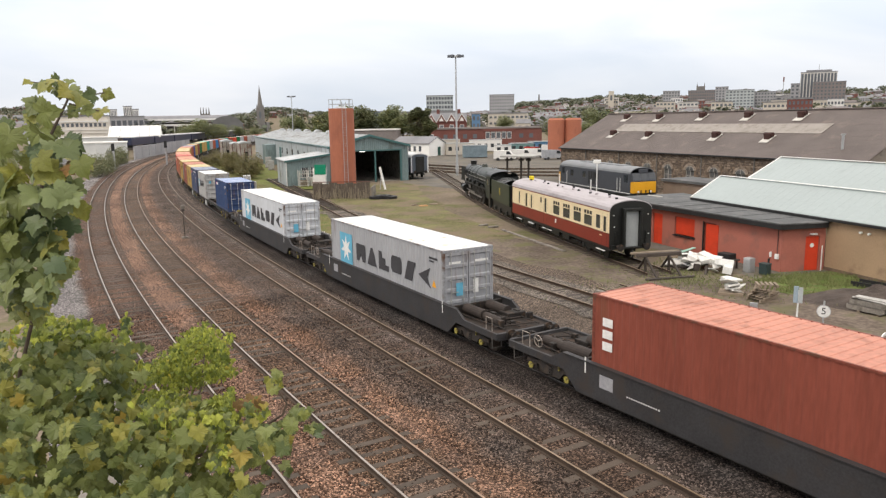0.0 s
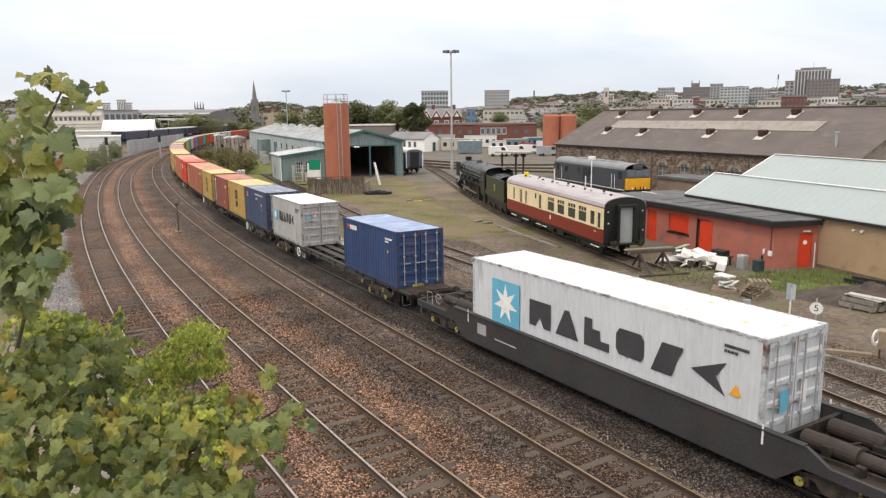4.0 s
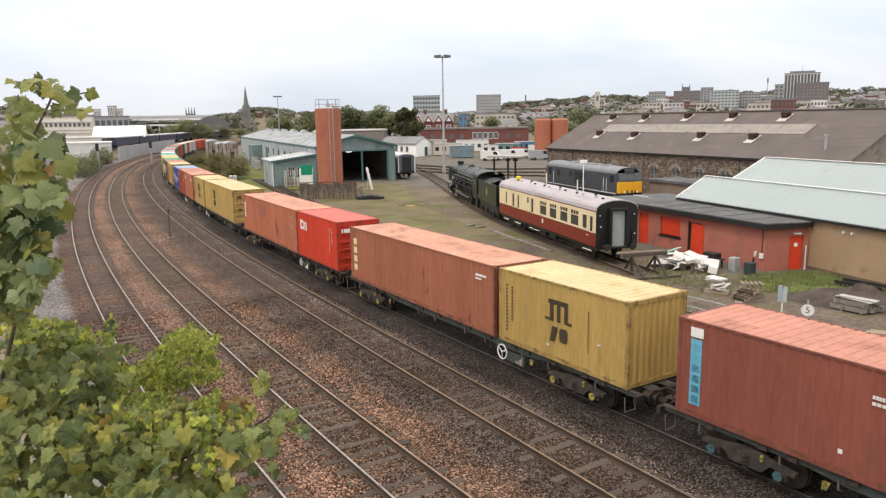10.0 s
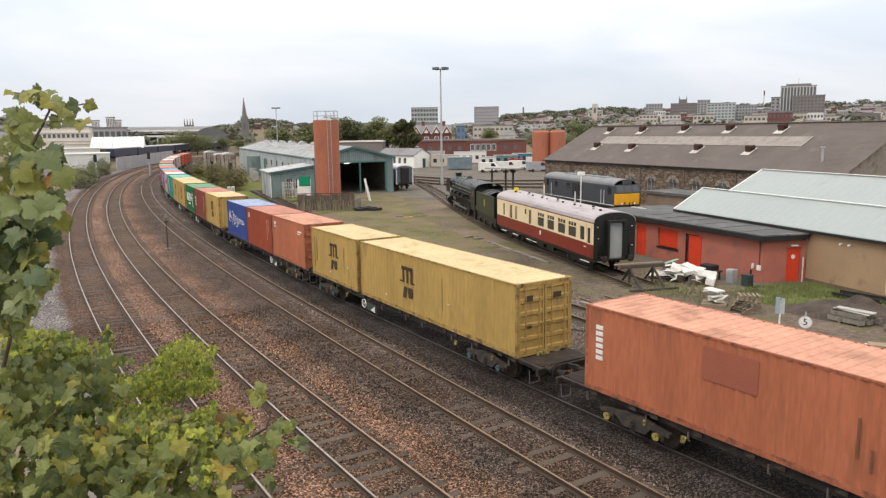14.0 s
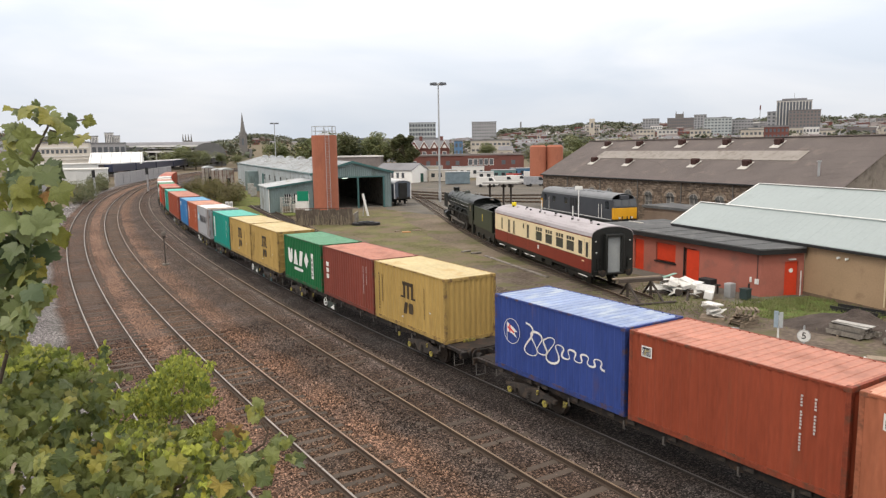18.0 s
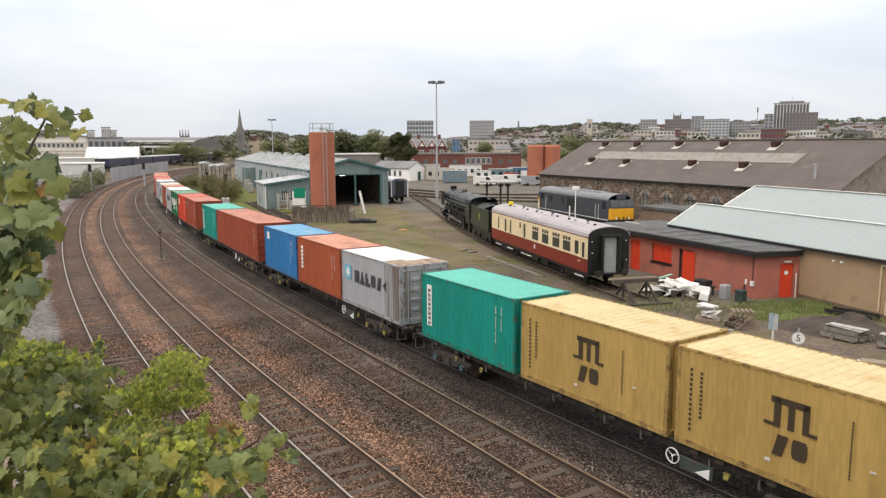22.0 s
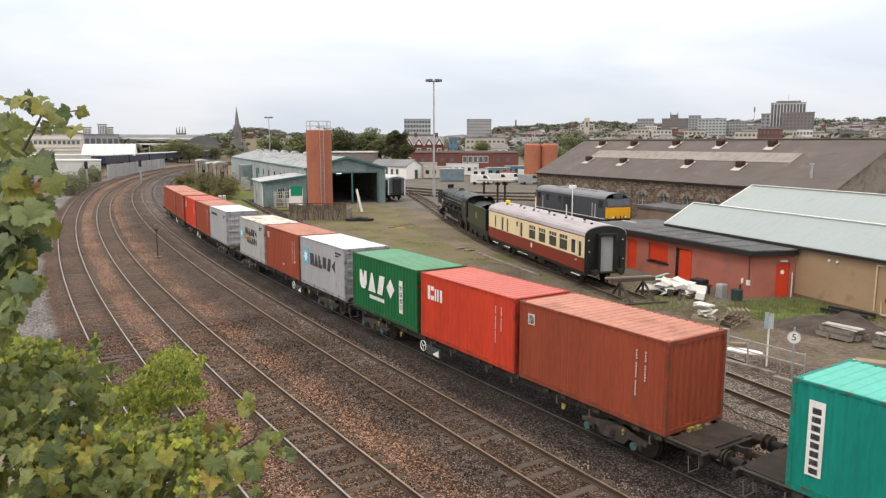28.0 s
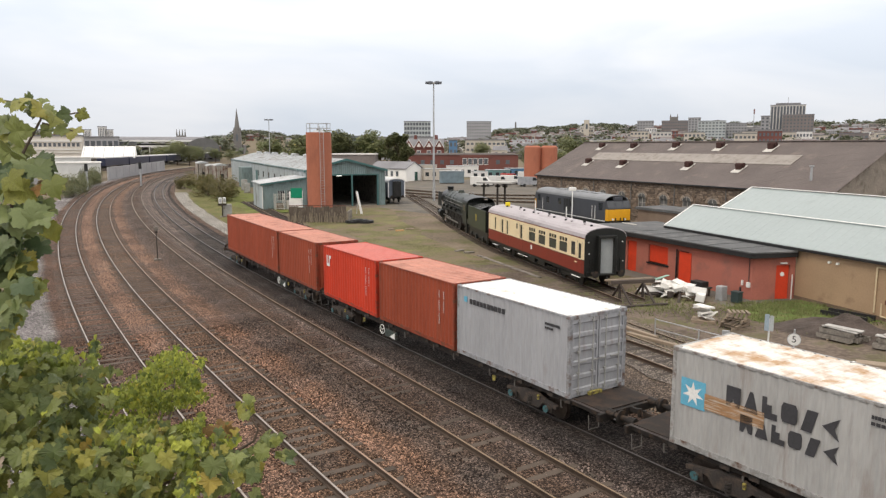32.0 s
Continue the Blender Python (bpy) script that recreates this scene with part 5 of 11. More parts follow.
def well_wagon(front, rear, cfront, crear):
    c, L = (front + rear) / 2, rear - front
    a = L / 2
    x1, x0 = c - cfront, c - crear
    w = thing("well_wagon", Matrix.Identity(4), "dark grey deep well container wagon with end platforms", "railway wagon", "wagons of the train")
    for y in (-1.33, 1.33):
        bm = B()
        prism(bm, [(x0 - 0.5, 0.28), (x1 + 0.5, 0.28), (x1 + 1.15, 0.82), (a, 0.82), (a, 1.06), (x1 + 1.75, 1.06), (x1 + 1.2, 1.36), (x0 - 1.2, 1.36), (x0 - 1.75, 1.06), (-a, 1.06), (-a, 0.82), (x0 - 1.15, 0.82)], "y", y - 0.05, y + 0.05)
        part("side_beam", bm, M_WELL, w)
        bm = B()
        box(bm, x0 - 1.15, x1 + 1.15, y - 0.09, y + 0.09, 1.361, 1.39)
        part("beam_flange", bm, M_WELL, w)
        for x in (x0 - 0.12, x1 + 0.12):
            bm = B()
            sy = -1 if y < 0 else 1
            box(bm, x - 0.025, x + 0.025, y + sy * 0.052, y + sy * 0.062, 1.0, 1.5)
            part("position_stripe", bm, M_WHITE, w)
        bm = B()
        sy = -1 if y < 0 else 1
        box(bm, x0 + 0.5, x0 + 1.05, y + sy * 0.051, y + sy * 0.058, 0.72, 1.12)
        part("data_panel", bm, mat("data_panel_grey", (0.32, 0.32, 0.34), 0.6, 0, 0.2, 6, 40), w)
        bm = B()
        for k in range(14):
            box(bm, x0 + 1.6 + k * 0.09, x0 + 1.65 + k * 0.09, y + sy * 0.051, y + sy * 0.056, 0.75, 0.79)
        tagged(part("code_line", bm, K_WHITE, w), kind="stuff")
    bm = B()
    box(bm, x0 - 0.5, x1 + 0.5, -1.28, 1.28, 0.52, 0.61)
    part("well_floor", bm, M_UNDER, w)
    for s, xe in ((1, x1), (-1, x0)):
        p, q = sorted((xe + s * 0.55, s * (a - 0.1)))
        bm = B()
        box(bm, p, q, -1.28, 1.28, 0.9, 0.97)
        part("end_platform", bm, M_DECK, w)
        bm = B()
        box(bm, s * a - 0.07, s * a + 0.07, -1.3, 1.3, 0.8, 1.08, 0.01)
        part("headstock", bm, M_WELL, w)
        bm = B()
        box(bm, xe + s * 0.45 - 0.06, xe + s * 0.45 + 0.06, -1.27, 1.27, 0.6, 1.3)
        part("well_end", bm, M_UNDER, w)
        for y, rr, x in ((-0.55, 0.21, 1.2), (0.55, 0.21, 1.2), (-0.5, 0.17, 2.3)):
            bm = B()
            cyl(bm, (xe + s * (x - 0.55), y, 0.98 + rr), (xe + s * (x + 0.75), y, 0.98 + rr), rr, n=16)
            part("air_tank", bm, mat("tank_brown", (0.032, 0.024, 0.02), 0.75, 0, 0.3, 1.2, 6), w)
        for y in (-0.95, -0.15, 0.25, 0.95):
            bm = B()
            cyl(bm, (xe + s * 0.6, y, 1.04), (s * (a - 0.3), y * 0.8, 1.08), 0.028, n=6)
            part("pipe", bm, M_UNDER, w)
        rq = random.Random(int(front * 7) + s)
        for k in range(15):
            bm = B()
            px, py = xe + s * rq.uniform(0.8, 3.3), rq.uniform(-1.1, 1.1)
            if k % 3:
                box(bm, px - rq.uniform(0.05, 0.22), px + 0.1, py - 0.08, py + rq.uniform(0.05, 0.16), 0.97, 1.02 + rq.uniform(0.05, 0.28), 0.015)
                part("valve_box", bm, M_UNDER, w)
            else:
                cyl(bm, (px, py, 1.06), (px + s * 0.4, -py * 0.7, 1.12), 0.03, n=6)
                part("pipe", bm, mat("tank_brown", (0.032, 0.024, 0.02)), w)
        bm = B()
        box(bm, s * (a - 1.9) - 0.32, s * (a - 1.9) + 0.32, 0.25, 1.1, 0.97, 1.22, 0.02)
        part("brake_box", bm, M_UNDER, w)
        bm = B()
        for x in (0.55, 0.95):
            cyl(bm, (s * (a - x), -1.2, 1.0), (s * (a - x), -1.2, 1.5), 0.018, n=6)
        cyl(bm, (s * (a - 0.55), -1.2, 1.5), (s * (a - 0.95), -1.2, 1.5), 0.018, n=6)
        part("grab_rail", bm, M_OLDWHITE0, w)
        bogie(w, s * (a - 2.05), M_YELLOW)
    share("handwheel", HANDWHEEL, w, pose(-(a - 1.3), -1.12, 1.3, 8, 0, 0) @ Matrix.Scale(0.8, 4), M_OLDWHITE0)
    ends(w, -a, a)
    TRAIN.append((w, c, a - 2.1, 0.0))


for c0, c1 in ((-151.0, -138.8), (-130.1, -117.9), (-109.2, -97.0)):
    well_wagon(c0 - 4.0, c1 + 4.0, c0, c1)
TXT_G, TXT_D = "green-grey container flat wagon on two bogies", "dark dirty container flat wagon on two bogies"
for k, (f, r, of, orr) in enumerate([(-90.8, -72.1, 1.2, 0.4), (-70.6, -51.9, 0.4, 0.4), (-50.3, -31.7, 0.4, 0.4), (-30.1, -11.7, 0.4, 1.2), (-8.4, 10.3, 1.2, 0.3), (11.4, 29.9, 0.3, 1.2), (33.1, 51.8, 1.2, 0.3),
                                     (53.0, 71.9, 0.3, 0.4), (73.6, 92.2, 0.4, 0.4), (93.7, 112.3, 0.4, 1.2), (115.6, 134.4, 1.2, 0.25), (135.3, 154.0, 0.25, 1.4), (157.8, 176.5, 1.4, 0.25), (177.5, 196.0, 0.25, 1.0)]):
    flat_wagon(f, r, of, orr, M_WAGGREEN if k < 3 else M_UNDER, (M_YELLOW, M_BLUEBOX, M_YELLOW)[k % 3] if k < 10 else M_BLUEBOX, TXT_G if k < 3 else TXT_D, {0: -4.5, 3: 3.8, 4: -3.1, 5: 3.0, 6: -3.3, 10: -3.3, 11: 2.6, 12: -3.3}.get(k, 3.4))

# ---------------------------------------------------------------- yard buildings
YZ = -0.32
M_CORR = mat("green_blue_cladding", (0.175, 0.232, 0.235), 0.6, 0.1, 0.18, 0.4, 8, other=(0.10, 0.12, 0.11), amount=0.2, stretch=(1, 1, 0.3))
M_CORRP = mat("pale_grey_cladding", (0.385, 0.425, 0.445), 0.6, 0.1, 0.15, 0.4, 8, other=(0.2, 0.2, 0.18), amount=0.25, stretch=(1, 1, 0.3))
M_SHEETROOF = mat("grey_sheet_roof", (0.42, 0.44, 0.45), 0.55, 0.1, 0.18, 0.3, 6, other=(0.22, 0.2, 0.17), amount=0.3)
M_TEALTRIM = mat("teal_trim", (0.05, 0.125, 0.125), 0.6, 0, 0.15, 2, 20)
M_BRICKRED = mat("painted_red_brick", (0.385, 0.135, 0.1), 0.85, 0, 0.13, 0.5, 14, 0.004, other=(0.27, 0.12, 0.095), amount=0.25)
M_SILO = mat("terracotta_silo", (0.36, 0.125, 0.072), 0.75, 0, 0.14, 0.5, 9, other=(0.28, 0.1, 0.06), amount=0.2, stretch=(1, 1, 0.3))
M_CONC = mat("stained_concrete", (0.22, 0.2, 0.175), 0.9, 0, 0.3, 1.0, 14, 0.01, other=(0.09, 0.08, 0.065), amount=0.4)
M_GALV = mat("galvanised_steel", (0.42, 0.43, 0.44), 0.5, 0.5, 0.15, 2, 25)
M_BLACK = mat("black_paint", (0.016, 0.016, 0.017), 0.55, 0, 0.3, 2, 25)
# near-black colour stands for the unlit depth behind openings
M_INSHADE = mat("painted_interior_shade", (0.02, 0.02, 0.02), 0.9, 0, 0.3, 2, 20)
M_REDDOOR = mat("orange_red_door_paint", (0.62, 0.055, 0.02), 0.5, 0, 0.12, 2, 15)
M_TAN = mat("tan_render", (0.36, 0.25, 0.155), 0.9, 0, 0.12, 0.5, 12, 0.004, other=(0.28, 0.19, 0.12), amount=0.15)
M_PALEROOF = mat("pale_green_grey_sheet", (0.315, 0.36, 0.36), 0.55, 0.05, 0.05, 0.25, 5, other=(0.275, 0.315, 0.31), amount=0.12)
M_FELT = mat("dark_felt_roof", (0.085, 0.088, 0.09), 0.8, 0, 0.25, 0.5, 8, other=(0.14, 0.14, 0.14), amount=0.3)
M_SLATE = mat("brown_grey_slate", (0.115, 0.095, 0.088), 0.75, 0, 0.16, 0.35, 10, 0.006, other=(0.16, 0.13, 0.115), amount=0.2)
M_STONE = mat("dark_rubble_stone", (0.17, 0.125, 0.09), 0.9, 0, 0.45, 1.4, 9, 0.03, other=(0.07, 0.055, 0.045), amount=0.45)
M_STONEPC = mat("rubble_stone_block", (0.29, 0.235, 0.185), 0.9, 0, 0.35, 1.6, 12, 0.012, other=(0.10, 0.08, 0.062), amount=0.3, piece=0.9)
M_STONEFACE = mat("rubble_face_stone", (0.18, 0.14, 0.108), 0.9, 0, 0.75, 1.6, 12, 0.012, other=(0.09, 0.07, 0.055), amount=0.3, island=1.1)
M_OLDWHITE = mat("dirty_white_paint", (0.5, 0.48, 0.44), 0.7, 0, 0.2, 2, 20)
M_SASH = mat("faded_sash_paint", (0.34, 0.325, 0.30), 0.7, 0, 0.2, 2, 20)
M_DUSTGLASS = mat("dusty_window_glass", (0.10, 0.10, 0.098), 0.3, 0, 0.4, 1.2, 9, spec=0.5)
M_BUND = mat("damp_dark_boarding", (0.095, 0.075, 0.06), 0.9, 0, 0.35, 1.5, 16, 0.01, other=(0.2, 0.17, 0.13), amount=0.3, stretch=(3, 3, 0.4))
M_BAND = mat("pale_roof_lights", (0.25, 0.225, 0.20), 0.6, 0, 0.15, 0.8, 9, other=(0.17, 0.145, 0.12), amount=0.3)
M_VENT = mat("sooty_roof_vent", (0.05, 0.022, 0.018), 0.8, 0.1, 0.4, 3, 20)
M_RUST = mat("rusted_vent", (0.12, 0.045, 0.03), 0.8, 0.1, 0.3, 3, 20)
M_WOOD = mat("weathered_wood", (0.24, 0.19, 0.14), 0.85, 0, 0.3, 3, 30, 0.004, piece=0.4)
M_OLDWOOD = mat("tarred_timber", (0.05, 0.04, 0.034), 0.85, 0, 0.35, 3, 30)
M_GLASS = glass_mat()


def along(p0, p1, z=YZ):
    """A pose at p0 whose x runs towards p1."""
    return pose(p0[0], p0[1], z, 0, 0, math.degrees(math.atan2(p1[1] - p0[1], p1[0] - p0[0])))


def slab(name, parent, material, x0, x1, y0, y1, z0, z1, bevel=0.0, label=""):
    bm = B()
    box(bm, x0, x1, y0, y1, z0, z1, bevel)
    return part(name, bm, material, parent, label)


def wall_with_holes(bm, x0, x1, z0, z1, y0, y1, holes):
    """A wall in the xz plane from y0 to y1 with rectangular openings that go through it."""
    xs = sorted({x0, x1, *[h[0] for h in holes], *[h[1] for h in holes]})
    for a, b in zip(xs, xs[1:]):
        mid = (a + b) / 2
        cuts = sorted([(h[2], h[3]) for h in holes if h[0] < mid < h[1]])
        z = z0
        for c0, c1 in cuts:
            if c0 > z:
                box(bm, a, b, y0, y1, z, c0)
            z = max(z, c1)
        if z < z1:
            box(bm, a, b, y0, y1, z, z1)
    bmesh.ops.remove_doubles(bm, verts=bm.verts[:], dist=0.0005)


def ribbed_wall(bm, p, q, z0, z1, pitch=0.3, depth=0.05):
    """Profiled sheet between two plan points."""
    a, b = Vector((*p, 0)), Vector((*q, 0))
    d = (b - a)
    L = d.length
    d.normalize()
    nrm = Vector((d.y, -d.x, 0))
    n = max(2, int(L / pitch))
    prof = []
    for i in range(n):
        s = L * i / n
        prof += [(s, 0), (s + 0.4 * L / n, 0), (s + 0.5 * L / n, depth), (s + 0.9 * L / n, depth)]
    prof.append((L, 0))
    zt = z1 if callable(z1) else (lambda s: z1)
    lo = [bm.verts.new((*(a + d * s + nrm * k).to_2d(), z0)) for s, k in prof]
    hi = [bm.verts.new((*(a + d * s + nrm * k).to_2d(), zt(s))) for s, k in prof]
    for i in range(len(prof) - 1):
        bm.faces.new((lo[i], lo[i + 1], hi[i + 1], hi[i]))


def diesel_shed():
    W, L, EV, RG = 12.1, 96.0, 5.35, 7.0
    e = thing("engine_shed", along((-20.0, 106.0), (-8.8, 110.6)), "long green-blue clad engine shed with open doorway", "shed")
    # front gable with the opening
    bm = B()
    slope = lambda s: EV + (RG - EV) * (1 - abs(s - W / 2) / (W / 2)) - 0.05
    ribbed_wall(bm, (0, 0), (3.1, 0), 0, slope)
    part("front_cladding", bm, M_CORR, e)
    bm = B()
    ribbed_wall(bm, (11.0, 0), (W, 0), 0, lambda s: slope(11.0 + s))
    part("front_cladding", bm, M_CORR, e)
    bm = B()
    ribbed_wall(bm, (3.1, 0), (11.0, 0), 4.7, lambda s: slope(3.1 + s))
    part("door_header", bm, M_CORR, e)
    slab("front_wall", e, M_INSHADE, 0.05, 3.1, 0.02, 0.2, 0, EV - 0.1)
    slab("front_wall", e, M_INSHADE, 11.0, W - 0.05, 0.02, 0.2, 0, EV - 0.1)
    for x in (3.1, 6.9, 10.9):
        slab("door_post", e, M_TEALTRIM, x - 0.1, x + 0.14, -0.1, 0.16, 0, 4.72, 0.01)
    slab("door_lintel", e, M_TEALTRIM, 3.0, 11.1, -0.09, 0.0, 4.6, 4.78)
    slab("door_leaf", e, M_BLACK, 3.3, 3.42, -2.2, -0.2, 0.1, 4.4, 0.01, "folded back black door leaf")
    # long walls
    for x, s in ((0.0, -1), (W, 1)):
        bm = B()
        if s < 0:
            ribbed_wall(bm, (0, L), (0, 0), 0, EV)
        else:
            ribbed_wall(bm, (W, 0), (W, L), 0, EV)
        part("side_cladding", bm, M_CORRP, e, "faded grey-blue profiled cladding")
        slab("side_wall", e, M_CONC, min(x, x - s * 0.2), max(x, x - s * 0.2) - (0.02 if s > 0 else -0.0), 0.25, L, 0, EV - 0.05)
        slab("eaves_gutter", e, M_TEALTRIM, x - 0.12 + s * 0.08, x + 0.12 + s * 0.08, -0.1, L, EV - 0.12, EV + 0.1)
    slab("rear_wall", e, M_CORRP, 0.2, W - 0.2, L - 0.2, L, 0, EV)
    slab("shed_floor", e, M_CONC, 0.2, W - 0.2, 0.2, L - 0.2, 0.0, 0.06)
    for s in (0, 1):
        bm = B()
        (y0, z0), (y1, z1) = ((-0.25, EV - 0.02), (W / 2, RG)) if s == 0 else ((W + 0.25, EV - 0.02), (W / 2, RG))
        ribbed_slope(bm, -0.3, L + 0.3, 110, (y0, z0), (y1, z1), 0.05)
        bm.transform(Matrix(((0, 1, 0, 0), (1, 0, 0, 0), (0, 0, 1, 0), (0, 0, 0, 1))))
        part("roof_slope", bm, M_SHEETROOF, e)
    for s in (0, 1):
        bm = B()
        pts = [(-0.3, EV - 0.25), (-0.3, EV + 0.06), (W / 2, RG + 0.1), (W / 2, RG - 0.22)] if s == 0 else [(W + 0.3, EV - 0.25), (W + 0.3, EV + 0.06), (W / 2, RG + 0.1), (W / 2, RG - 0.22)]
        prism(bm, pts, "y", -0.42, -0.3)
        part("barge_board", bm, M_TEALTRIM, e)
    for y in (14, 26, 38, 50, 62, 74, 86):
        bm = B()
        prism(bm, [(W / 2 - 0.7, RG - 0.1), (W / 2 + 0.7, RG - 0.1), (W / 2 + 0.55, RG + 0.35), (W / 2, RG + 0.5), (W / 2 - 0.55, RG + 0.35)], "y", y, y + 2.4)
        part("ridge_vent", bm, M_SHEETROOF, e)
    for k in range(5):
        y = 20 + 6.5 * k
        slab("window", e, M_GLASS, -0.09, -0.055, y, y + 1.0, 2.9, 4.0)
    slab("downpipe", e, M_GALV, -0.2, -0.1, 6.0, 6.1, 0.1, EV)
    slab("side_door", e, M_TEALTRIM, -0.1, -0.055, 48, 50.5, 0, 4.0)
    slab("porch", e, M_CORR, -2.2, -0.06, 56, 62, 0, 4.3)
    bm = B()
    for k in range(4):
        cyl(bm, (4.6 + 1.3 * k, 16, 3.4 + 0.25 * (k % 2)), (5.2 + 1.3 * k, 16, 3.5), 0.05, n=6)
    part("roof_tie", bm, M_GALV, e)
    # added glowing bars stand in for rooflight reflections inside the shed
    tube = bpy.data.materials.new("pale_spot_glow")
    tube.use_nodes = True
    tube.node_tree.nodes["Principled BSDF"].inputs["Emission Color"].default_value = (1.0, 0.96, 0.88, 1)
    tube.node_tree.nodes["Principled BSDF"].inputs["Emission Strength"].default_value = 2.0
    for x, y, z in ((4.3, 12, 4.1), (5.0, 22, 4.2), (8.0, 12, 4.0), (8.9, 20, 4.0), (9.6, 30, 4.0)):
        slab("strip_lamp", e, tube, x - 0.45, x + 0.45, y, y + 0.12, z, z + 0.1, 0.0, "added glowing bar for a pale spot of light")
    # lean-to store beside it
    a = thing("lean_to_store", along((-20.0, 106.0), (-8.8, 110.6)), "small green-blue clad lean-to store by the engine shed", "store")
    bm = B()
    ribbed_wall(bm, (-6.4, -1.0), (-0.2, -1.0), 0, lambda s: 3.55 + s * 0.13)
    part("front_cladding", bm, M_CORR, a)
    bm = B()
    ribbed_wall(bm, (-6.4, 8.0), (-6.4, -1.0), 0, 3.55)
    part("side_cladding", bm, M_CORRP, a)
    bm = B()
    box(bm, -6.3, -0.2, -0.9, 8, 0, 3.45)
    part("inner_wall", bm, M_CONC, a)
    bm = B()
    prism(bm, [(-6.7, 3.55), (-0.1, 4.4), (-0.1, 4.52), (-6.7, 3.67)], "y", -1.3, 8.2)
    part("roof", bm, M_SHEETROOF, a)
    bm = B()
    prism(bm, [(-6.7, 3.42), (-0.1, 4.27), (-0.1, 4.5), (-6.7, 3.65)], "y", -1.4, -1.31)
    part("fascia", bm, M_TEALTRIM, a)
    for x in (-4.3, -3.0, -1.7):
        slab("window", a, M_GLASS, x, x + 1.0, -1.09, -1.055, 1.3, 2.6)
        for k in range(4):
            slab("window_bar", a, M_WHITE, x + k * 0.31, x + 0.04 + k * 0.31, -1.12, -1.09, 1.3, 2.6)
    slab("corner_post", a, M_WHITE, -6.48, -6.38, -1.1, -1.0, 0, 3.5)


def sand_silo():
    c = (-14.9, 87.8)
    e = thing("storage_silo", pose(c[0], c[1], YZ), "tall terracotta cylindrical silo with ladder and railed top", "silo")
    bm = B()
    cyl(bm, (0, 0, 1.25), (0, 0, 10.55), 1.5, n=40)
    part("drum", bm, M_SILO, e, smooth=False)
    for z in (4.3, 7.4):
        bm = ring_mesh(0, 0, 1.49, 1.525, -0.03, 0.03, 40)
        bm.transform(pose(0, 0, z, 90, 0, 0))
        part("seam_band", bm, M_SILO, e)
    for z in (11.05, 11.6):
        bm = ring_mesh(0, 0, 1.38, 1.43, -0.025, 0.025, 32)
        bm.transform(pose(0, 0, z, 90, 0, 0))
        part("guard_rail", bm, M_GALV, e)
    for k in range(8):
        a = 2 * math.pi * k / 8 + 0.2
        bm = B()
        cyl(bm, (1.4 * math.cos(a), 1.4 * math.sin(a), 10.55), (1.4 * math.cos(a), 1.4 * math.sin(a), 11.62), 0.035, n=6)
        part("guard_post", bm, M_GALV, e)
    bm = B()
    cyl(bm, (0, 0, 10.55), (0, 0, 10.8), 0.9, 0.5, n=20)
    part("hatch", bm, M_GALV, e)
    ax, ay = 0.62, -1.62
    for s in (-0.22, 0.22):
        bm = B()
        cyl(bm, (ax + s, ay, 1.6), (ax + s, ay, 11.3), 0.03, n=6)
        part("ladder_stile", bm, M_GALV, e)
    for k in range(30):
        bm = B()
        cyl(bm, (ax - 0.22, ay, 1.8 + k * 0.31), (ax + 0.22, ay, 1.8 + k * 0.31), 0.016, n=5)
        part("ladder_rung", bm, M_GALV, e)
    for k in range(5):
        bm = B()
        cyl(bm, (ax, ay, 2.4 + 1.9 * k), (ax, -1.3, 2.4 + 1.9 * k), 0.025, n=5)
        part("ladder_bracket", bm, M_GALV, e)
    # bund of precast slabs round its foot
    b = thing("silo_bund", pose(c[0], c[1], YZ), "low stained concrete slab wall around the silo foot", "wall")
    for k in range(7):
        slab("wall_panel", b, M_BUND, -3.3 + k * 0.97, -2.36 + k * 0.97, -2.5, -2.35, 0, 1.9 - 0.12 * (k % 2), 0.01)
    slab("top_rail", b, M_RUST, -3.3, 3.5, -2.56, -2.48, 1.95, 2.03)
    rg2 = random.Random(6)
    vs, fs = [], []
    for k in range(110):
        x, h = rg2.uniform(-3.2, 3.6), rg2.uniform(0.3, 1.4)
        dx, i, y = rg2.uniform(-0.3, 0.3), len(vs), -2.6 - rg2.uniform(0.0, 0.35)
        vs += [(x - 0.035, y, 0), (x + 0.035, y, 0), (x + dx + 0.02, y + 0.04, h), (x + dx - 0.02, y + 0.04, h)]
        fs.append((i, i + 1, i + 2, i + 3))
    me = bpy.data.meshes.new("dry_stalks")
    me.from_pydata(vs, [], fs)
    me.materials.append(mat("dead_stalks", (0.24, 0.2, 0.145), 0.9, 0, 0.2, 2, 20, island=0.9))
    ob = new("dry_stalks", me)
    ob.matrix_basis = pose(c[0], c[1], YZ)
    tagged(ob, "dead pale stalks against the silo bund", "stalks", kind="stuff")
    # wire cage and racks before the lean-to
    cg = thing("wire_cage", along((-20.0, 106.0), (-8.8, 110.6)) @ pose(-4.9, -2.6, 0), "pale wire mesh storage cage by the store", "cage")
    for x in (0, 1.2, 2.4, 3.6):
        for y in (0, 1.1):
            slab("cage_post", cg, M_OLDWHITE, x - 0.05, x + 0.05, y - 0.05, y + 0.05, 0, 2.3)
    for z in (0.2, 0.75, 1.3, 1.85, 2.25):
        slab("cage_rail", cg, M_OLDWHITE, 0, 3.6, -0.03, 0.03, z - 0.03, z + 0.03)
    for k in range(11):
        slab("mesh_wire", cg, M_OLDWHITE, 0.3 * k + 0.15, 0.3 * k + 0.18, -0.02, 0.02, 0.2, 2.25)
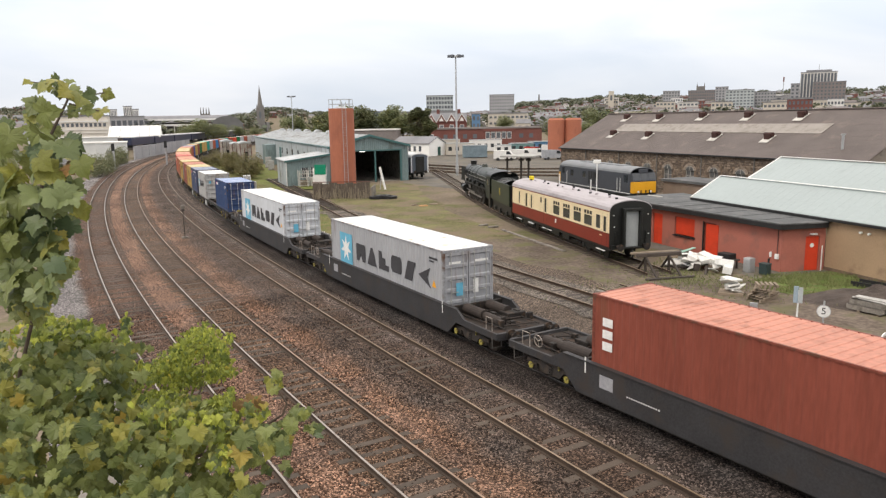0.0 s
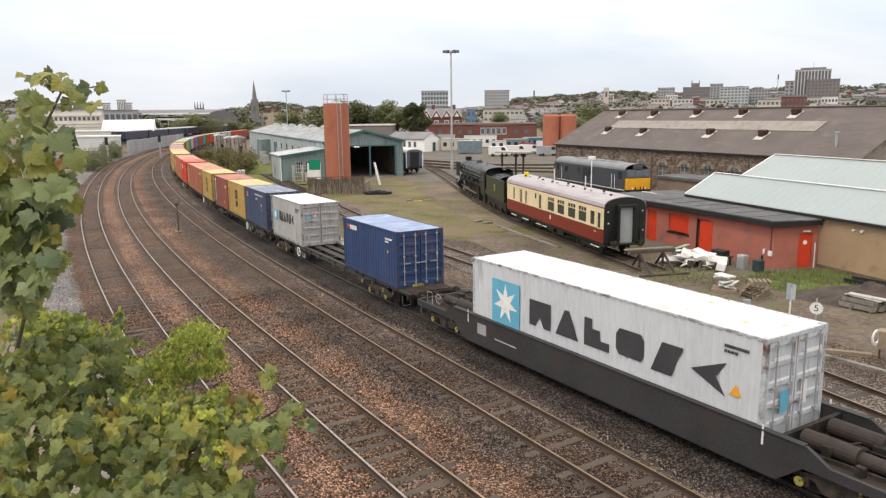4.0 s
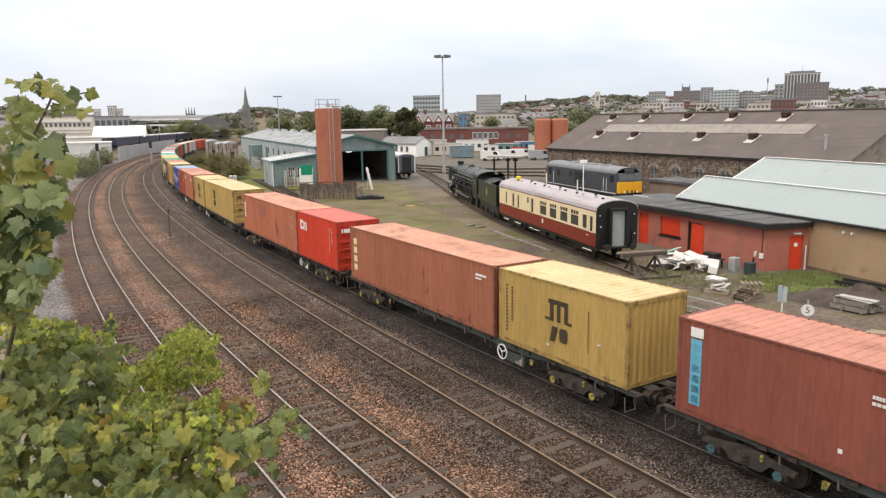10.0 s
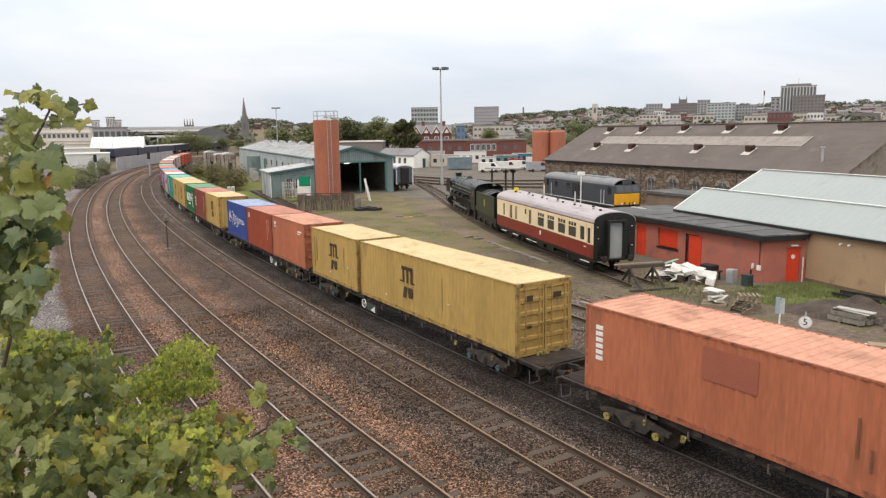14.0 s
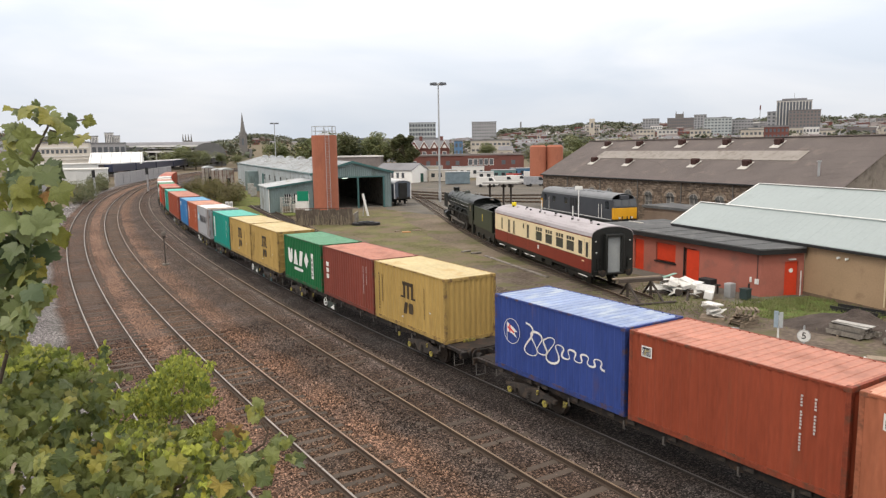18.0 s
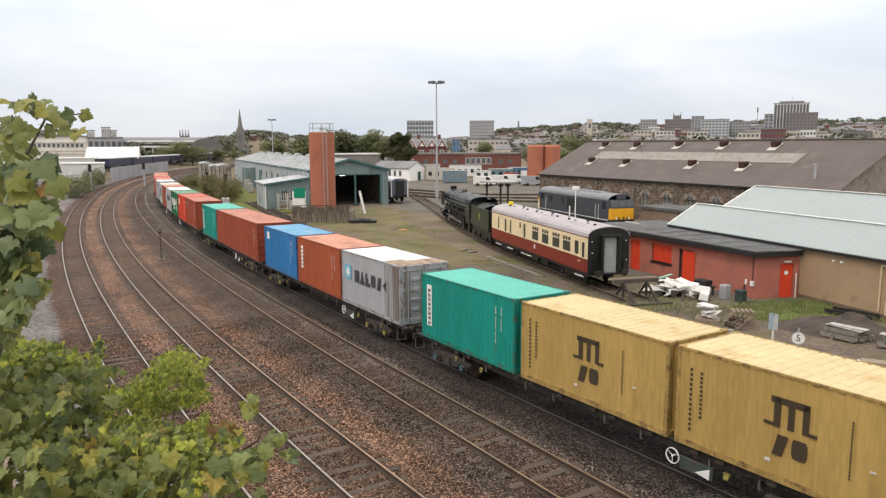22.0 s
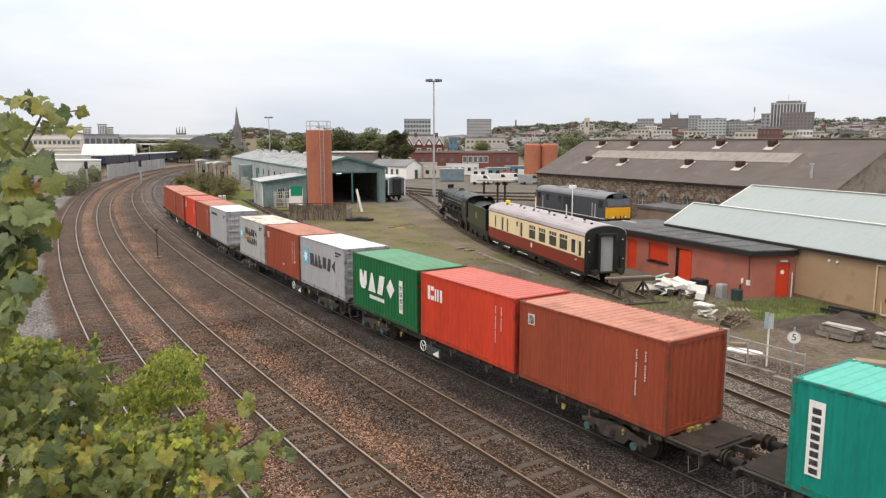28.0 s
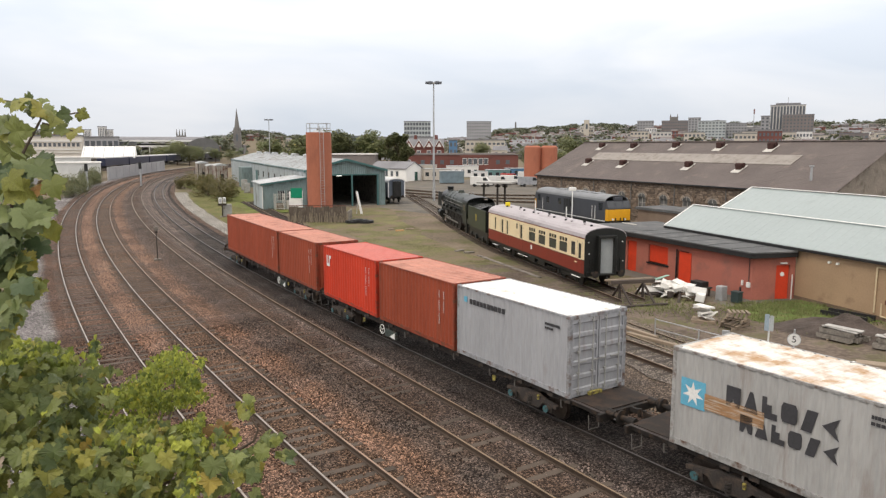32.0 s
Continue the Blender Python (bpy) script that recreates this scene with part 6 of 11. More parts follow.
    slab("stacked_crate", cg, M_WOOD, 0.2, 1.3, 0.2, 1.0, 0, 0.9, 0.02)
    slab("stacked_crate", cg, M_OLDWHITE, 1.6, 2.6, 0.2, 1.0, 0, 1.2, 0.02)
    for k in range(5):
        slab("wall_panel", b, M_CONC, -3.32, -3.18, -2.3 + k * 1.0, -1.34 + k * 1.0, 0, 1.5, 0.01)
        slab("wall_panel", b, M_CONC, 3.38, 3.52, -2.3 + k * 1.0, -1.34 + k * 1.0, 0, 1.2, 0.01)
    slab("plinth", b, M_CONC, -1.7, 1.7, -1.7, 1.7, 0, 1.25)
    t = thing("rubber_mat_pile", pose(-9.8, 84.6, YZ), "flat pile of dark tyres and matting on the grass", "tyres")
    for k in range(3):
        bm = ring_mesh(0, 0, 0.45, 0.95, -0.14, 0.14, 18)
        bm.transform(pose(-0.7 + 0.7 * k, 0.2 * (k % 2), 0.18 + 0.1 * (k % 2), 90, 0, 0))
        part("tyre", bm, M_BLACK, t)
    s = thing("fuel_cabinet", pose(-19.4, 95.5, YZ), "white cabinet with green sign panel by the store", "cabinet")
    slab("body", s, M_WHITE, -0.8, 0.8, -0.5, 0.5, 0.2, 3.0, 0.03)
    slab("sign_panel", s, mat("sign_green", (0.0, 0.22, 0.12), 0.5, 0, 0.1, 2, 20), -0.55, 0.95, -0.56, -0.51, 2.2, 3.5, 0.01)
    slab("leg", s, M_GALV, -0.7, -0.6, -0.4, -0.3, 0, 0.2)
    slab("leg", s, M_GALV, 0.6, 0.7, -0.4, -0.3, 0, 0.2)
    p = thing("loading_pipe", pose(-11.0, 96.0, YZ), "leaning white loading pipe on a stand", "pipe")
    bm = B()
    cyl(bm, (0.2, 0, 0), (-0.45, 0, 3.0), 0.16, n=10)
    part("tube", bm, M_WHITE, p)
    bm = B()
    cyl(bm, (-0.5, 0.2, 0), (-0.3, 0.1, 2.2), 0.05, n=8)
    part("stand", bm, M_GALV, p)


def brick_office():
    a, b, c = (13.35, 52.6), (18.1, 41.7), (20.8, 42.2)
    L = math.dist(a, b)
    e = thing("brick_office", along(a, b), "low painted red brick office with dark felt roof", "building")
    H = 2.55
    holes = [(0.25, 1.3, 0.0, 2.2), (2.6, 4.6, 0.95, 2.2), (5.5, 6.6, 0.0, 2.15)]
    bm = B()
    wall_with_holes(bm, 0, L, 0, H, 0, 0.25, holes)
    part("front_wall", bm, M_BRICKRED, e)
    slab("inner_wall", e, M_INSHADE, 0.05, L - 0.05, 0.9, 1.0, 0, H)
    slab("side_wall", e, M_BRICKRED, -4.0, -0.01, 0.45, 0.7, 0, H)
    slab("roof_edge", e, M_OLDWHITE, -3.9, -2.2, 2.6, 2.75, H + 0.362, H + 0.42, 0.01)
    slab("door", e, M_REDDOOR, 0.28, 1.27, 0.08, 0.13, 0, 2.18, 0.005, "orange-red door")
    slab("window_panel", e, M_REDDOOR, 2.65, 4.55, 0.08, 0.13, 1.0, 2.17, 0.005, "orange-red boarded window")
    slab("window_sill", e, M_BLACK, 2.5, 4.7, -0.08, 0.1, 0.86, 0.95)
    slab("door", e, M_REDDOOR, 5.75, 6.85, -0.06, -0.01, 0, 2.1, 0.005, "orange-red door standing open")
    slab("door_frame", e, M_BLACK, 5.4, 5.5, -0.03, 0.1, 0, 2.2)
    slab("downpipe", e, mat("dull_red_pipe", (0.13, 0.06, 0.05), 0.7, 0, 0.2, 3, 20), L - 0.28, L - 0.235, -0.06, -0.01, 0.9, H)
    slab("meter_post", e, M_BLACK, L - 0.62, L - 0.54, -0.35, -0.27, 0, 0.75)
    slab("fuse_box", e, M_WHITE, L - 0.35, L - 0.12, -0.14, -0.01, 0.75, 1.05, 0.01)
    slab("pipe_stub", e, M_WHITE, L - 0.75, L - 0.65, -0.12, -0.01, 0.8, 1.1, 0.01)
    # end wall with its door
    g = along(b, c)
    w = math.dist(b, c)
    inv = e.matrix_basis.inverted() @ g
    bm = B()
    wall_with_holes(bm, 0.03, w, 0, H, 0.0, 0.25, [(1.5, 2.4, 0.0, 2.05)])
    bm.transform(inv)
    part("end_wall", bm, M_BRICKRED, e)
    bm = B()
    box(bm, 1.53, 2.37, 0.08, 0.13, 0, 2.03, 0.005)
    bm.transform(inv)
    d = part("door", bm, M_REDDOOR, e, "orange-red door with white disc")
    bm = B()
    cyl(bm, (1.95, 0.07, 1.5), (1.95, 0.05, 1.5), 0.13, n=18)
    bm.transform(inv)
    part("disc_sign", bm, M_WHITE, d)
    bm = B()
    box(bm, 2.42, 2.47, -0.5, -0.45, 0, 1.5)
    bm.transform(inv @ pose(0, 0.3, 0, 0, 0, 0))
    part("leaning_plank", bm, M_WHITE, e)
    bm = B()
    box(bm, 1.72, 2.15, -0.1, 0.0, 2.14, 2.22)
    bm.transform(inv)
    part("lamp_bracket", bm, M_WHITE, e)
    # flat roof with a deep fascia
    m = e.matrix_basis.inverted()
    def loc(p):
        q = m @ Vector((p[0], p[1], 0))
        return (q.x, q.y)
    A, Bp, C = loc(a), loc(b), loc(c)
    back = loc((17.6, 54.3))
    bm = B()
    prism(bm, [(A[0] - 0.9, A[1] - 0.5), (Bp[0] + 0.35, Bp[1] - 0.5), (C[0] + 0.3, C[1] - 0.15), (back[0] + 5.2, back[1] + 0.1), (back[0] - 4.2, back[1] + 1.6), (A[0] - 4.4, A[1] - 0.1)], "z", H + 0.28, H + 0.36)
    part("roof", bm, M_FELT, e)
    bm = B()
    prism(bm, [(A[0] - 0.88, A[1] - 0.46), (Bp[0] + 0.32, Bp[1] - 0.46), (C[0] + 0.25, C[1] - 0.12), (back[0] + 5.1, back[1] + 0.05), (back[0] - 4.1, back[1] + 1.55), (A[0] - 4.3, A[1] - 0.05)], "z", H, H + 0.279)
    part("fascia", bm, M_BLACK, e)
    for k in range(6):
        slab("roof_batten", e, M_FELT, 1.0 + 1.9 * k, 1.06 + 1.9 * k, -0.4, 3.2, H + 0.36, H + 0.385)


def tan_workshop():
    p0, p1 = (20.85, 42.25), (30.2, 15.5)
    L = math.dist(p0, p1)
    e = thing("tan_workshop", along(p0, p1), "tan rendered workshop with pale sheet roofs", "building")
    bm = B()
    wall_with_holes(bm, 0, L, 0, 3.05, 0, 0.3, [])
    part("front_wall", bm, M_TAN, e)
    # darker brown strip along the foot of the wall
    slab("base_course", e, mat("brown_base_render", (0.15, 0.105, 0.075), 0.9, 0, 0.3, 1, 12), 0, L, -0.04, 0.0, 0, 0.22)
    for x in (2.4, 2.95):
        bm = B()
        cyl(bm, (x, 0, 2.55), (x, -0.14, 2.55), 0.07, n=10)
        part("vent_cap", bm, M_WHITE, e)
    pts = [(5.4, 0.35), (5.4, 2.75), (6.9, 2.75)]
    bm = B()
    for (xa, za), (xb, zb) in zip(pts, pts[1:]):
        cyl(bm, (xa, -0.07, za), (xb, -0.07, zb), 0.045, n=8)
    part("conduit", bm, mat("cream_pipe", (0.6, 0.5, 0.33), 0.6, 0, 0.1, 2, 20), e)
    bm = B()
    for (xa, za), (xb, zb) in zip([(5.8, 0.9), (5.8, 0.22), (7.6, 0.22)], [(5.8, 0.22), (7.6, 0.22), (9.0, 0.22)]):
        cyl(bm, (xa, -0.06, za), (xb, -0.06, zb), 0.04, n=8)
    part("conduit", bm, mat("cream_pipe", (0.6, 0.5, 0.33)), e)
    for z in (0.9, 1.7, 2.05):
        slab("switch_box", e, M_RUST, 6.0, 6.25, -0.1, -0.005, z, z + 0.22, 0.01)
    # eaves reach back over the office; two pale roofs stepped one behind the other
    X0 = -12.4
    for x0, y0, z0, y1, z1, over in ((X0, -0.15, 3.1, 2.35, 4.55, 0), (X0 + 2.6, 2.45, 4.45, 5.4, 5.95, 1)):
        bm = B()
        ribbed_slope(bm, x0, x0 + L + 12, 62, (y0, z0), (y1, z1), 0.007, 0.86)
        part("roof_slope", bm, M_PALEROOF, e)
        bm = B()
        prism(bm, [(y1, z1 - 0.02), (y1 + 3.0, z1 - 1.6), (y1 + 3.0, z1 - 1.7), (y0, z0 - 0.1), (y0, z0 - 0.02), (y1, z1 - 0.1)], "x", x0 + 0.02, x0 + L + 12)
        part("rear_slope", bm, M_PALEROOF, e)
        bm = B()
        prism(bm, [(y0 - 0.05, z0 - 0.12), (y1, z1 - 0.07), (y1, z1 + 0.07), (y0 - 0.05, z0 + 0.05)], "x", x0 - 0.1, x0 - 0.005)
        part("verge_trim", bm, M_WHITE, e)
        slab("eaves_gutter", e, M_BLACK, x0, x0 + L + 12, y0 - 0.14, y0 - 0.01, z0 - 0.16, z0 - 0.02)
        slab("ridge_cap", e, M_WHITE, x0, x0 + L + 12, y1 - 0.1, y1 + 0.1, z1 + 0.04, z1 + 0.07)
        bm = B()
        prism(bm, [(y0 + 0.05, 0), (y0 + 0.05, z0 - 0.1), (y1, z1 - 0.12), (y1 + 2.9, z1 - 1.7), (y1 + 2.9, 0)], "x", x0 + 0.15, x0 + 0.35)
        part("gable_wall", bm, M_TAN, e)


def stone_shed():
    e0, e1 = (13.7, 106.0), (34.3, 63.9)
    L = math.dist(e0, e1)
    e = thing("stone_goods_shed", along(e0, e1), "long dark rubble stone shed with slate roof and vents", "shed")
    H, R, D = 4.85, 9.4, 17.2
    wins = [8.0, 11.6, 15.2, 18.8, 22.4, 26.0, 29.6, 33.3, 37.0, 40.6, 44.2]
    HW, S0, SP = 0.68, 1.6, 2.95
    holes = [(w - HW, w + HW, S0, SP) for w in wins]
    bm = B()
    wall_with_holes(bm, 0, L, 0, H, 0.0, 0.5, holes)
    part("front_wall", bm, M_STONE, e)
    slab("inner_wall", e, M_INSHADE, 0.5, L - 0.5, 1.5, 1.6, 0, H)
    for w in wins:
        bm = B()
        n = 10
        pts = [(w - HW, SP)] + [(w - HW * math.cos(math.pi * i / n), SP + 0.5 * math.sin(math.pi * i / n)) for i in range(1, n)] + [(w + HW, SP)]
        prism(bm, pts, "y", -0.012, 0.1)
        part("arch_light", bm, M_DUSTGLASS, e)
        bm = B()
        ring = [(w - q * math.cos(math.pi * i / n), SP + q * 0.74 * math.sin(math.pi * i / n)) for q in (HW,) for i in range(n + 1)] + [(w - q * math.cos(math.pi * i / n), SP + q * 0.74 * math.sin(math.pi * i / n)) for q in (HW - 0.09,) for i in range(n, -1, -1)]
        prism(bm, ring, "y", -0.035, -0.014)
        part("arch_frame", bm, M_SASH, e)
        slab("glazing_bar", e, M_SASH, w - 0.03, w + 0.03, -0.035, -0.014, SP, SP + 0.44)
        g = slab("window", e, M_DUSTGLASS, w - HW, w + HW, 0.14, 0.18, S0, SP)
        for x in (-HW, -0.03, HW - 0.07):
            slab("glazing_bar", g, M_SASH, w + x, w + x + 0.07, 0.08, 0.135, S0, SP + 0.2)
        for z in (S0, 2.28, SP - 0.03):
            slab("glazing_bar", g, M_SASH, w - HW, w + HW, 0.085, 0.13, z, z + 0.06)
        slab("window_sill", g, M_STONEPC, w - HW - 0.1, w + HW + 0.1, -0.1, 0.08, S0 - 0.16, S0)
        for i in range(9):
            a0, a1 = math.pi * i / 9, math.pi * (i + 0.88) / 9
            bm = B()
            prism(bm, [(w - r * math.cos(a), SP + r * 0.78 * math.sin(a)) for r, a in ((HW + 0.01, a0), (HW + 0.3, a0), (HW + 0.3, a1), (HW + 0.01, a1))], "y", -0.07, 0.02)
            part("arch_stone", bm, M_STONEPC, e)
    for x0, x1 in ((0, 0.5), (L - 0.5, L)):
        bm = B()
        prism(bm, [(0.5, 0), (D - 0.5, 0), (D - 0.5, H), (D / 2, R - 0.25), (0.5, H)], "x", x0, x1)
        part("gable_wall", bm, M_STONE if x0 == 0 else mat("grey_gable_render", (0.23, 0.2, 0.17), 0.9, 0, 0.25, 0.6, 10, 0.01, other=(0.14, 0.12, 0.1), amount=0.3), e)
    slab("rear_wall", e, M_STONE, 0, L, D - 0.5, D, 0, H)
    # slate slopes laid in courses
    up = Vector((0, D / 2, R - H)).normalized()
    S = math.hypot(D / 2, R - H)
    for side in (0, 1):
        bm = B()
        ya = -0.3 if side == 0 else D + 0.3
        coursed_slope(bm, -0.3, L + 0.3, 44, (ya, H - 0.12), (D / 2, R), 0.012)
        part("roof_slope", bm, M_SLATE, e)
    slab("ridge_tile", e, M_SLATE, -0.3, L + 0.3, D / 2 - 0.2, D / 2 + 0.2, R - 0.02, R + 0.12, 0.03)
    slab("eaves_gutter", e, M_BLACK, -0.2, L + 0.2, -0.38, -0.24, H - 0.2, H - 0.06)
    for k in range(12):
        bm = B()
        a, b = 6.8 + k * 2.7, 6.8 + k * 2.7 + 2.68
        pts = [(a, 4.6), (b, 4.6), (b, 6.6), (a, 6.6)]
        q = []
        for dz in (0.05, 0.09):
            q.append([bm.verts.new((x, up.y * s, H + up.z * s + dz)) for x, s in pts])
        bm.faces.new(q[1])
        for i in range(4):
            bm.faces.new((q[0][i], q[0][(i + 1) % 4], q[1][(i + 1) % 4], q[1][i]))
        part("roof_light", bm, M_BAND, e, "pale translucent roof light")
    for x, s in ((5.5, 7.9), (12.3, 7.8), (19.9, 8.0), (27.1, 7.9), (34.3, 7.8), (7.7, 3.4), (15.1, 3.2), (26.4, 3.3), (33.8, 3.2)):
        y, z = up.y * s, H + up.z * s
        v = slab("roof_vent", e, M_VENT, x - 0.36, x + 0.36, y - 0.05, y + 0.7, z + 0.1, z + 0.75, 0.05, "rusted roof vent on white flashing")
        bm = B()
        cyl(bm, (x - 0.5, y + 0.32, z + 0.6), (x + 0.5, y + 0.32, z + 0.6), 0.23, n=14)
        part("cowl", bm, M_VENT, v)
        bm = B()
        q = [bm.verts.new((x + dx, up.y * (s + ds), H + up.z * (s + ds) + 0.075)) for dx, ds in ((-0.55, -0.6), (0.55, -0.6), (0.55, 0.95), (-0.55, 0.95))]
        q2 = [bm.verts.new(vv.co + Vector((0, 0, 0.04))) for vv in q]
        bm.faces.new(q2)
        for i in range(4):
            bm.faces.new((q[i], q[(i + 1) % 4], q2[(i + 1) % 4], q2[i]))
        part("flashing", bm, M_OLDWHITE, v)
    s = 1.9
    bm = B()
    cyl(bm, (43.4, up.y * s, H + up.z * s), (43.4, up.y * s, H + up.z * s + 1.3), 0.12, n=10)
    cyl(bm, (43.4, up.y * s, H + up.z * s + 1.3), (43.4, up.y * s, H + up.z * s + 1.42), 0.22, n=10)
    part("flue", bm, M_GALV, e)
    for x in (6.2, 13.4, 20.6, 27.8, 35.1, 42.4):
        bm = B()
        cyl(bm, (x, -0.12, 0.1), (x, -0.12, H - 0.15), 0.055, n=8)
        part("downpipe", bm, mat("downpipe_grey", (0.13, 0.125, 0.12), 0.7), e)
    # face stones, laid in rough courses and too small to pick apart
    rng = random.Random(5)
    vs, fs = [], []
    z = 0.0
    while z < H - 0.2:
        h = rng.uniform(0.09, 0.3)
        x = rng.uniform(0, 0.3)
        while x < L - 0.1:
            w = rng.uniform(0.12, 0.6)
            hh = h * rng.uniform(0.6, 1.0)
            xa, xb = x, min(x + w, L)
            if not any(xb > q - HW - 0.3 and xa < q + HW + 0.3 and z + hh > S0 - 0.16 and z < SP + 0.6 for q in wins):
                d = -rng.uniform(0.015, 0.07)
                k = len(vs)
                j = lambda: rng.uniform(-0.025, 0.025)
                vs += [(xa, 0.01, z), (xb, 0.01, z), (xb, 0.01, z + hh), (xa, 0.01, z + hh)]
                vs += [(xa + 0.03 + j(), d, z + 0.025 + j()), (xb - 0.03 + j(), d + j(), z + 0.025 + j()), (xb - 0.03 + j(), d, z + hh - 0.025 + j()), (xa + 0.03 + j(), d + j(), z + hh - 0.025 + j())]
                fs += [(k + 4, k + 5, k + 6, k + 7), (k, k + 1, k + 5, k + 4), (k + 1, k + 2, k + 6, k + 5), (k + 2, k + 3, k + 7, k + 6), (k + 3, k, k + 4, k + 7)]
            x += w + rng.uniform(0.01, 0.05)
        z += h + 0.015
    me = bpy.data.meshes.new("stone_facing")
    me.from_pydata(vs, [], fs)
    me.materials.append(M_STONEFACE)
    ob = new("stone_facing", me)
    ob.parent = e
    tagged(ob, kind="stuff")


def light_mast(x, y, h, label):
    e = thing("lighting_mast", pose(x, y, YZ), label, "light mast", "lighting masts")
    bm = B()
    cyl(bm, (0, 0, 0), (0, 0, h), 0.2, 0.10, n=12)
    part("pole", bm, M_GALV, e)
    slab("door_box", e, M_GALV, -0.25, 0.25, -0.32, -0.1, 0.5, 1.6, 0.02)
    bm = B()
    cyl(bm, (0, 0, h - 0.1), (0, 0, h + 0.12), 0.7, n=20)
    part("head_ring", bm, M_GALV, e)
    for k in range(6):
        a = 2 * math.pi * k / 6
        slabm = B()
        box(slabm, -0.32, 0.32, -0.24, 0.24, -0.2, 0.2, 0.04)
        slabm.transform(pose(1.0 * math.cos(a), 0.6 * math.sin(a), h + 0.05, 0, 0, math.degrees(a)))
        part("floodlight", slabm, mat("floodlight_dark_grey", (0.12, 0.13, 0.15), 0.5), e)


diesel_shed()
sand_silo()
brick_office()
tan_workshop()
stone_shed()
light_mast(-1.5, 119.0, 18.9, "tall grey steel lighting mast with floodlight ring")
light_mast(-54.0, 228.0, 16.8, "far grey steel lighting mast with floodlight ring")


# sidings and surfaces
def spline(pts):
    P = [Vector((*p, 0)) for p in pts]
    S = [0.0]
    for a, b in zip(P, P[1:]):
        S.append(S[-1] + (b - a).length)
    def at(u):
        u = min(max(u, 0), S[-1])
        def pos(s):
            s = min(max(s, 0), S[-1])
            return Vector((float(np.interp(s, S, [p.x for p in P])), float(np.interp(s, S, [p.y for p in P])), 0))
        c = (pos(u - 4) + pos(u - 2) + pos(u) * 2 + pos(u + 2) + pos(u + 4)) / 6
        d = pos(u + 3) - pos(u - 3)
        return c.x, c.y, math.atan2(d.x, d.y)
    return at, S[-1]


def off_line(pairs):
    return [rail_at(u, o)[:2] for u, o in pairs]


sid, sl = spline(off_line([(-30, 4.6), (-10, 5.0), (0, 5.9), (6, 7.1), (12, 7.9), (20, 8.2), (30, 8.4), (42, 8.8), (56, 10.0), (80, 12), (110, 13)]))
track("siding_track", sid, 0, sl, 22, 90, M_HEAD_RUST, "rusty yard siding rails on dark sleepers and stones", drop=-0.1, wood=mat("tarred_sleeper", (0.05, 0.04, 0.034), 0.85, 0, 0.4, 3.0, 40, 0.01, piece=0.5))
sid2, sl2 = spline(off_line([(8, 9.3), (14, 10.4), (18, 11.0), (22, 11.6)]))
track("siding_track", sid2, 0, sl2, 0, 30, M_HEAD_RUST, "short rusty siding rails sunk in weeds and earth", drop=-0.23, wood=mat("tarred_sleeper", (0.05, 0.04, 0.034)))
sid3, sl3 = spline([(11.3, 40.2), (9.95, 45.0), (7.4, 54.0), (4.9, 63.2), (2.9, 74.0), (1.0, 86.0), (-2.5, 110.0), (-6.5, 135.0)])
track("siding_track", sid3, 0, sl3, 0, 60, M_HEAD_RUST, "siding rails under the parked coach and engine", drop=-0.12)
sid4, sl4 = spline([(19.6, 66.0), (17.8, 72.4), (12.6, 88.4), (6.0, 112.0)])
track("siding_track", sid4, 0, sl4, 0, 30, M_HEAD_RUST, "siding rails under the parked diesel engine", drop=-0.12)
for k, (xa, ya, xb, yb) in enumerate(((4, 118, 26, 128), (5, 124, 30, 136), (6, 131, 34, 146))):
    ss, ssl = spline([(xa - 40, ya + 45), (xa, ya), (xb, yb - 18), (xb + 14, yb - 52)])
    track("siding_track", ss, 0, ssl, 0, 0, M_HEAD_RUST, "far yard siding rails on worn ground", drop=-0.12)


def patch(name, pts, material, z, label, cat, n=3, amp=0.6, seed=1):
    """An uneven patch of ground lying on the earth."""
    rng = random.Random(seed)
    P = []
    for a, b in zip(pts, pts[1:] + pts[:1]):
        for k in range(n):
            t = k / n
            w = math.dist(a, b)
            j = rng.uniform(-1, 1) * min(amp * 0.5, 0.3 * w / n)
            P.append((a[0] + (b[0] - a[0]) * t - (b[1] - a[1]) / w * j, a[1] + (b[1] - a[1]) * t + (b[0] - a[0]) / w * j))
    bm = B()
    bm.faces.new([bm.verts.new((x, y, z)) for x, y in P])
    bmesh.ops.triangulate(bm, faces=bm.faces[:])
    bmesh.ops.recalc_face_normals(bm, faces=bm.faces[:])
    if bm.faces[0].normal.z < 0:
        bmesh.ops.reverse_faces(bm, faces=bm.faces[:])
    return tagged(part(name, bm, material, None), label, cat, kind="structure")


def along_line(o0, o1, u0=-30, u1=48):
    return [rail_at(u, o0(u))[:2] for u in range(u0, u1 + 1, 6)] + [rail_at(u, o1(u))[:2] for u in range(u1, u0 - 1, -6)]


patch("yard_earth", along_line(lambda u: 3.6, lambda u: 20.5 - 0.11 * u), mat("dark_yard_earth", (0.132, 0.106, 0.086), 0.95, 0, 0.45, 0.3, 5, 0.03, other=(0.12, 0.115, 0.06), amount=0.35, spec=0.08), -0.308, "dark trodden earth with patches of grass", "earth", 2, 0.8, 18)
patch("siding_gravel", along_line(lambda u: 3.3, lambda u: 10.9 + 0.03 * u), ballast_mat("brown_gravel", first=(0.115, 0.088, 0.068)), -0.298, "brown gravel and earth around the sidings", "gravel", 2, 1.0, 8)


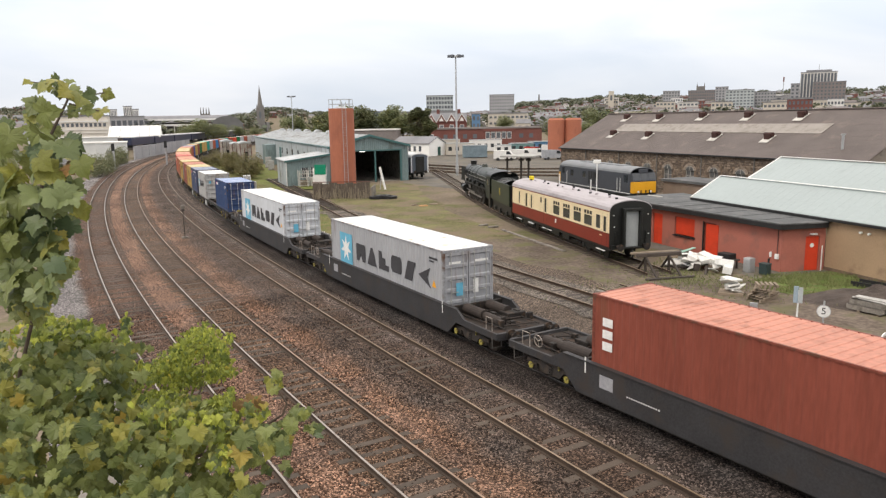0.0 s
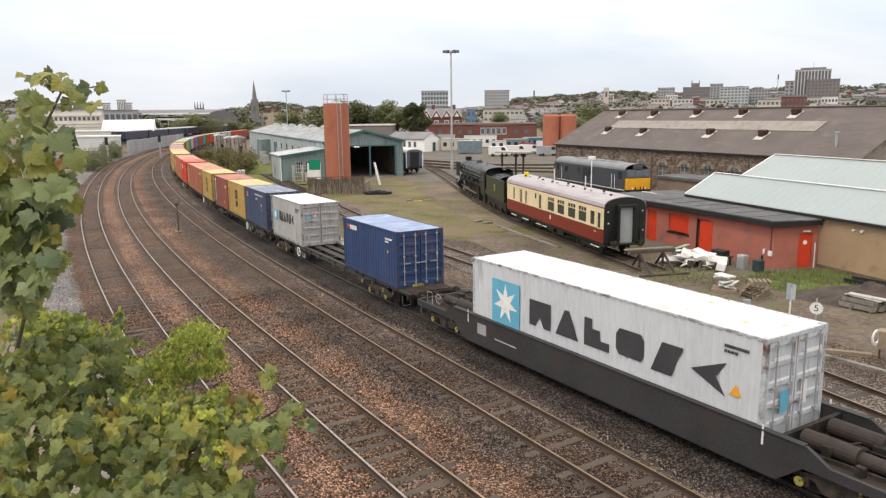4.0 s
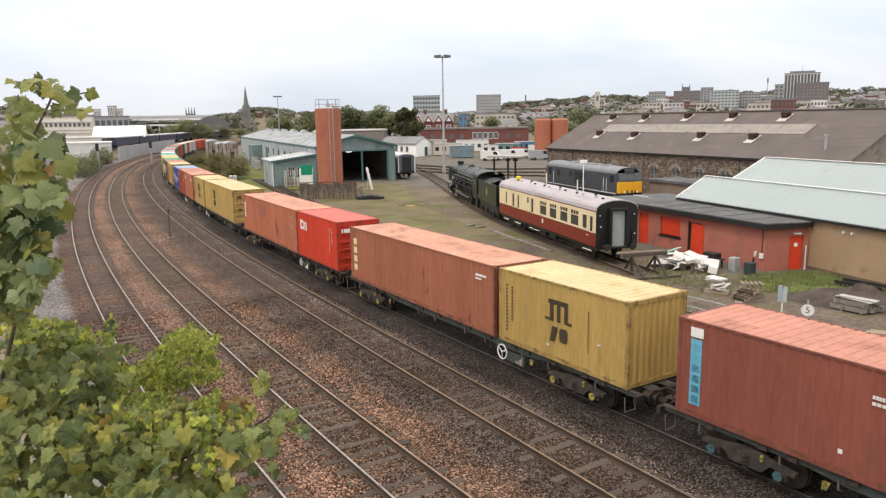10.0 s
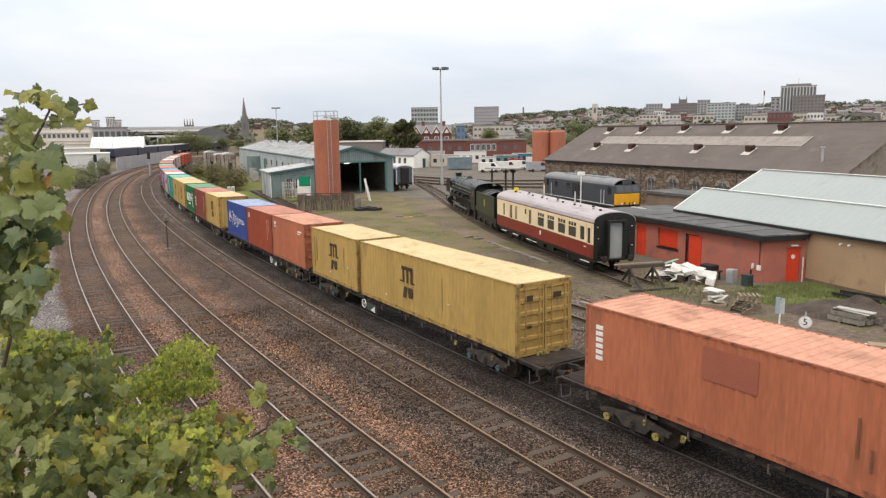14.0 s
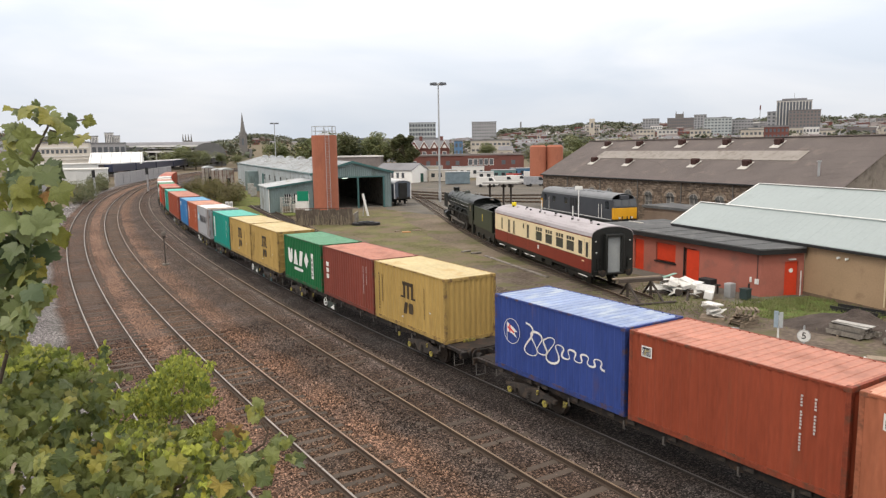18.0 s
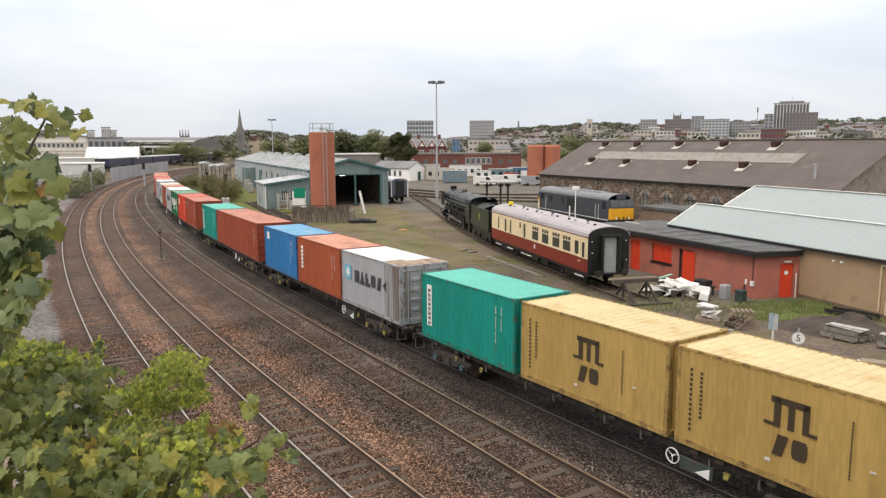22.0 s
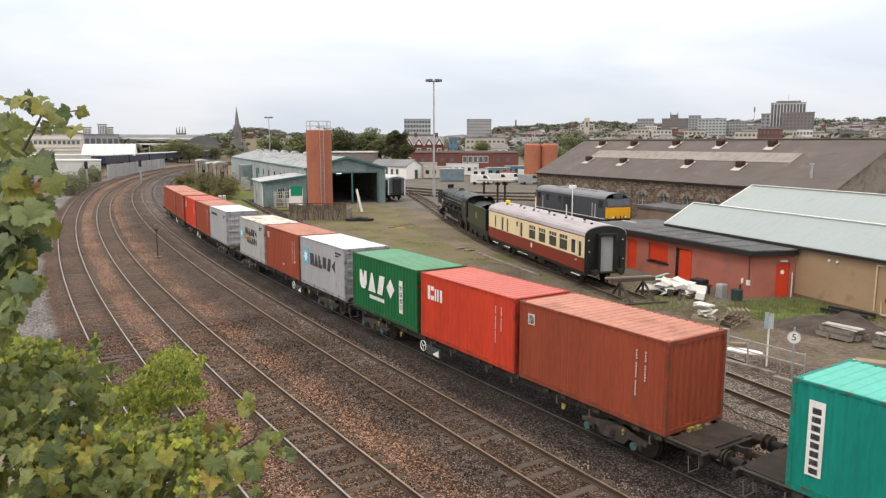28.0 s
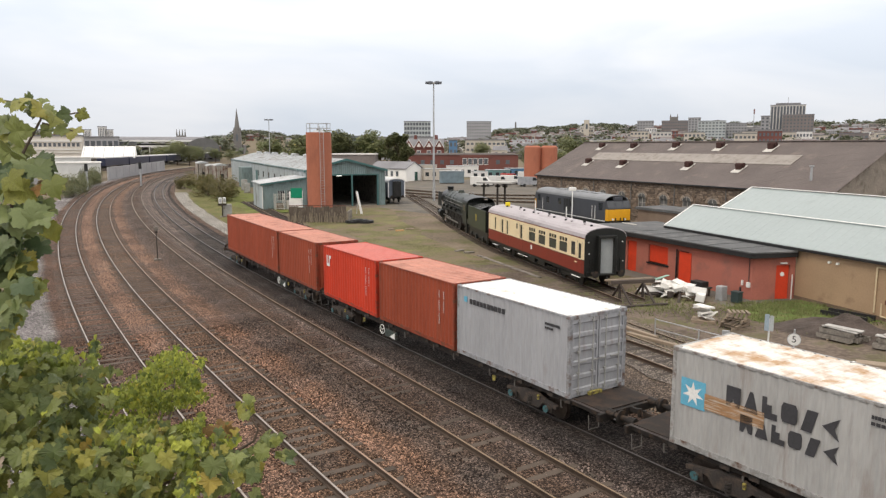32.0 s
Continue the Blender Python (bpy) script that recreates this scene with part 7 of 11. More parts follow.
def siding_bed(line, s0, s1, half, z, material, label):
    """A strip of stone under a siding."""
    us = np.arange(s0, s1, 1.5)
    pts = []
    for sgn in (1, -1):
        row = []
        for u in us[::sgn]:
            x, y, th = line(u)
            w = half + 0.35 * math.sin(u * 1.7) * math.sin(u * 0.6 + sgn)
            row.append((x + sgn * w * math.cos(th), y - sgn * w * math.sin(th)))
        pts += row
    patch("siding_ballast", pts, material, z, label, "ballast", 1, 0.3, 9)


M_SIDEBED = ballast_mat("siding_stone", first=(0.135, 0.115, 0.097))
siding_bed(sid, 14, 92, 1.75, -0.262, M_SIDEBED, "pale stones between the siding sleepers")
siding_bed(sid2, 0, sl2 - 1, 1.5, -0.296, ballast_mat("earthy_stone", first=(0.14, 0.115, 0.09)), "earthy stones round the short siding")
M_VERGE = mat("green_verge", (0.13, 0.15, 0.045), 0.95, 0, 0.35, 0.5, 20, 0.04, other=(0.16, 0.14, 0.08), amount=0.35, spec=0.08)
patch("yard_paving", [(-9, 106), (2, 90), (8, 66), (12, 52), (16, 40), (22, 40), (20, 66), (13, 88), (30, 118), (60, 150), (30, 190), (-20, 190), (-9, 140)], M_ASPHALT, -0.305, "worn grey asphalt yard among the sidings", "paving", 5, 1.5, 3)
patch("grass_verge", [(-22, 98), (-13, 80), (-5, 62), (0, 52), (3.5, 56), (-3, 78), (-8, 104), (-18, 102)], M_GRASS, -0.295, "thin worn grass between the sidings", "grass", 5, 1.6, 4)
patch("grass_verge", [(-20, 97), (-23.5, 106), (-33, 130), (-47, 165), (-60, 190), (-70, 190), (-52, 150), (-40, 122), (-30, 96)], M_VERGE, -0.295, "grass strip beside the engine shed", "grass", 5, 1.6, 6)
patch("grass_verge", along_line(lambda u: 4.6, lambda u: 11.5 - 0.02 * u, 42, 138), mat("dry_verge", (0.15, 0.135, 0.062), 0.95, 0, 0.45, 0.35, 9, 0.05, other=(0.11, 0.125, 0.045), amount=0.45, spec=0.08), -0.29, "dry grass and weeds beside the goods line", "grass", 2, 1.2, 12)
patch("stone_shoulder", along_line(lambda u: 2.7, lambda u: 4.9, 36, 138), ballast_mat("shoulder_stone", first=(0.26, 0.245, 0.22)), -0.285, "pale loose stones along the goods line", "ballast", 2, 0.7, 13)
patch("grass_patch", [(15.6, 37.2), (17.5, 34.6), (20.6, 36.6), (22.6, 36.4), (21.2, 41.6), (18.2, 41.0)], mat("lush_grass", (0.10, 0.15, 0.03), 0.95, 0, 0.4, 1.2, 25, 0.05, other=(0.15, 0.135, 0.06), amount=0.4), -0.29, "lush green grass in front of the office", "grass", 4, 0.6, 5)

# ---------------------------------------------------------------- parked railway vehicles
M_MAROON = mat("coach_crimson", (0.2, 0.024, 0.014), 0.35, 0, 0.12, 0.8, 10)
M_CREAM = mat("coach_cream", (0.76, 0.63, 0.4), 0.4, 0, 0.08, 0.8, 10)
M_COACHROOF = mat("coach_roof_grey", (0.39, 0.36, 0.375), 0.6, 0, 0.1, 0.5, 9, other=(0.29, 0.265, 0.27), amount=0.3, stretch=(0.4, 2, 1))
M_LOCOGREEN = mat("loco_dark_green", (0.02, 0.026, 0.019), 0.4, 0.1, 0.2, 1, 12)
M_TENDER = mat("tender_green", (0.03, 0.04, 0.022), 0.4, 0, 0.15, 1, 12)
M_LOCOBLACK = mat("loco_black", (0.014, 0.015, 0.014), 0.4, 0.1, 0.3, 1.5, 15)
M_ROD = mat("coupling_rod_steel", (0.35, 0.34, 0.33), 0.4, 0.8, 0.2, 3, 30)
M_SLATEBLUE = mat("diesel_grey", (0.052, 0.057, 0.068), 0.45, 0, 0.12, 0.8, 10)
M_DROOF = mat("diesel_roof_grey", (0.19, 0.2, 0.21), 0.6, 0, 0.15, 0.8, 10)
M_NOSE = mat("diesel_yellow_end", (0.68, 0.34, 0.015), 0.45, 0, 0.08, 1, 12)
RAIL_Z = -0.12


def arc_roof(bm, w, z0, rise, x0, x1, n=12, thick=0.05):
    prof = [(w * math.cos(math.pi * i / n), z0 + rise * math.sin(math.pi * i / n) ** 0.8) for i in range(n + 1)]
    inner = [(p * 0.97, z - thick) for p, z in prof[::-1]]
    prism(bm, prof + inner, "x", x0, x1)


def spoked_wheel(x, y, r, spokes):
    """Tyre, spokes and boss cast as one piece."""
    bm = B()
    n = spokes * 3
    rad = (0.16, r * 0.78, r)
    sides = []
    for yy in (y - 0.055, y + 0.055):
        sides.append([[bm.verts.new((x + q * math.cos(2 * math.pi * k / n), yy, r + q * math.sin(2 * math.pi * k / n))) for k in range(n)] for q in rad])
    for k in range(n):
        j = (k + 1) % n
        for g in sides:
            bm.faces.new((g[1][k], g[1][j], g[2][j], g[2][k]))
            if k % 3 == 0:
                bm.faces.new((g[0][k], g[0][j], g[1][j], g[1][k]))
        a, b = sides
        bm.faces.new((a[2][k], a[2][j], b[2][j], b[2][k]))
        if k % 3:
            bm.faces.new((a[1][k], a[1][j], b[1][j], b[1][k]))
            bm.faces.new((a[0][k], a[0][j], b[0][j], b[0][k]))
        else:
            for q in (k, j):
                bm.faces.new((a[0][q], a[1][q], b[1][q], b[0][q]))
    for g in sides:
        bm.faces.new(g[0])
    bmesh.ops.recalc_face_normals(bm, faces=bm.faces[:])
    return bm


def wheels(e, xs, r, material, yy=0.76, spokes=0):
    for x in xs:
        for y in (-yy, yy):
            if spokes:
                bm = spoked_wheel(x, y, r, spokes)
            else:
                bm = ring_mesh(x, r, r * 0.80, r, y - 0.065, y + 0.065, 28)
                cyl(bm, (x, y - 0.04, r), (x, y + 0.04, r), r * 0.82, n=24)
            part("wheel", bm, material, e)


def coach_bogie(e, x):
    bm = B()
    box(bm, x - 1.6, x + 1.6, -1.12, -1.0, 0.38, 0.66, 0.02)
    b = part("bogie", bm, M_LOCOBLACK, e)
    bm = B()
    box(bm, x - 1.6, x + 1.6, 1.0, 1.12, 0.38, 0.66, 0.02)
    part("side_frame", bm, M_LOCOBLACK, b)
    bm = B()
    box(bm, x - 0.3, x + 0.3, -1.0, 1.0, 0.5, 0.8)
    part("bolster", bm, M_LOCOBLACK, b)
    wheels(e, (x - 1.3, x + 1.3), 0.457, M_LOCOBLACK)
    for s in (-1.3, 1.3):
        bm = B()
        box(bm, x + s - 0.18, x + s + 0.18, -1.2, -1.12, 0.32, 0.62, 0.03)
        part("axlebox", bm, M_LOCOBLACK, b)


def parked_coach():
    f, n = Vector((5.25, 61.85)), Vector((10.0, 44.3))
    L = (n - f).length
    e = thing("parked_coach", along(f, n, RAIL_Z), "crimson and cream passenger coach with grey roof", "railway coach")
    w = 1.40
    win = [(0.094, 0.32, 1.95, 2.95), (0.187, 0.42, 1.85, 2.95), (0.25, 0.34, 1.85, 2.95), (0.366, 0.34, 2.5, 2.95), (0.416, 0.42, 1.85, 2.95), (0.534, 1.2, 1.95, 2.95), (0.634, 1.2, 1.95, 2.95), (0.736, 1.2, 1.95, 2.95), (0.83, 1.2, 1.95, 2.95), (0.913, 0.62, 1.95, 2.85), (0.965, 0.40, 1.85, 2.85)]
    for s in (-1, 1):
        y0, y1 = (-w, -w + 0.07) if s < 0 else (w - 0.07, w)
        slab("lower_panel", e, M_MAROON, 0, L, y0, y1, 0.98, 1.82)
        holes = [(q * L - ww / 2, q * L + ww / 2, z0, z1) for q, ww, z0, z1 in win]
        bm = B()
        wall_with_holes(bm, 0, L, 1.824, 3.14, y0, y1, holes)
        part("upper_panel", bm, M_CREAM, e)
        slab("waist_line", e, M_BLACK, 0, L, y0 + s * 0.004 if s < 0 else y1 - 0.01, y0 + 0.01 if s < 0 else y1 + 0.004, 1.812, 1.835)
        slab("cornice_band", e, M_MAROON, 0, L, y0 + 0.001, y1 - 0.001, 3.141, 3.24)
        for a, b, z0, z1 in holes:
            g = slab("window", e, M_GLASS, a, b, y0 + 0.025, y0 + 0.045, z0, z1)
            ya, yb = (y0 - 0.008, y0 + 0.02) if s < 0 else (y1 - 0.02, y1 + 0.008)
            slab("frame_rail", g, M_CREAM, a, b, ya, yb, z1 - 0.03, z1 + 0.03)
            slab("frame_rail", g, M_CREAM, a, b, ya, yb, z0 - 0.03, z0 + 0.02)
            if b - a > 1:
                slab("toplight_bar", g, M_CREAM, a, b, ya, yb, z1 - 0.33, z1 - 0.28)
                slab("toplight_mullion", g, M_CREAM, a + 0.38, a + 0.42, ya, yb, z1 - 0.3, z1)
                slab("toplight_mullion", g, M_CREAM, b - 0.42, b - 0.38, ya, yb, z1 - 0.3, z1)
        for q in (0.187, 0.25, 0.416, 0.965):
            for dx in (-0.34, 0.34):
                slab("door_gap", e, M_BLACK, q * L + dx - 0.008, q * L + dx + 0.008, y0 - 0.003 if s < 0 else y1 - 0.01, y0 + 0.01 if s < 0 else y1 + 0.003, 1.05, 3.0)
        for q in (0.1, 0.25, 0.42, 0.46, 0.94):
            slab("footboard", e, M_WHITE, q * L - 0.6, q * L + 0.6, s * 1.42 - 0.045, s * 1.42 + 0.045, 0.665, 0.70)
    slab("floor_pan", e, M_LOCOBLACK, 0, L, -w + 0.08, w - 0.08, 0.86, 1.0)
    slab("solebar", e, M_LOCOBLACK, 0, L, -w + 0.12, -w + 0.2, 0.74, 0.98)
    slab("seat_row", e, mat("seat_cloth", (0.06, 0.04, 0.035)), 0.5, L - 0.5, -0.1, 0.1, 1.0, 2.9)
    bm = B()
    arc_roof(bm, w + 0.02, 3.22, 0.62, -0.05, L + 0.05)
    part("roof", bm, M_COACHROOF, e)
    for k in range(18):
        x = 1.0 + k * (L - 2) / 17
        y = -0.45 if k % 3 else 0.0
        z = 3.22 + 0.62 * (1 - (y / 1.42) ** 2) ** 0.5
        bm = B()
        cyl(bm, (x, y, z - 0.03), (x, y, z + 0.10), 0.09, n=10)
        part("roof_vent", bm, M_LOCOBLACK if k % 2 else M_COACHROOF, e)
    slab("roof_lamp_box", e, mat("yellow_box", (0.7, 0.55, 0.02)), 1.6, 1.95, -0.5, -0.2, 3.82, 4.15, 0.02, "small yellow box on the roof")
    for x, s in ((0, -1), (L, 1)):
        bm = B()
        n = 14
        prof = [(w - 0.01, 0.9)] + [((w - 0.01) * math.cos(math.pi * i / n), 3.2 + 0.58 * math.sin(math.pi * i / n) ** 0.8) for i in range(n + 1)] + [(-w + 0.01, 0.9)]
        prism(bm, prof, "x", min(x, x + s * 0.06), max(x, x + s * 0.06))
        part("end_wall", bm, M_LOCOBLACK, e)
        xx = x + s * 0.06
        a, b = min(xx, xx + s * 0.35), max(xx, xx + s * 0.35)
        for y0, y1, z0, z1 in ((-0.62, -0.47, 1.0, 3.2), (0.47, 0.62, 1.0, 3.2), (-0.62, 0.62, 3.2, 3.36), (-0.62, 0.62, 0.9, 1.0)):
            slab("gangway_frame", e, M_LOCOBLACK, a, b, y0, y1, z0, z1, 0.02)
        slab("gangway_door", e, mat("gangway_board", (0.30, 0.32, 0.32), 0.6, 0, 0.12, 2, 15), min(xx, xx + s * 0.1), max(xx, xx + s * 0.1), -0.46, 0.46, 1.0, 3.19)
        for y in (-0.87, 0.87):
            share("buffer", BUFFER, e, pose(x, y, 1.0, 0, 0, 0 if s > 0 else 180))
        slab("buffer_beam", e, M_LOCOBLACK, min(x, x + s * 0.12), max(x, x + s * 0.12), -1.25, 1.25, 0.82, 1.1)
        bm = B()
        cyl(bm, (x + s * 0.1, 0, 0.95), (x + s * 0.45, 0, 0.6), 0.07, n=8)
        cyl(bm, (x + s * 0.45, 0, 0.6), (x + s * 0.4, 0, 0.35), 0.06, n=8)
        part("coupler", bm, M_LOCOBLACK, e)
        for y in (-1.05, -0.85, 1.0):
            bm = B()
            cyl(bm, (x + s * 0.1, y, 1.15), (x + s * 0.1, y, 1.9), 0.03, n=6)
            part("hand_hold", bm, M_LOCOBLACK, e)
        for y, z in ((-1.15, 2.9), (1.15, 2.9), (-1.1, 2.2), (1.2, 1.7)):
            slab("tail_fitting", e, M_WHITE, min(x + s * 0.06, x + s * 0.1), max(x + s * 0.06, x + s * 0.1), y - 0.03, y + 0.03, z, z + 0.06)
    for q in (0.38, 0.5, 0.6):
        slab("battery_box", e, M_LOCOBLACK, q * L - 0.6, q * L + 0.6, -1.15, -0.5, 0.38, 0.86, 0.03)
    slab("truss", e, M_LOCOBLACK, 5.0, L - 5.0, -1.0, -0.92, 0.42, 0.5)
    coach_bogie(e, 3.0)
    coach_bogie(e, L - 2.9)
    slab("crest", e, M_WHITE, 0.53 * L - 0.12, 0.53 * L + 0.12, -w - 0.008, -w + 0.001, 1.35, 1.65)
    slab("number_bar", e, M_CREAM, 0.94 * L - 0.22, 0.94 * L + 0.1, -w - 0.008, -w + 0.001, 1.55, 1.63)


def steam_engine():
    front, rear = (0.55, 87.3), (5.07, 62.5)
    e = thing("steam_locomotive", along(front, rear, RAIL_Z), "dark green steam locomotive with smoke deflectors", "locomotive")
    # boiler, smokebox, firebox
    bm = B()
    cyl(bm, (0.9, 0, 2.75), (2.9, 0, 2.75), 0.93, n=28)
    part("smokebox", bm, M_LOCOBLACK, e)
    bm = B()
    cyl(bm, (2.9, 0, 2.75), (12.6, 0, 2.82), 0.90, 0.99, n=28)
    part("boiler", bm, M_LOCOGREEN, e)
    for x in (4.4, 6.2, 8.0, 9.8, 11.6):
        bm = ring_mesh(0, 0, 0.955, 0.985, -0.03, 0.03, 28)
        bm.transform(pose(x, 0, 2.78, 0, 0, 90))
        part("boiler_band", bm, M_LOCOBLACK, e)
    bm = B()
    prism(bm, [(-0.95, 1.5), (-1.02, 2.9), (-0.8, 3.55), (-0.3, 3.82), (0.3, 3.82), (0.8, 3.55), (1.02, 2.9), (0.95, 1.5)], "x", 12.6, 15.1)
    part("firebox", bm, M_LOCOGREEN, e)
    bm = B()
    cyl(bm, (0.84, 0, 2.75), (0.9, 0, 2.75), 0.7, n=24)
    part("smokebox_door", bm, M_LOCOBLACK, e)
    bm = B()
    cyl(bm, (1.9, 0, 3.6), (1.9, 0, 4.05), 0.34, 0.38, n=16)
    part("chimney", bm, M_LOCOBLACK, e)
    bm = B()
    cyl(bm, (8.2, 0, 3.6), (8.2, 0, 4.0), 0.42, 0.25, n=16)
    part("dome", bm, M_LOCOGREEN, e)
    for y in (-0.2, 0.2):
        bm = B()
        cyl(bm, (13.1, y, 3.8), (13.1, y, 4.02), 0.07, n=8)
        part("safety_valve", bm, M_ROD, e)
    for y in (-1.22, 1.22):
        bm = B()
        prism(bm, [(0.5, 1.9), (2.7, 1.9), (2.7, 3.45), (0.9, 3.45), (0.5, 2.9)], "y", y - 0.02, y + 0.02)
        part("smoke_deflector", bm, M_LOCOBLACK, e)
        slab("running_plate", e, M_LOCOBLACK, 0.2, 15.2, y - 0.25 if y > 0 else y - 0.1, y + 0.1 if y > 0 else y + 0.25, 1.82, 1.88)
        bm = B()
        cyl(bm, (1.6, y * 0.88, 0.98), (2.8, y * 0.88, 0.98), 0.42, n=18)
        part("cylinder", bm, M_LOCOBLACK, e)
        slab("coupling_rod", e, M_ROD, 4.0, 11.0, y * 0.78 - 0.03, y * 0.78 + 0.03, 0.62, 0.76)
        slab("connecting_rod", e, M_ROD, 2.8, 7.5, y * 0.83 - 0.03, y * 0.83 + 0.03, 0.85, 0.95)
        bm = B()
        cyl(bm, (2.9, y * 0.75, 3.0), (15.1, y * 0.86, 3.0), 0.022, n=6)
        part("handrail", bm, M_ROD, e)
        bm = B()
        prism(bm, [(15.1, 1.2), (16.9, 1.2), (16.9, 3.3), (15.1, 3.3)], "y", y * 1.08 - 0.03, y * 1.08 + 0.03)
        part("cab_side", bm, M_LOCOGREEN, e)
        slab("cab_window", e, M_GLASS, 15.6, 16.4, y * 1.08 - 0.045, y * 1.08 + 0.045, 2.45, 3.05)
        s = -1 if y < 0 else 1
        for xa, xb, za, zb, r in ((2.9, 15.0, 2.35, 2.3, 0.05), (3.2, 12.6, 1.98, 1.98, 0.035), (2.6, 15.0, 2.62, 2.66, 0.028)):
            bm = B()
            cyl(bm, (xa, s * 1.0, za), (xb, s * 1.08, zb), r, n=8)
            part("pipe", bm, M_ROD if r < 0.03 else M_LOCOBLACK, e)
        for xa in (3.4, 5.2, 7.6, 10.2):
            slab("lubricator", e, M_LOCOBLACK, xa, xa + 0.45, s * 1.12 - 0.14, s * 1.12 + 0.14, 1.88, 2.2, 0.03)
        for xa in (3.7, 5.6, 9.0):
            bm = B()
            cyl(bm, (xa, s * 0.85, 3.15), (xa + 0.5, s * 1.1, 1.9), 0.045, n=8)
            part("steam_pipe", bm, M_LOCOBLACK, e)
        slab("footstep", e, M_LOCOBLACK, 16.5, 16.95, s * 1.2 - 0.12, s * 1.2 + 0.12, 0.35, 1.25, 0.01)
        slab("valve_gear", e, M_ROD, 3.9, 5.0, s * 1.0 - 0.03, s * 1.0 + 0.03, 1.15, 1.5)
        slab("guard_iron", e, M_LOCOBLACK, 0.25, 0.35, s * 0.75 - 0.05, s * 0.75 + 0.05, 0.15, 0.85)
        slab("cylinder_stay", e, M_LOCOBLACK, 0.9, 1.3, y * 0.7 - 0.04, y * 0.7 + 0.04, 0.5, 1.8)
    bm = B()
    arc_roof(bm, 1.36, 3.28, 0.55, 15.0, 17.4)
    part("cab_roof", bm, M_LOCOBLACK, e)
    slab("cab_front", e, M_LOCOGREEN, 15.08, 15.15, -1.3, 1.3, 1.5, 3.4)
    slab("main_frame", e, M_LOCOBLACK, 0.3, 17.1, -0.6, 0.6, 0.75, 1.75)
    slab("buffer_beam", e, M_LOCOBLACK, 0.1, 0.25, -1.25, 1.25, 0.85, 1.3)
    for y in (-0.87, 0.87):
        share("buffer", BUFFER, e, pose(0.1, y, 1.05, 0, 0, 180))
    M_TYRE = mat("grimy_wheel_grey", (0.05, 0.045, 0.04), 0.6, 0.2, 0.35, 3, 20)
    wheels(e, (4.0, 5.75, 7.5, 9.25, 11.0), 0.78, M_TYRE, spokes=14)
    wheels(e, (1.3,), 0.46, M_LOCOBLACK, spokes=8)
    wheels(e, (14.2,), 0.5, M_LOCOBLACK, spokes=8)
    # tender
    t = thing("locomotive_tender", along(front, rear, RAIL_Z) @ pose(4.2, 0, 0), "green locomotive tender with coal space and small emblem", "tender")
    for y in (-1.32, 1.32):
        slab("side_sheet", t, M_TENDER, 13.5, 20.6, y - 0.03, y + 0.03, 1.3, 3.15, 0.01)
        slab("emblem", t, mat("gold_emblem", (0.42, 0.33, 0.05)), 16.85, 17.15, y - 0.04, y + 0.04, 2.0, 2.6)
        slab("frame_plate", t, M_LOCOBLACK, 13.5, 20.7, y * 0.86 - 0.03, y * 0.86 + 0.03, 0.5, 1.25)
        for x in (14.7, 16.7, 19.3):
            bm = B()
            box(bm, x - 0.2, x + 0.2, y * 0.94 - 0.06, y * 0.94 + 0.06, 0.35, 0.75, 0.03)
            part("axlebox", bm, M_LOCOBLACK, t)
    slab("front_sheet", t, M_LOCOBLACK, 13.5, 13.56, -1.3, 1.3, 1.3, 3.3)
    slab("rear_sheet", t, M_LOCOBLACK, 20.5, 20.58, -1.3, 1.3, 1.3, 3.1)
    slab("deck", t, M_LOCOBLACK, 13.5, 20.6, -1.28, 1.28, 1.26, 2.75)
    bm = B()
    g = bmesh.ops.create_grid(bm, x_segments=16, y_segments=8, size=1)
    for v in g["verts"]:
        v.co = Vector((15.3 + v.co.x * 1.7, v.co.y * 1.1, 2.76 + 0.5 * (1 - v.co.y ** 2) + 0.2 * noise.noise(v.co * 6)))
    part("coal_heap", bm, M_LOCOBLACK, t)
    slab("water_lid", t, M_LOCOBLACK, 18.6, 19.3, -0.4, 0.4, 2.75, 3.1, 0.05)
    for y in (-0.9, 0.9):
        bm = B()
        cyl(bm, (20.0, y, 2.75), (20.0, y, 3.6), 0.03, n=6)
        part("lamp_iron", bm, M_LOCOBLACK, t)
    wheels(t, (14.7, 16.7, 19.3), 0.5, M_LOCOBLACK, spokes=8)
    for y in (-0.87, 0.87):
        share("buffer", BUFFER, t, pose(20.7, y, 1.05))


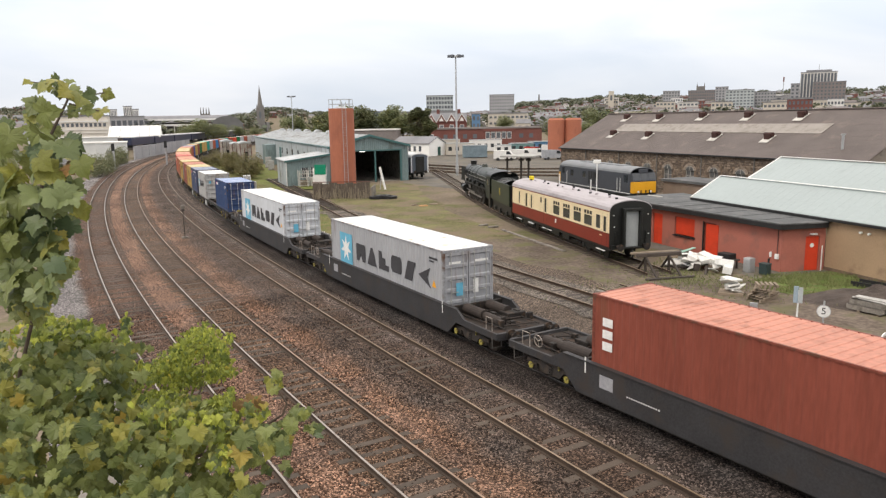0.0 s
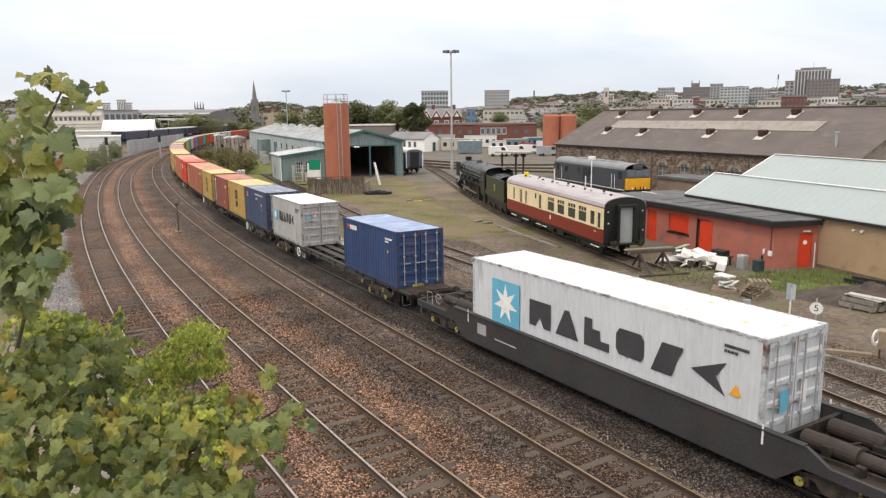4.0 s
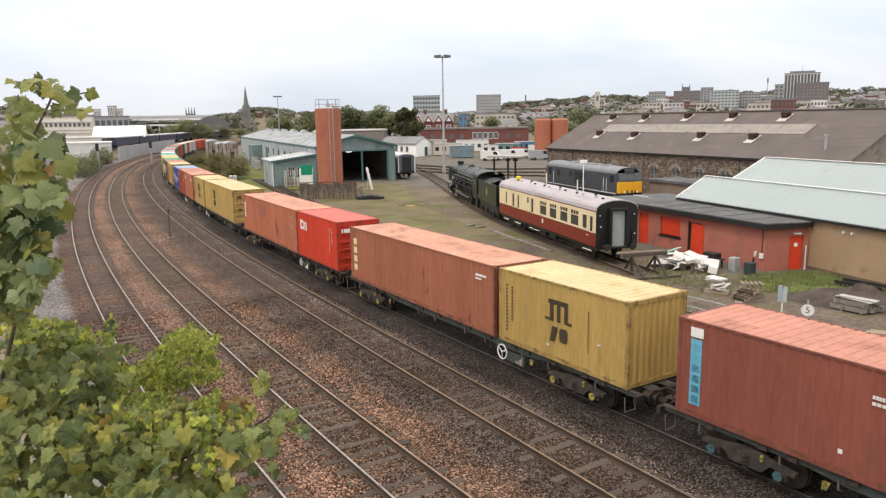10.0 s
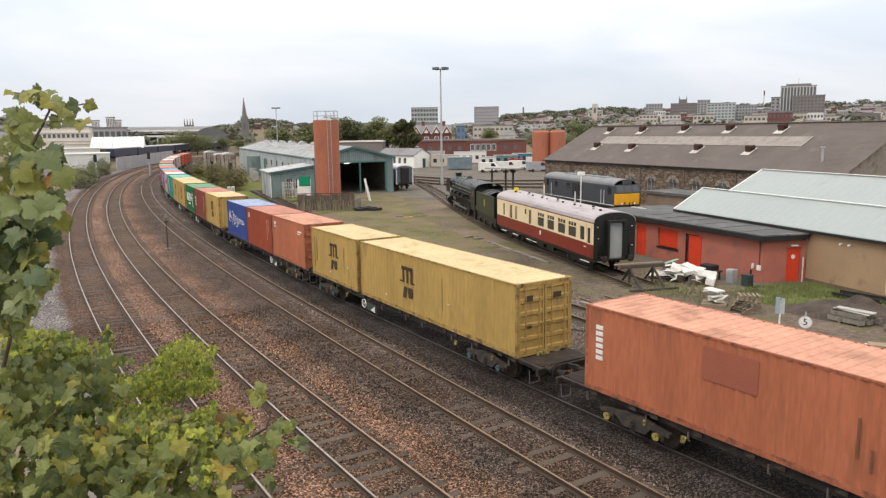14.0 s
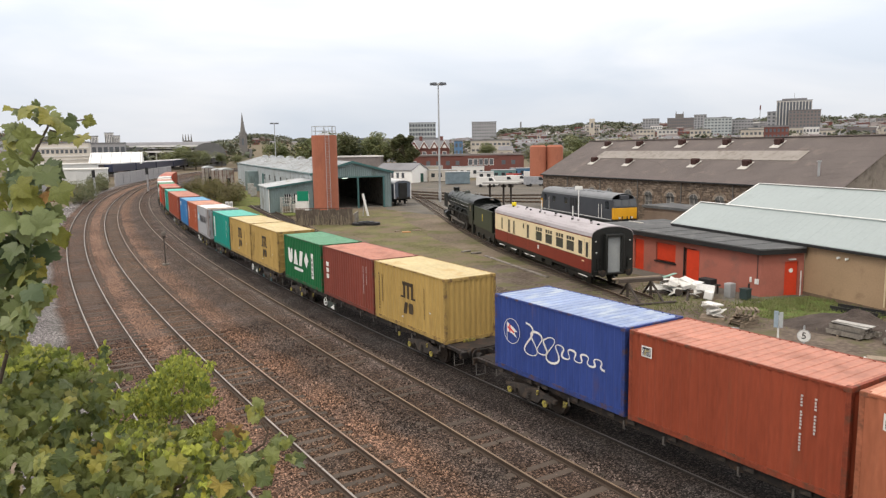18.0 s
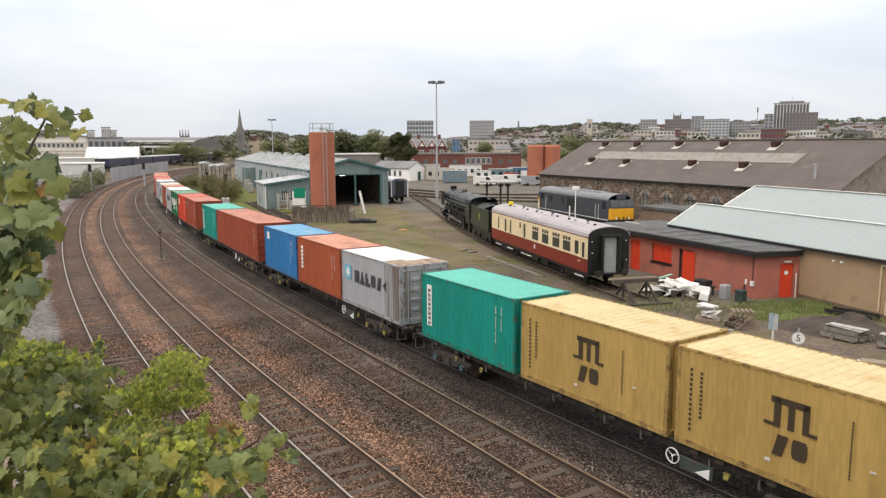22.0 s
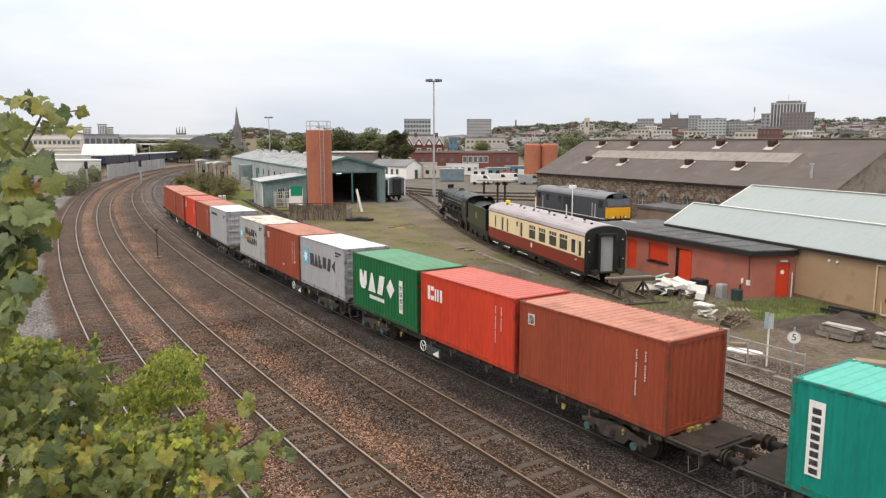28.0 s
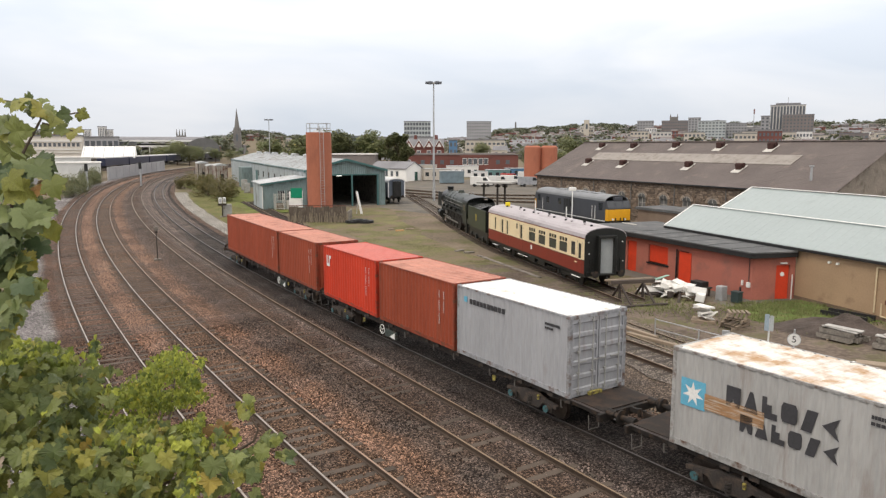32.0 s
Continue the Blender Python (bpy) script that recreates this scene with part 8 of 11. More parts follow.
def diesel_engine():
    far, near = (12.4, 88.8), (17.75, 72.6)
    e = thing("diesel_locomotive", along(far, near, RAIL_Z + 0.08), "grey diesel locomotive with yellow warning end", "locomotive")
    L = math.dist(far, near)
    w = 1.32
    holes = [(3.2, 4.0, 2.1, 2.8), (6.2, 7.0, 2.1, 2.8), (9.0, 9.9, 2.1, 2.8), (L - 1.9, L - 1.1, 2.2, 2.95), (1.0, 1.7, 2.2, 2.95)]
    for s in (-1, 1):
        y0, y1 = (-w, -w + 0.06) if s < 0 else (w - 0.06, w)
        bm = B()
        wall_with_holes(bm, 0.6, L - 0.6, 1.0, 3.15, y0, y1, holes)
        part("body_side", bm, M_SLATEBLUE, e)
        for a, b, z0, z1 in holes:
            slab("side_window", e, M_GLASS, a, b, y0 + 0.02, y0 + 0.04, z0, z1)
        for x in (2.4, L - 2.5, L - 3.1):
            bm = B()
            cyl(bm, (x, s * (w + 0.05), 1.15), (x, s * (w + 0.05), 2.6), 0.03, n=6)
            part("grab_rail", bm, M_WHITE, e)
        slab("band", e, M_WHITE, 0.6, L - 0.6, y0 - 0.004 if s < 0 else y1 - 0.01, y0 + 0.01 if s < 0 else y1 + 0.004, 1.12, 1.18)
        for k in range(3):
            x = 7.6 + k * 0.55
            slab("body_grille", e, M_BLACK, x, x + 0.45, y0 - 0.01 if s < 0 else y1 - 0.02, y0 + 0.02 if s < 0 else y1 + 0.01, 1.5, 2.9)
    for x, s in ((0.6, -1), (L - 0.6, 1)):
        a, b = min(x, x + s * 0.5), max(x, x + s * 0.5)
        slab("nose_lower", e, M_NOSE, a, b, -w, w, 1.2, 2.36, 0.05, "yellow warning end")
        slab("nose_band", e, M_SLATEBLUE, min(x, x + s * 0.49), max(x, x + s * 0.49), -w + 0.01, w - 0.01, 2.36, 2.44)
        slab("buffer_beam", e, M_LOCOBLACK, min(x, x + s * 0.49), max(x, x + s * 0.49), -w + 0.01, w - 0.01, 0.9, 1.2)
        bm = B()
        prism(bm, [(x, 2.44), (x + s * 0.48, 2.44), (x + s * 0.24, 3.2), (x, 3.2)], "y", -w + 0.02, w - 0.02)
        part("cab_front", bm, M_SLATEBLUE, e)
        for y in (-0.85, 0.0, 0.85):
            bm = B()
            prism(bm, [(x + s * 0.46, 2.52), (x + s * 0.48, 2.52), (x + s * 0.285, 3.12), (x + s * 0.265, 3.12)], "y", y - 0.36, y + 0.36)
            part("windscreen", bm, M_GLASS, e)
        slab("headcode_box", e, M_SLATEBLUE, min(x, x + s * 0.3), max(x, x + s * 0.3), -0.5, 0.5, 3.2, 3.6, 0.03)
        for y in (-0.87, 0.87):
            share("buffer", BUFFER, e, pose(x + s * 0.5, y, 1.02, 0, 0, 0 if s > 0 else 180))
        for y in (-0.7, 0.7):
            bm = B()
            cyl(bm, (x + s * 0.5, y, 1.35), (x + s * 0.54, y, 1.35), 0.11, n=12)
            part("lamp", bm, M_WHITE, e)
        for y in (-0.45, 0.1, 0.5):
            slab("hose_bracket", e, M_BLACK, min(x + s * 0.5, x + s * 0.55), max(x + s * 0.5, x + s * 0.55), y, y + 0.1, 1.1, 1.5)
    bm = B()
    arc_roof(bm, w + 0.01, 3.13, 0.62, 0.6, L - 0.6)
    part("roof", bm, M_DROOF, e)
    for k in range(5):
        slab("roof_hatch", e, M_DROOF, 4.0 + 2 * k, 5.4 + 2 * k, -0.5, 0.5, 3.7, 3.8, 0.03)
    slab("underframe", e, M_LOCOBLACK, 0.3, L - 0.3, -1.25, 1.25, 0.75, 1.0)
    slab("fuel_tank", e, M_LOCOBLACK, L / 2 - 1.8, L / 2 + 1.8, -1.2, 1.2, 0.3, 0.75, 0.05)
    for x in (3.6, L - 3.6):
        slab("bogie_frame", e, M_LOCOBLACK, x - 2.2, x + 2.2, -1.15, -1.0, 0.4, 0.75)
        slab("bogie_frame", e, M_LOCOBLACK, x - 2.2, x + 2.2, 1.0, 1.15, 0.4, 0.75)
        wheels(e, (x - 1.8, x, x + 1.8), 0.53, M_LOCOBLACK)


def white_coach():
    far, near = (-15.5, 133.0), (-7.2, 112.0)
    d = math.dist(far, near)
    e = thing("stored_coach", along(far, near, RAIL_Z), "white stored coach with dark gangway end beside the shed", "railway coach")
    L = 19.5
    x0 = d - L
    w = 1.4
    mt = mat("faded_white_coach", (0.62, 0.62, 0.62), 0.5, 0, 0.15, 0.6, 9)
    side = mat("coach_side_blue_grey", (0.10, 0.12, 0.15), 0.5, 0, 0.15, 0.6, 9)
    for s in (-1, 1):
        y0, y1 = (-w, -w + 0.06) if s < 0 else (w - 0.06, w)
        holes = [(x0 + 1.5 + 2.2 * k, x0 + 2.7 + 2.2 * k, 1.9, 2.9) for k in range(8)]
        bm = B()
        wall_with_holes(bm, x0, d, 0.95, 3.2, y0, y1, holes)
        part("body_side", bm, side, e)
        for h in holes:
            slab("window", e, M_GLASS, h[0], h[1], y0 + 0.02, y0 + 0.04, h[2], h[3])
    bm = B()
    arc_roof(bm, w + 0.01, 3.18, 0.62, x0, d)
    part("roof", bm, mt, e)
    bm = B()
    n = 14
    prism(bm, [(w - 0.01, 0.9)] + [((w - 0.01) * math.cos(math.pi * i / n), 3.18 + 0.58 * math.sin(math.pi * i / n) ** 0.8) for i in range(n + 1)] + [(-w + 0.01, 0.9)], "x", d, d + 0.06)
    part("end_wall", bm, side, e)
    bm = B()
    arc_roof(bm, w + 0.02, 3.18, 0.62, d, d + 0.14, thick=0.14)
    part("end_rim", bm, mt, e)
    for y in (-w, w - 0.16):
        slab("end_pillar", e, mt, d + 0.06, d + 0.14, y, y + 0.16, 0.9, 3.16)
    slab("gangway", e, M_LOCOBLACK, d + 0.06, d + 0.4, -0.65, 0.65, 0.9, 3.35, 0.03)
    slab("gangway_door", e, M_INSHADE, d + 0.4, d + 0.42, -0.4, 0.4, 1.0, 3.0)
    slab("floor_pan", e, M_LOCOBLACK, x0, d, -w + 0.07, w - 0.07, 0.8, 0.95)
    for y in (-0.87, 0.87):
        share("buffer", BUFFER, e, pose(d, y, 1.0))
    coach_bogie(e, x0 + 3)
    coach_bogie(e, d - 2.6)


parked_coach()
steam_engine()
diesel_engine()
white_coach()


# ---------------------------------------------------------------- loose things in the yard
M_SLIMBEAM = mat("tarred_beam", (0.075, 0.06, 0.05), 0.9, 0, 0.3, 2, 20, 0.01)


def buffer_stop():
    e = thing("buffer_stop", pose(11.0, 41.6, YZ, 0, 0, 15), "old timber and rail buffer stop at the siding end", "buffer stop")
    for y in (-0.75, 0.75):
        bm = B()
        cyl(bm, (y, 0.0, 0), (y, 0.0, 1.15), 0.08, n=8)
        cyl(bm, (y, -1.5, 0), (y, 0.05, 1.1), 0.07, n=8)
        cyl(bm, (y, 1.0, 0), (y, 0.05, 0.95), 0.07, n=8)
        part("trestle", bm, M_OLDWOOD, e)
    slab("cross_beam", e, M_SLIMBEAM, -1.3, 1.5, -0.12, 0.1, 1.05, 1.27, 0.02)
    slab("sleeper_rest", e, M_WOOD, -1.5, 1.6, 0.3, 0.5, 1.16, 1.27, 0.02)
    slab("sleeper_rest", e, M_OLDWOOD, -1.5, 1.5, -1.6, -1.4, 0, 0.12, 0.02)


def bolted(e, name, mt, quads, seed):
    rng = random.Random(seed)
    for x, y, z, a, b, c in quads:
        bm = B()
        box(bm, -a / 2, a / 2, -b / 2, b / 2, -c / 2, c / 2, 0.03)
        bm.transform(pose(x, y, z, rng.uniform(-14, 14), rng.uniform(-14, 14), rng.uniform(0, 180)))
        part(name, bm, mt, e)


def clutter():
    rng = random.Random(11)
    e = thing("rubbish_heap", pose(14.0, 42.9, YZ, 0, 0, -50), "heap of broken white panels and boards by the office", "rubbish heap")
    bag = mat("white_bulk_bag", (0.66, 0.65, 0.62), 0.8, 0, 0.2, 2.5, 14, 0.02)
    for k in range(22):
        bm = B()
        lx, ly, lz = rng.uniform(0.4, 1.3), rng.uniform(0.3, 0.7), rng.choice([0.05, 0.08, 0.3])
        box(bm, -lx / 2, lx / 2, -ly / 2, ly / 2, -lz / 2, lz / 2, 0.015)
        for v in bm.verts:
            v.co += Vector([0.05 * noise.noise(v.co * 3 + Vector((k, q, 0))) for q in range(3)])
        lay = k % 3
        bm.transform(pose(rng.uniform(-1.7, 1.7) * (1 - 0.2 * lay), rng.uniform(-0.7, 0.6) * (1 - 0.25 * lay), 0.22 + 0.24 * lay, rng.uniform(-28, 28), rng.uniform(-28, 28), rng.uniform(0, 180)))
        part("broken_panel", bm, bag, e)
    bolted(e, "board", M_WHITE, [(-1.2, 0.1, 0.75, 1.5, 0.8, 0.05), (0.4, 0.2, 0.8, 1.3, 0.7, 0.05), (1.5, -0.1, 0.6, 0.9, 0.6, 0.4), (-0.4, -0.6, 0.5, 1.6, 0.5, 0.05), (1.9, -0.4, 0.3, 0.6, 0.5, 0.45)], 3)
    bolted(e, "board", mat("pale_green_board", (0.25, 0.4, 0.33)), [(-1.5, 0.5, 0.85, 1.4, 0.35, 0.06)], 4)
    bolted(e, "plank", M_OLDWOOD, [(-0.6, -0.9, 0.15, 2.4, 0.2, 0.1), (0.9, -1.0, 0.12, 2.0, 0.15, 0.1), (0.2, -0.85, 0.25, 0.3, 0.3, 0.4)], 6)
    b = thing("storage_bin", pose(16.9, 40.9, YZ, 0, 0, -60) @ Matrix.Scale(0.78, 4), "dark wheeled storage bin against the brick wall", "bin")
    slab("body", b, mat("bin_dark_green", (0.03, 0.05, 0.05), 0.5), -0.33, 0.33, -0.28, 0.28, 0.1, 0.85, 0.04)
    slab("lid", b, mat("bin_dark_green", (0.03, 0.05, 0.05)), -0.36, 0.36, -0.31, 0.31, 0.85, 0.92, 0.02)
    b = thing("metal_cabinet", pose(16.35, 41.8, YZ, 0, 0, -60) @ Matrix.Scale(0.78, 4), "small grey metal cabinet by the wall", "cabinet")
    slab("body", b, M_GALV, -0.3, 0.3, -0.3, 0.3, 0.0, 1.1, 0.03)
    slab("door", b, M_GALV, -0.26, 0.26, -0.33, -0.305, 0.08, 1.0, 0.01)
    b = thing("old_trolley", pose(15.5, 43.2, YZ, 0, 0, -60), "dark low trolley with scrap on it", "trolley")
    slab("deck", b, M_OLDWOOD, -0.7, 0.7, -0.4, 0.4, 0.5, 0.58, 0.01)
    slab("scrap_box", b, M_BLACK, -0.4, 0.5, -0.3, 0.3, 0.58, 0.9, 0.02)
    for x in (-0.55, 0.55):
        for y in (-0.3, 0.3):
            slab("leg", b, M_OLDWOOD, x - 0.04, x + 0.04, y - 0.04, y + 0.04, 0, 0.5)
    # a pallet with a white sack, a stack of broken pallets
    p = thing("loaded_pallet", pose(13.5, 36.6, YZ, 0, 0, -25), "wooden pallet heaped with crumpled white panels", "pallet")
    for k in range(6):
        slab("board", p, M_WOOD, -0.6, 0.6, -0.5 + k * 0.18, -0.38 + k * 0.18, 0.12, 0.145)
    for y in (-0.45, 0.0, 0.42):
        slab("bearer", p, M_WOOD, -0.6, 0.6, y - 0.05, y + 0.05, 0, 0.118)
    for k in range(5):
        bm = B()
        box(bm, -0.42, 0.42, -0.28, 0.28, -0.05, 0.06, 0.02)
        for v in bm.verts:
            v.co += Vector([0.1 * noise.noise(v.co * 2.5 + Vector((3 * k, q, 1))) for q in range(3)])
        bm.transform(pose(rng.uniform(-0.2, 0.2), rng.uniform(-0.15, 0.15), 0.24 + 0.13 * k, rng.uniform(-25, 25), rng.uniform(-25, 25), rng.uniform(0, 180)))
        part("crumpled_panel", bm, bag, p)
    q = thing("broken_pallet_stack", pose(14.5, 35.2, YZ, 0, 0, 20), "stack of broken weathered wooden pallets", "pallets")
    for lv in range(5):
        tilt = pose(0.05 * lv, 0.04 * (lv % 2), 0.18 * lv, 4 * (lv % 2), 8 * ((lv + 1) % 2) - 4, 14 * lv)
        for k in range(5):
            bm = B()
            box(bm, -0.55, 0.55, -0.5 + k * 0.21, -0.38 + k * 0.21, 0.11, 0.13)
            bm.transform(tilt)
            part("board", bm, M_WOOD, q)
        for y in (-0.45, 0.42):
            bm = B()
            box(bm, -0.55, 0.55, y - 0.045, y + 0.045, 0.0, 0.108)
            bm.transform(tilt)
            part("bearer", bm, M_WOOD, q)
    # signs
    s = thing("speed_sign", pose(13.75, 27.6, YZ, 0, 0, -27), "round white speed sign with black figure on a post", "sign")
    bm = B()
    cyl(bm, (0, 0.04, 0), (0, 0.04, 1.9), 0.035, n=8)
    part("post", bm, M_GALV, s)
    bm = B()
    cyl(bm, (0, 0.0, 1.5), (0, -0.015, 1.5), 0.25, n=32)
    d = part("disc", bm, M_WHITE, s)
    bm = ring_mesh(0, 1.5, 0.23, 0.25, -0.022, -0.016, 32)
    part("rim", bm, M_GALV, d)
    cu = bpy.data.curves.new("figure", "FONT")
    cu.body, cu.size, cu.align_x, cu.align_y, cu.extrude = "5", 0.37, "CENTER", "CENTER", 0.003
    cu.materials.append(M_BLACK)
    fo = new("figure", cu)
    fo.parent = d
    fo.matrix_basis = pose(0, -0.022, 1.5, 90, 0, 0)
    s = thing("notice_post", pose(13.2, 28.6, YZ, 0, 0, -30), "blue and white notice boards on a white post", "sign")
    bm = B()
    cyl(bm, (0, 0, 0), (0, 0, 2.1), 0.033, n=8)
    part("post", bm, M_WHITE, s)
    slab("board", s, mat("notice_blue_grey", (0.30, 0.37, 0.43), 0.5, 0, 0.15, 3, 20), -0.17, 0.0, -0.09, -0.05, 1.6, 2.28, 0.01)
    slab("board", s, mat("notice_pale_grey", (0.42, 0.45, 0.46), 0.5, 0, 0.15, 3, 20), 0.02, 0.17, -0.075, -0.05, 1.6, 2.24, 0.01)
    s = thing("trackside_post", pose(9.95, 24.8, YZ, 0, 0, -27), "grey steel post with small plate beside the siding", "post")
    bm = B()
    cyl(bm, (0, 0, 0), (0, 0, 2.55), 0.06, n=8)
    part("pole", bm, M_GALV, s)
    slab("plate", s, M_GALV, -0.13, 0.13, -0.1, -0.062, 2.1, 2.62, 0.01)
    # low tube fence along the siding
    f = thing("tube_fence", Matrix.Identity(4), "low tubular steel fence beside the siding", "fence")
    pts = [rail_at(u, 10.6)[:2] for u in (14, 11.5, 9, 6.5, 4, 1, -2)]
    for k, (x, y) in enumerate(pts):
        bm = B()
        cyl(bm, (x, y, YZ), (x, y, YZ + 0.95), 0.035, n=8)
        part("post", bm, M_GALV, f)
    for (xa, ya), (xb, yb) in zip(pts[:4], pts[1:4]):
        for z in (0.45, 0.9):
            bm = B()
            cyl(bm, (xa, ya, YZ + z), (xb, yb, YZ + z), 0.025, n=6)
            part("rail", bm, M_GALV, f)
    for k, (u, o, L, a, mt) in enumerate(((9.5, 9.7, 4.5, 3, M_CONC), (4.5, 9.5, 5.0, 2, M_CONC), (13.5, 10.0, 4.0, 4, M_WOOD), (5.6, 10.5, 1.6, 35, M_WOOD), (15.5, 10.6, 3.5, -5, M_WOOD), (11.2, 11.8, 2.2, 50, M_WOOD), (0.5, 9.0, 4.5, 3, M_CONC), (17.0, 9.9, 4.0, 2, M_CONC), (3.4, 11.4, 1.5, 20, M_WOOD))):
        x, y, th = rail_at(u, o)
        t = thing("timber_baulk" if mt is M_WOOD else "concrete_kerb", pose(x, y, YZ, 0, 0, 90 - math.degrees(th) + a), "weathered timber baulk lying on the ground" if mt is M_WOOD else "dirty concrete edging kerb along the siding", "baulk" if mt is M_WOOD else "kerb", "loose baulks and kerbs")
        slab("beam", t, mt, -L / 2, L / 2, -0.11, 0.11, 0, 0.16, 0.02)
    o = thing("white_oval_board", pose(*rail_at(9.9, 11.7)[:2], YZ, 0, 0, -35), "white oval board lying on the ground", "board")
    bm = B()
    cyl(bm, (0, 0, 0.02), (0, 0, 0.09), 0.75, n=28)
    bm.transform(Matrix.Diagonal((1, 0.45, 1, 1)))
    part("panel", bm, M_WHITE, o)
    # slabs, tray and spoil heap
    for x, y, a, n in ((18.7, 32.9, 38, 2), (20.3, 31.2, 50, 2)):
        t = thing("concrete_trough_stack", pose(x, y, YZ, 0, 0, a) @ Matrix.Diagonal((0.8, 0.85, 0.9, 1)), "stack of pale concrete troughs and lids on timber", "troughs", "trough stacks")
        for y1 in (-0.5, 0.5):
            slab("bearer", t, M_WOOD, -0.9, 0.9, y1 - 0.05, y1 + 0.05, 0, 0.1)
        for lv in range(n):
            for k in range(4 - lv):
                bm = B()
                c0 = -0.66 + 0.4 * k + 0.2 * lv
                prism(bm, [(c0 - 0.18, 0.0), (c0 + 0.18, 0.0), (c0 + 0.18, 0.24), (c0 + 0.13, 0.24), (c0 + 0.09, 0.06), (c0 - 0.09, 0.06), (c0 - 0.13, 0.24), (c0 - 0.18, 0.24)], "y", -0.95, 0.95)
                bm.transform(pose(rng.uniform(-0.03, 0.03), rng.uniform(-0.3, 0.3), 0.1 + 0.245 * lv, 0, 0, rng.uniform(-7, 7)))
                part("trough", bm, M_CONC, t)
        for k in range(2):
            bm = B()
            box(bm, -0.34, 0.34, -0.95, 0.95, 0, 0.05, 0.01)
            bm.transform(pose(-0.2 + 0.1 * k, rng.uniform(-0.2, 0.2), 0.6 + 0.055 * k, 2, 3, rng.uniform(-9, 9)))
            part("lid", bm, mat("pale_trough_lid", (0.4, 0.39, 0.37), 0.85, 0, 0.2, 2, 18), t)
    t = thing("rail_chair_tray", pose(21.3, 37.3, YZ, 0, 0, -55), "long black steel tray lying by the tan wall", "tray")
    slab("base", t, M_BLACK, -1.2, 1.2, -0.4, 0.4, 0.05, 0.12)
    for y in (-0.42, 0.42):
        slab("lip", t, M_BLACK, -1.2, 1.2, y - 0.04, y + 0.04, 0, 0.3)
    bm = B()
    g = bmesh.ops.create_grid(bm, x_segments=26, y_segments=20, size=1)
    for v in g["verts"]:
        r = min(1, math.hypot(v.co.x, v.co.y))
        v.co = Vector((v.co.x * 3.3, v.co.y * 2.0, 1.25 * (1 - r ** 0.9) * (0.8 + 0.4 * noise.noise(v.co * 2.5)) + 0.07 * noise.noise(v.co * 9) - 0.03))
    h = part("earth_mound", bm, mat("brown_spoil", (0.07, 0.055, 0.047), 0.95, 0, 0.45, 1.5, 22, 0.05), None)
    h.matrix_basis = pose(19.3, 34.3, YZ, 0, 0, -30)
    tagged(h, "low heap of brown spoil beside the grass", "spoil heap")
    c = thing("relay_box", pose(15.7, 25.7, YZ, 0, 0, -27), "small weathered timber and steel box on legs", "box")
    slab("body", c, M_WOOD, -0.5, 0.5, -0.25, 0.25, 0.45, 1.15, 0.02)
    for x in (-0.45, 0.4):
        slab("leg", c, M_RUST, x, x + 0.06, -0.03, 0.03, 0, 0.45)
    bm = ring_mesh(0, 0, 0.2, 0.3, -0.04, 0.0, 18)
    bm.transform(pose(-0.6, -0.26, 0.9, 0, 0, 62))
    part("white_ring", bm, M_WHITE, c)
    # ground signal and relay cases by the running lines
    s = thing("ground_signal_post", pose(-22.4, 56.2, -0.2, 0, 0, 20), "short dark signal post with small lamp head", "signal")
    bm = B()
    cyl(bm, (0, 0, 0), (0, 0, 2.3), 0.045, n=8)
    part("post", bm, M_OLDWOOD, s)
    slab("lamp_head", s, mat("dull_signal_grey", (0.16, 0.14, 0.12), 0.7, 0, 0.3, 3, 20), -0.16, 0.16, -0.13, 0.13, 2.3, 2.65, 0.04)
    slab("cross_arm", s, M_OLDWOOD, -0.17, 0.17, -0.03, 0.03, 2.2, 2.27)
    slab("foot", s, M_CONC, -0.25, 0.25, -0.25, 0.25, 0, 0.12)
    for x, y, a, w, h2 in ((-27.6, 92.5, 20, 1.1, 1.6), (-42.5, 143.0, 20, 1.4, 2.2), (-40.2, 147.0, 20, 1.2, 2.2), (-37.5, 139.0, 20, 1.1, 1.9)):
        t = thing("relay_cabinet", pose(x, y, YZ, 0, 0, a), "pale grey trackside relay cabinet", "cabinet", "relay cabinets")
        slab("body", t, mat("cabinet_pale_grey", (0.36, 0.36, 0.345), 0.7, 0, 0.2, 1, 12, other=(0.22, 0.17, 0.12), amount=0.3), -w / 2, w / 2, -0.4, 0.4, 0.15, h2, 0.02)
        slab("plinth", t, M_CONC, -w / 2 - 0.05, w / 2 + 0.05, -0.45, 0.45, 0, 0.15)
        slab("door", t, mat("cabinet_pale_grey", (0.5, 0.5, 0.48)), -w / 2 + 0.06, w / 2 - 0.06, -0.43, -0.405, 0.22, h2 - 0.08, 0.01)
    for x, y in ((-71.5, 146.0), (-66.5, 160.0)):
        t = thing("colour_light_signal", pose(x, y, YZ, 0, 0, 15), "tall colour light signal with black head", "signal", "colour light signals")
        bm = B()
        cyl(bm, (0, 0, 0), (0, 0, 4.6), 0.09, n=8)
        part("post", bm, M_GALV, t)
        slab("head", t, M_BLACK, -0.3, 0.3, -0.2, 0.1, 3.9, 5.4, 0.04)
        slab("ladder", t, M_GALV, -0.2, 0.2, 0.2, 0.24, 0, 4.2)
    t = thing("shunt_signal", pose(-27.95, 91.6, YZ, 0, 0, 18), "small white shunting signal on a dark post", "signal")
    slab("plinth", t, M_CONC, -0.3, 0.3, -0.3, 0.3, 0, 0.15, 0.02)
    bm = B()
    cyl(bm, (0, 0, 0.1), (0, 0, 1.75), 0.09, n=10)
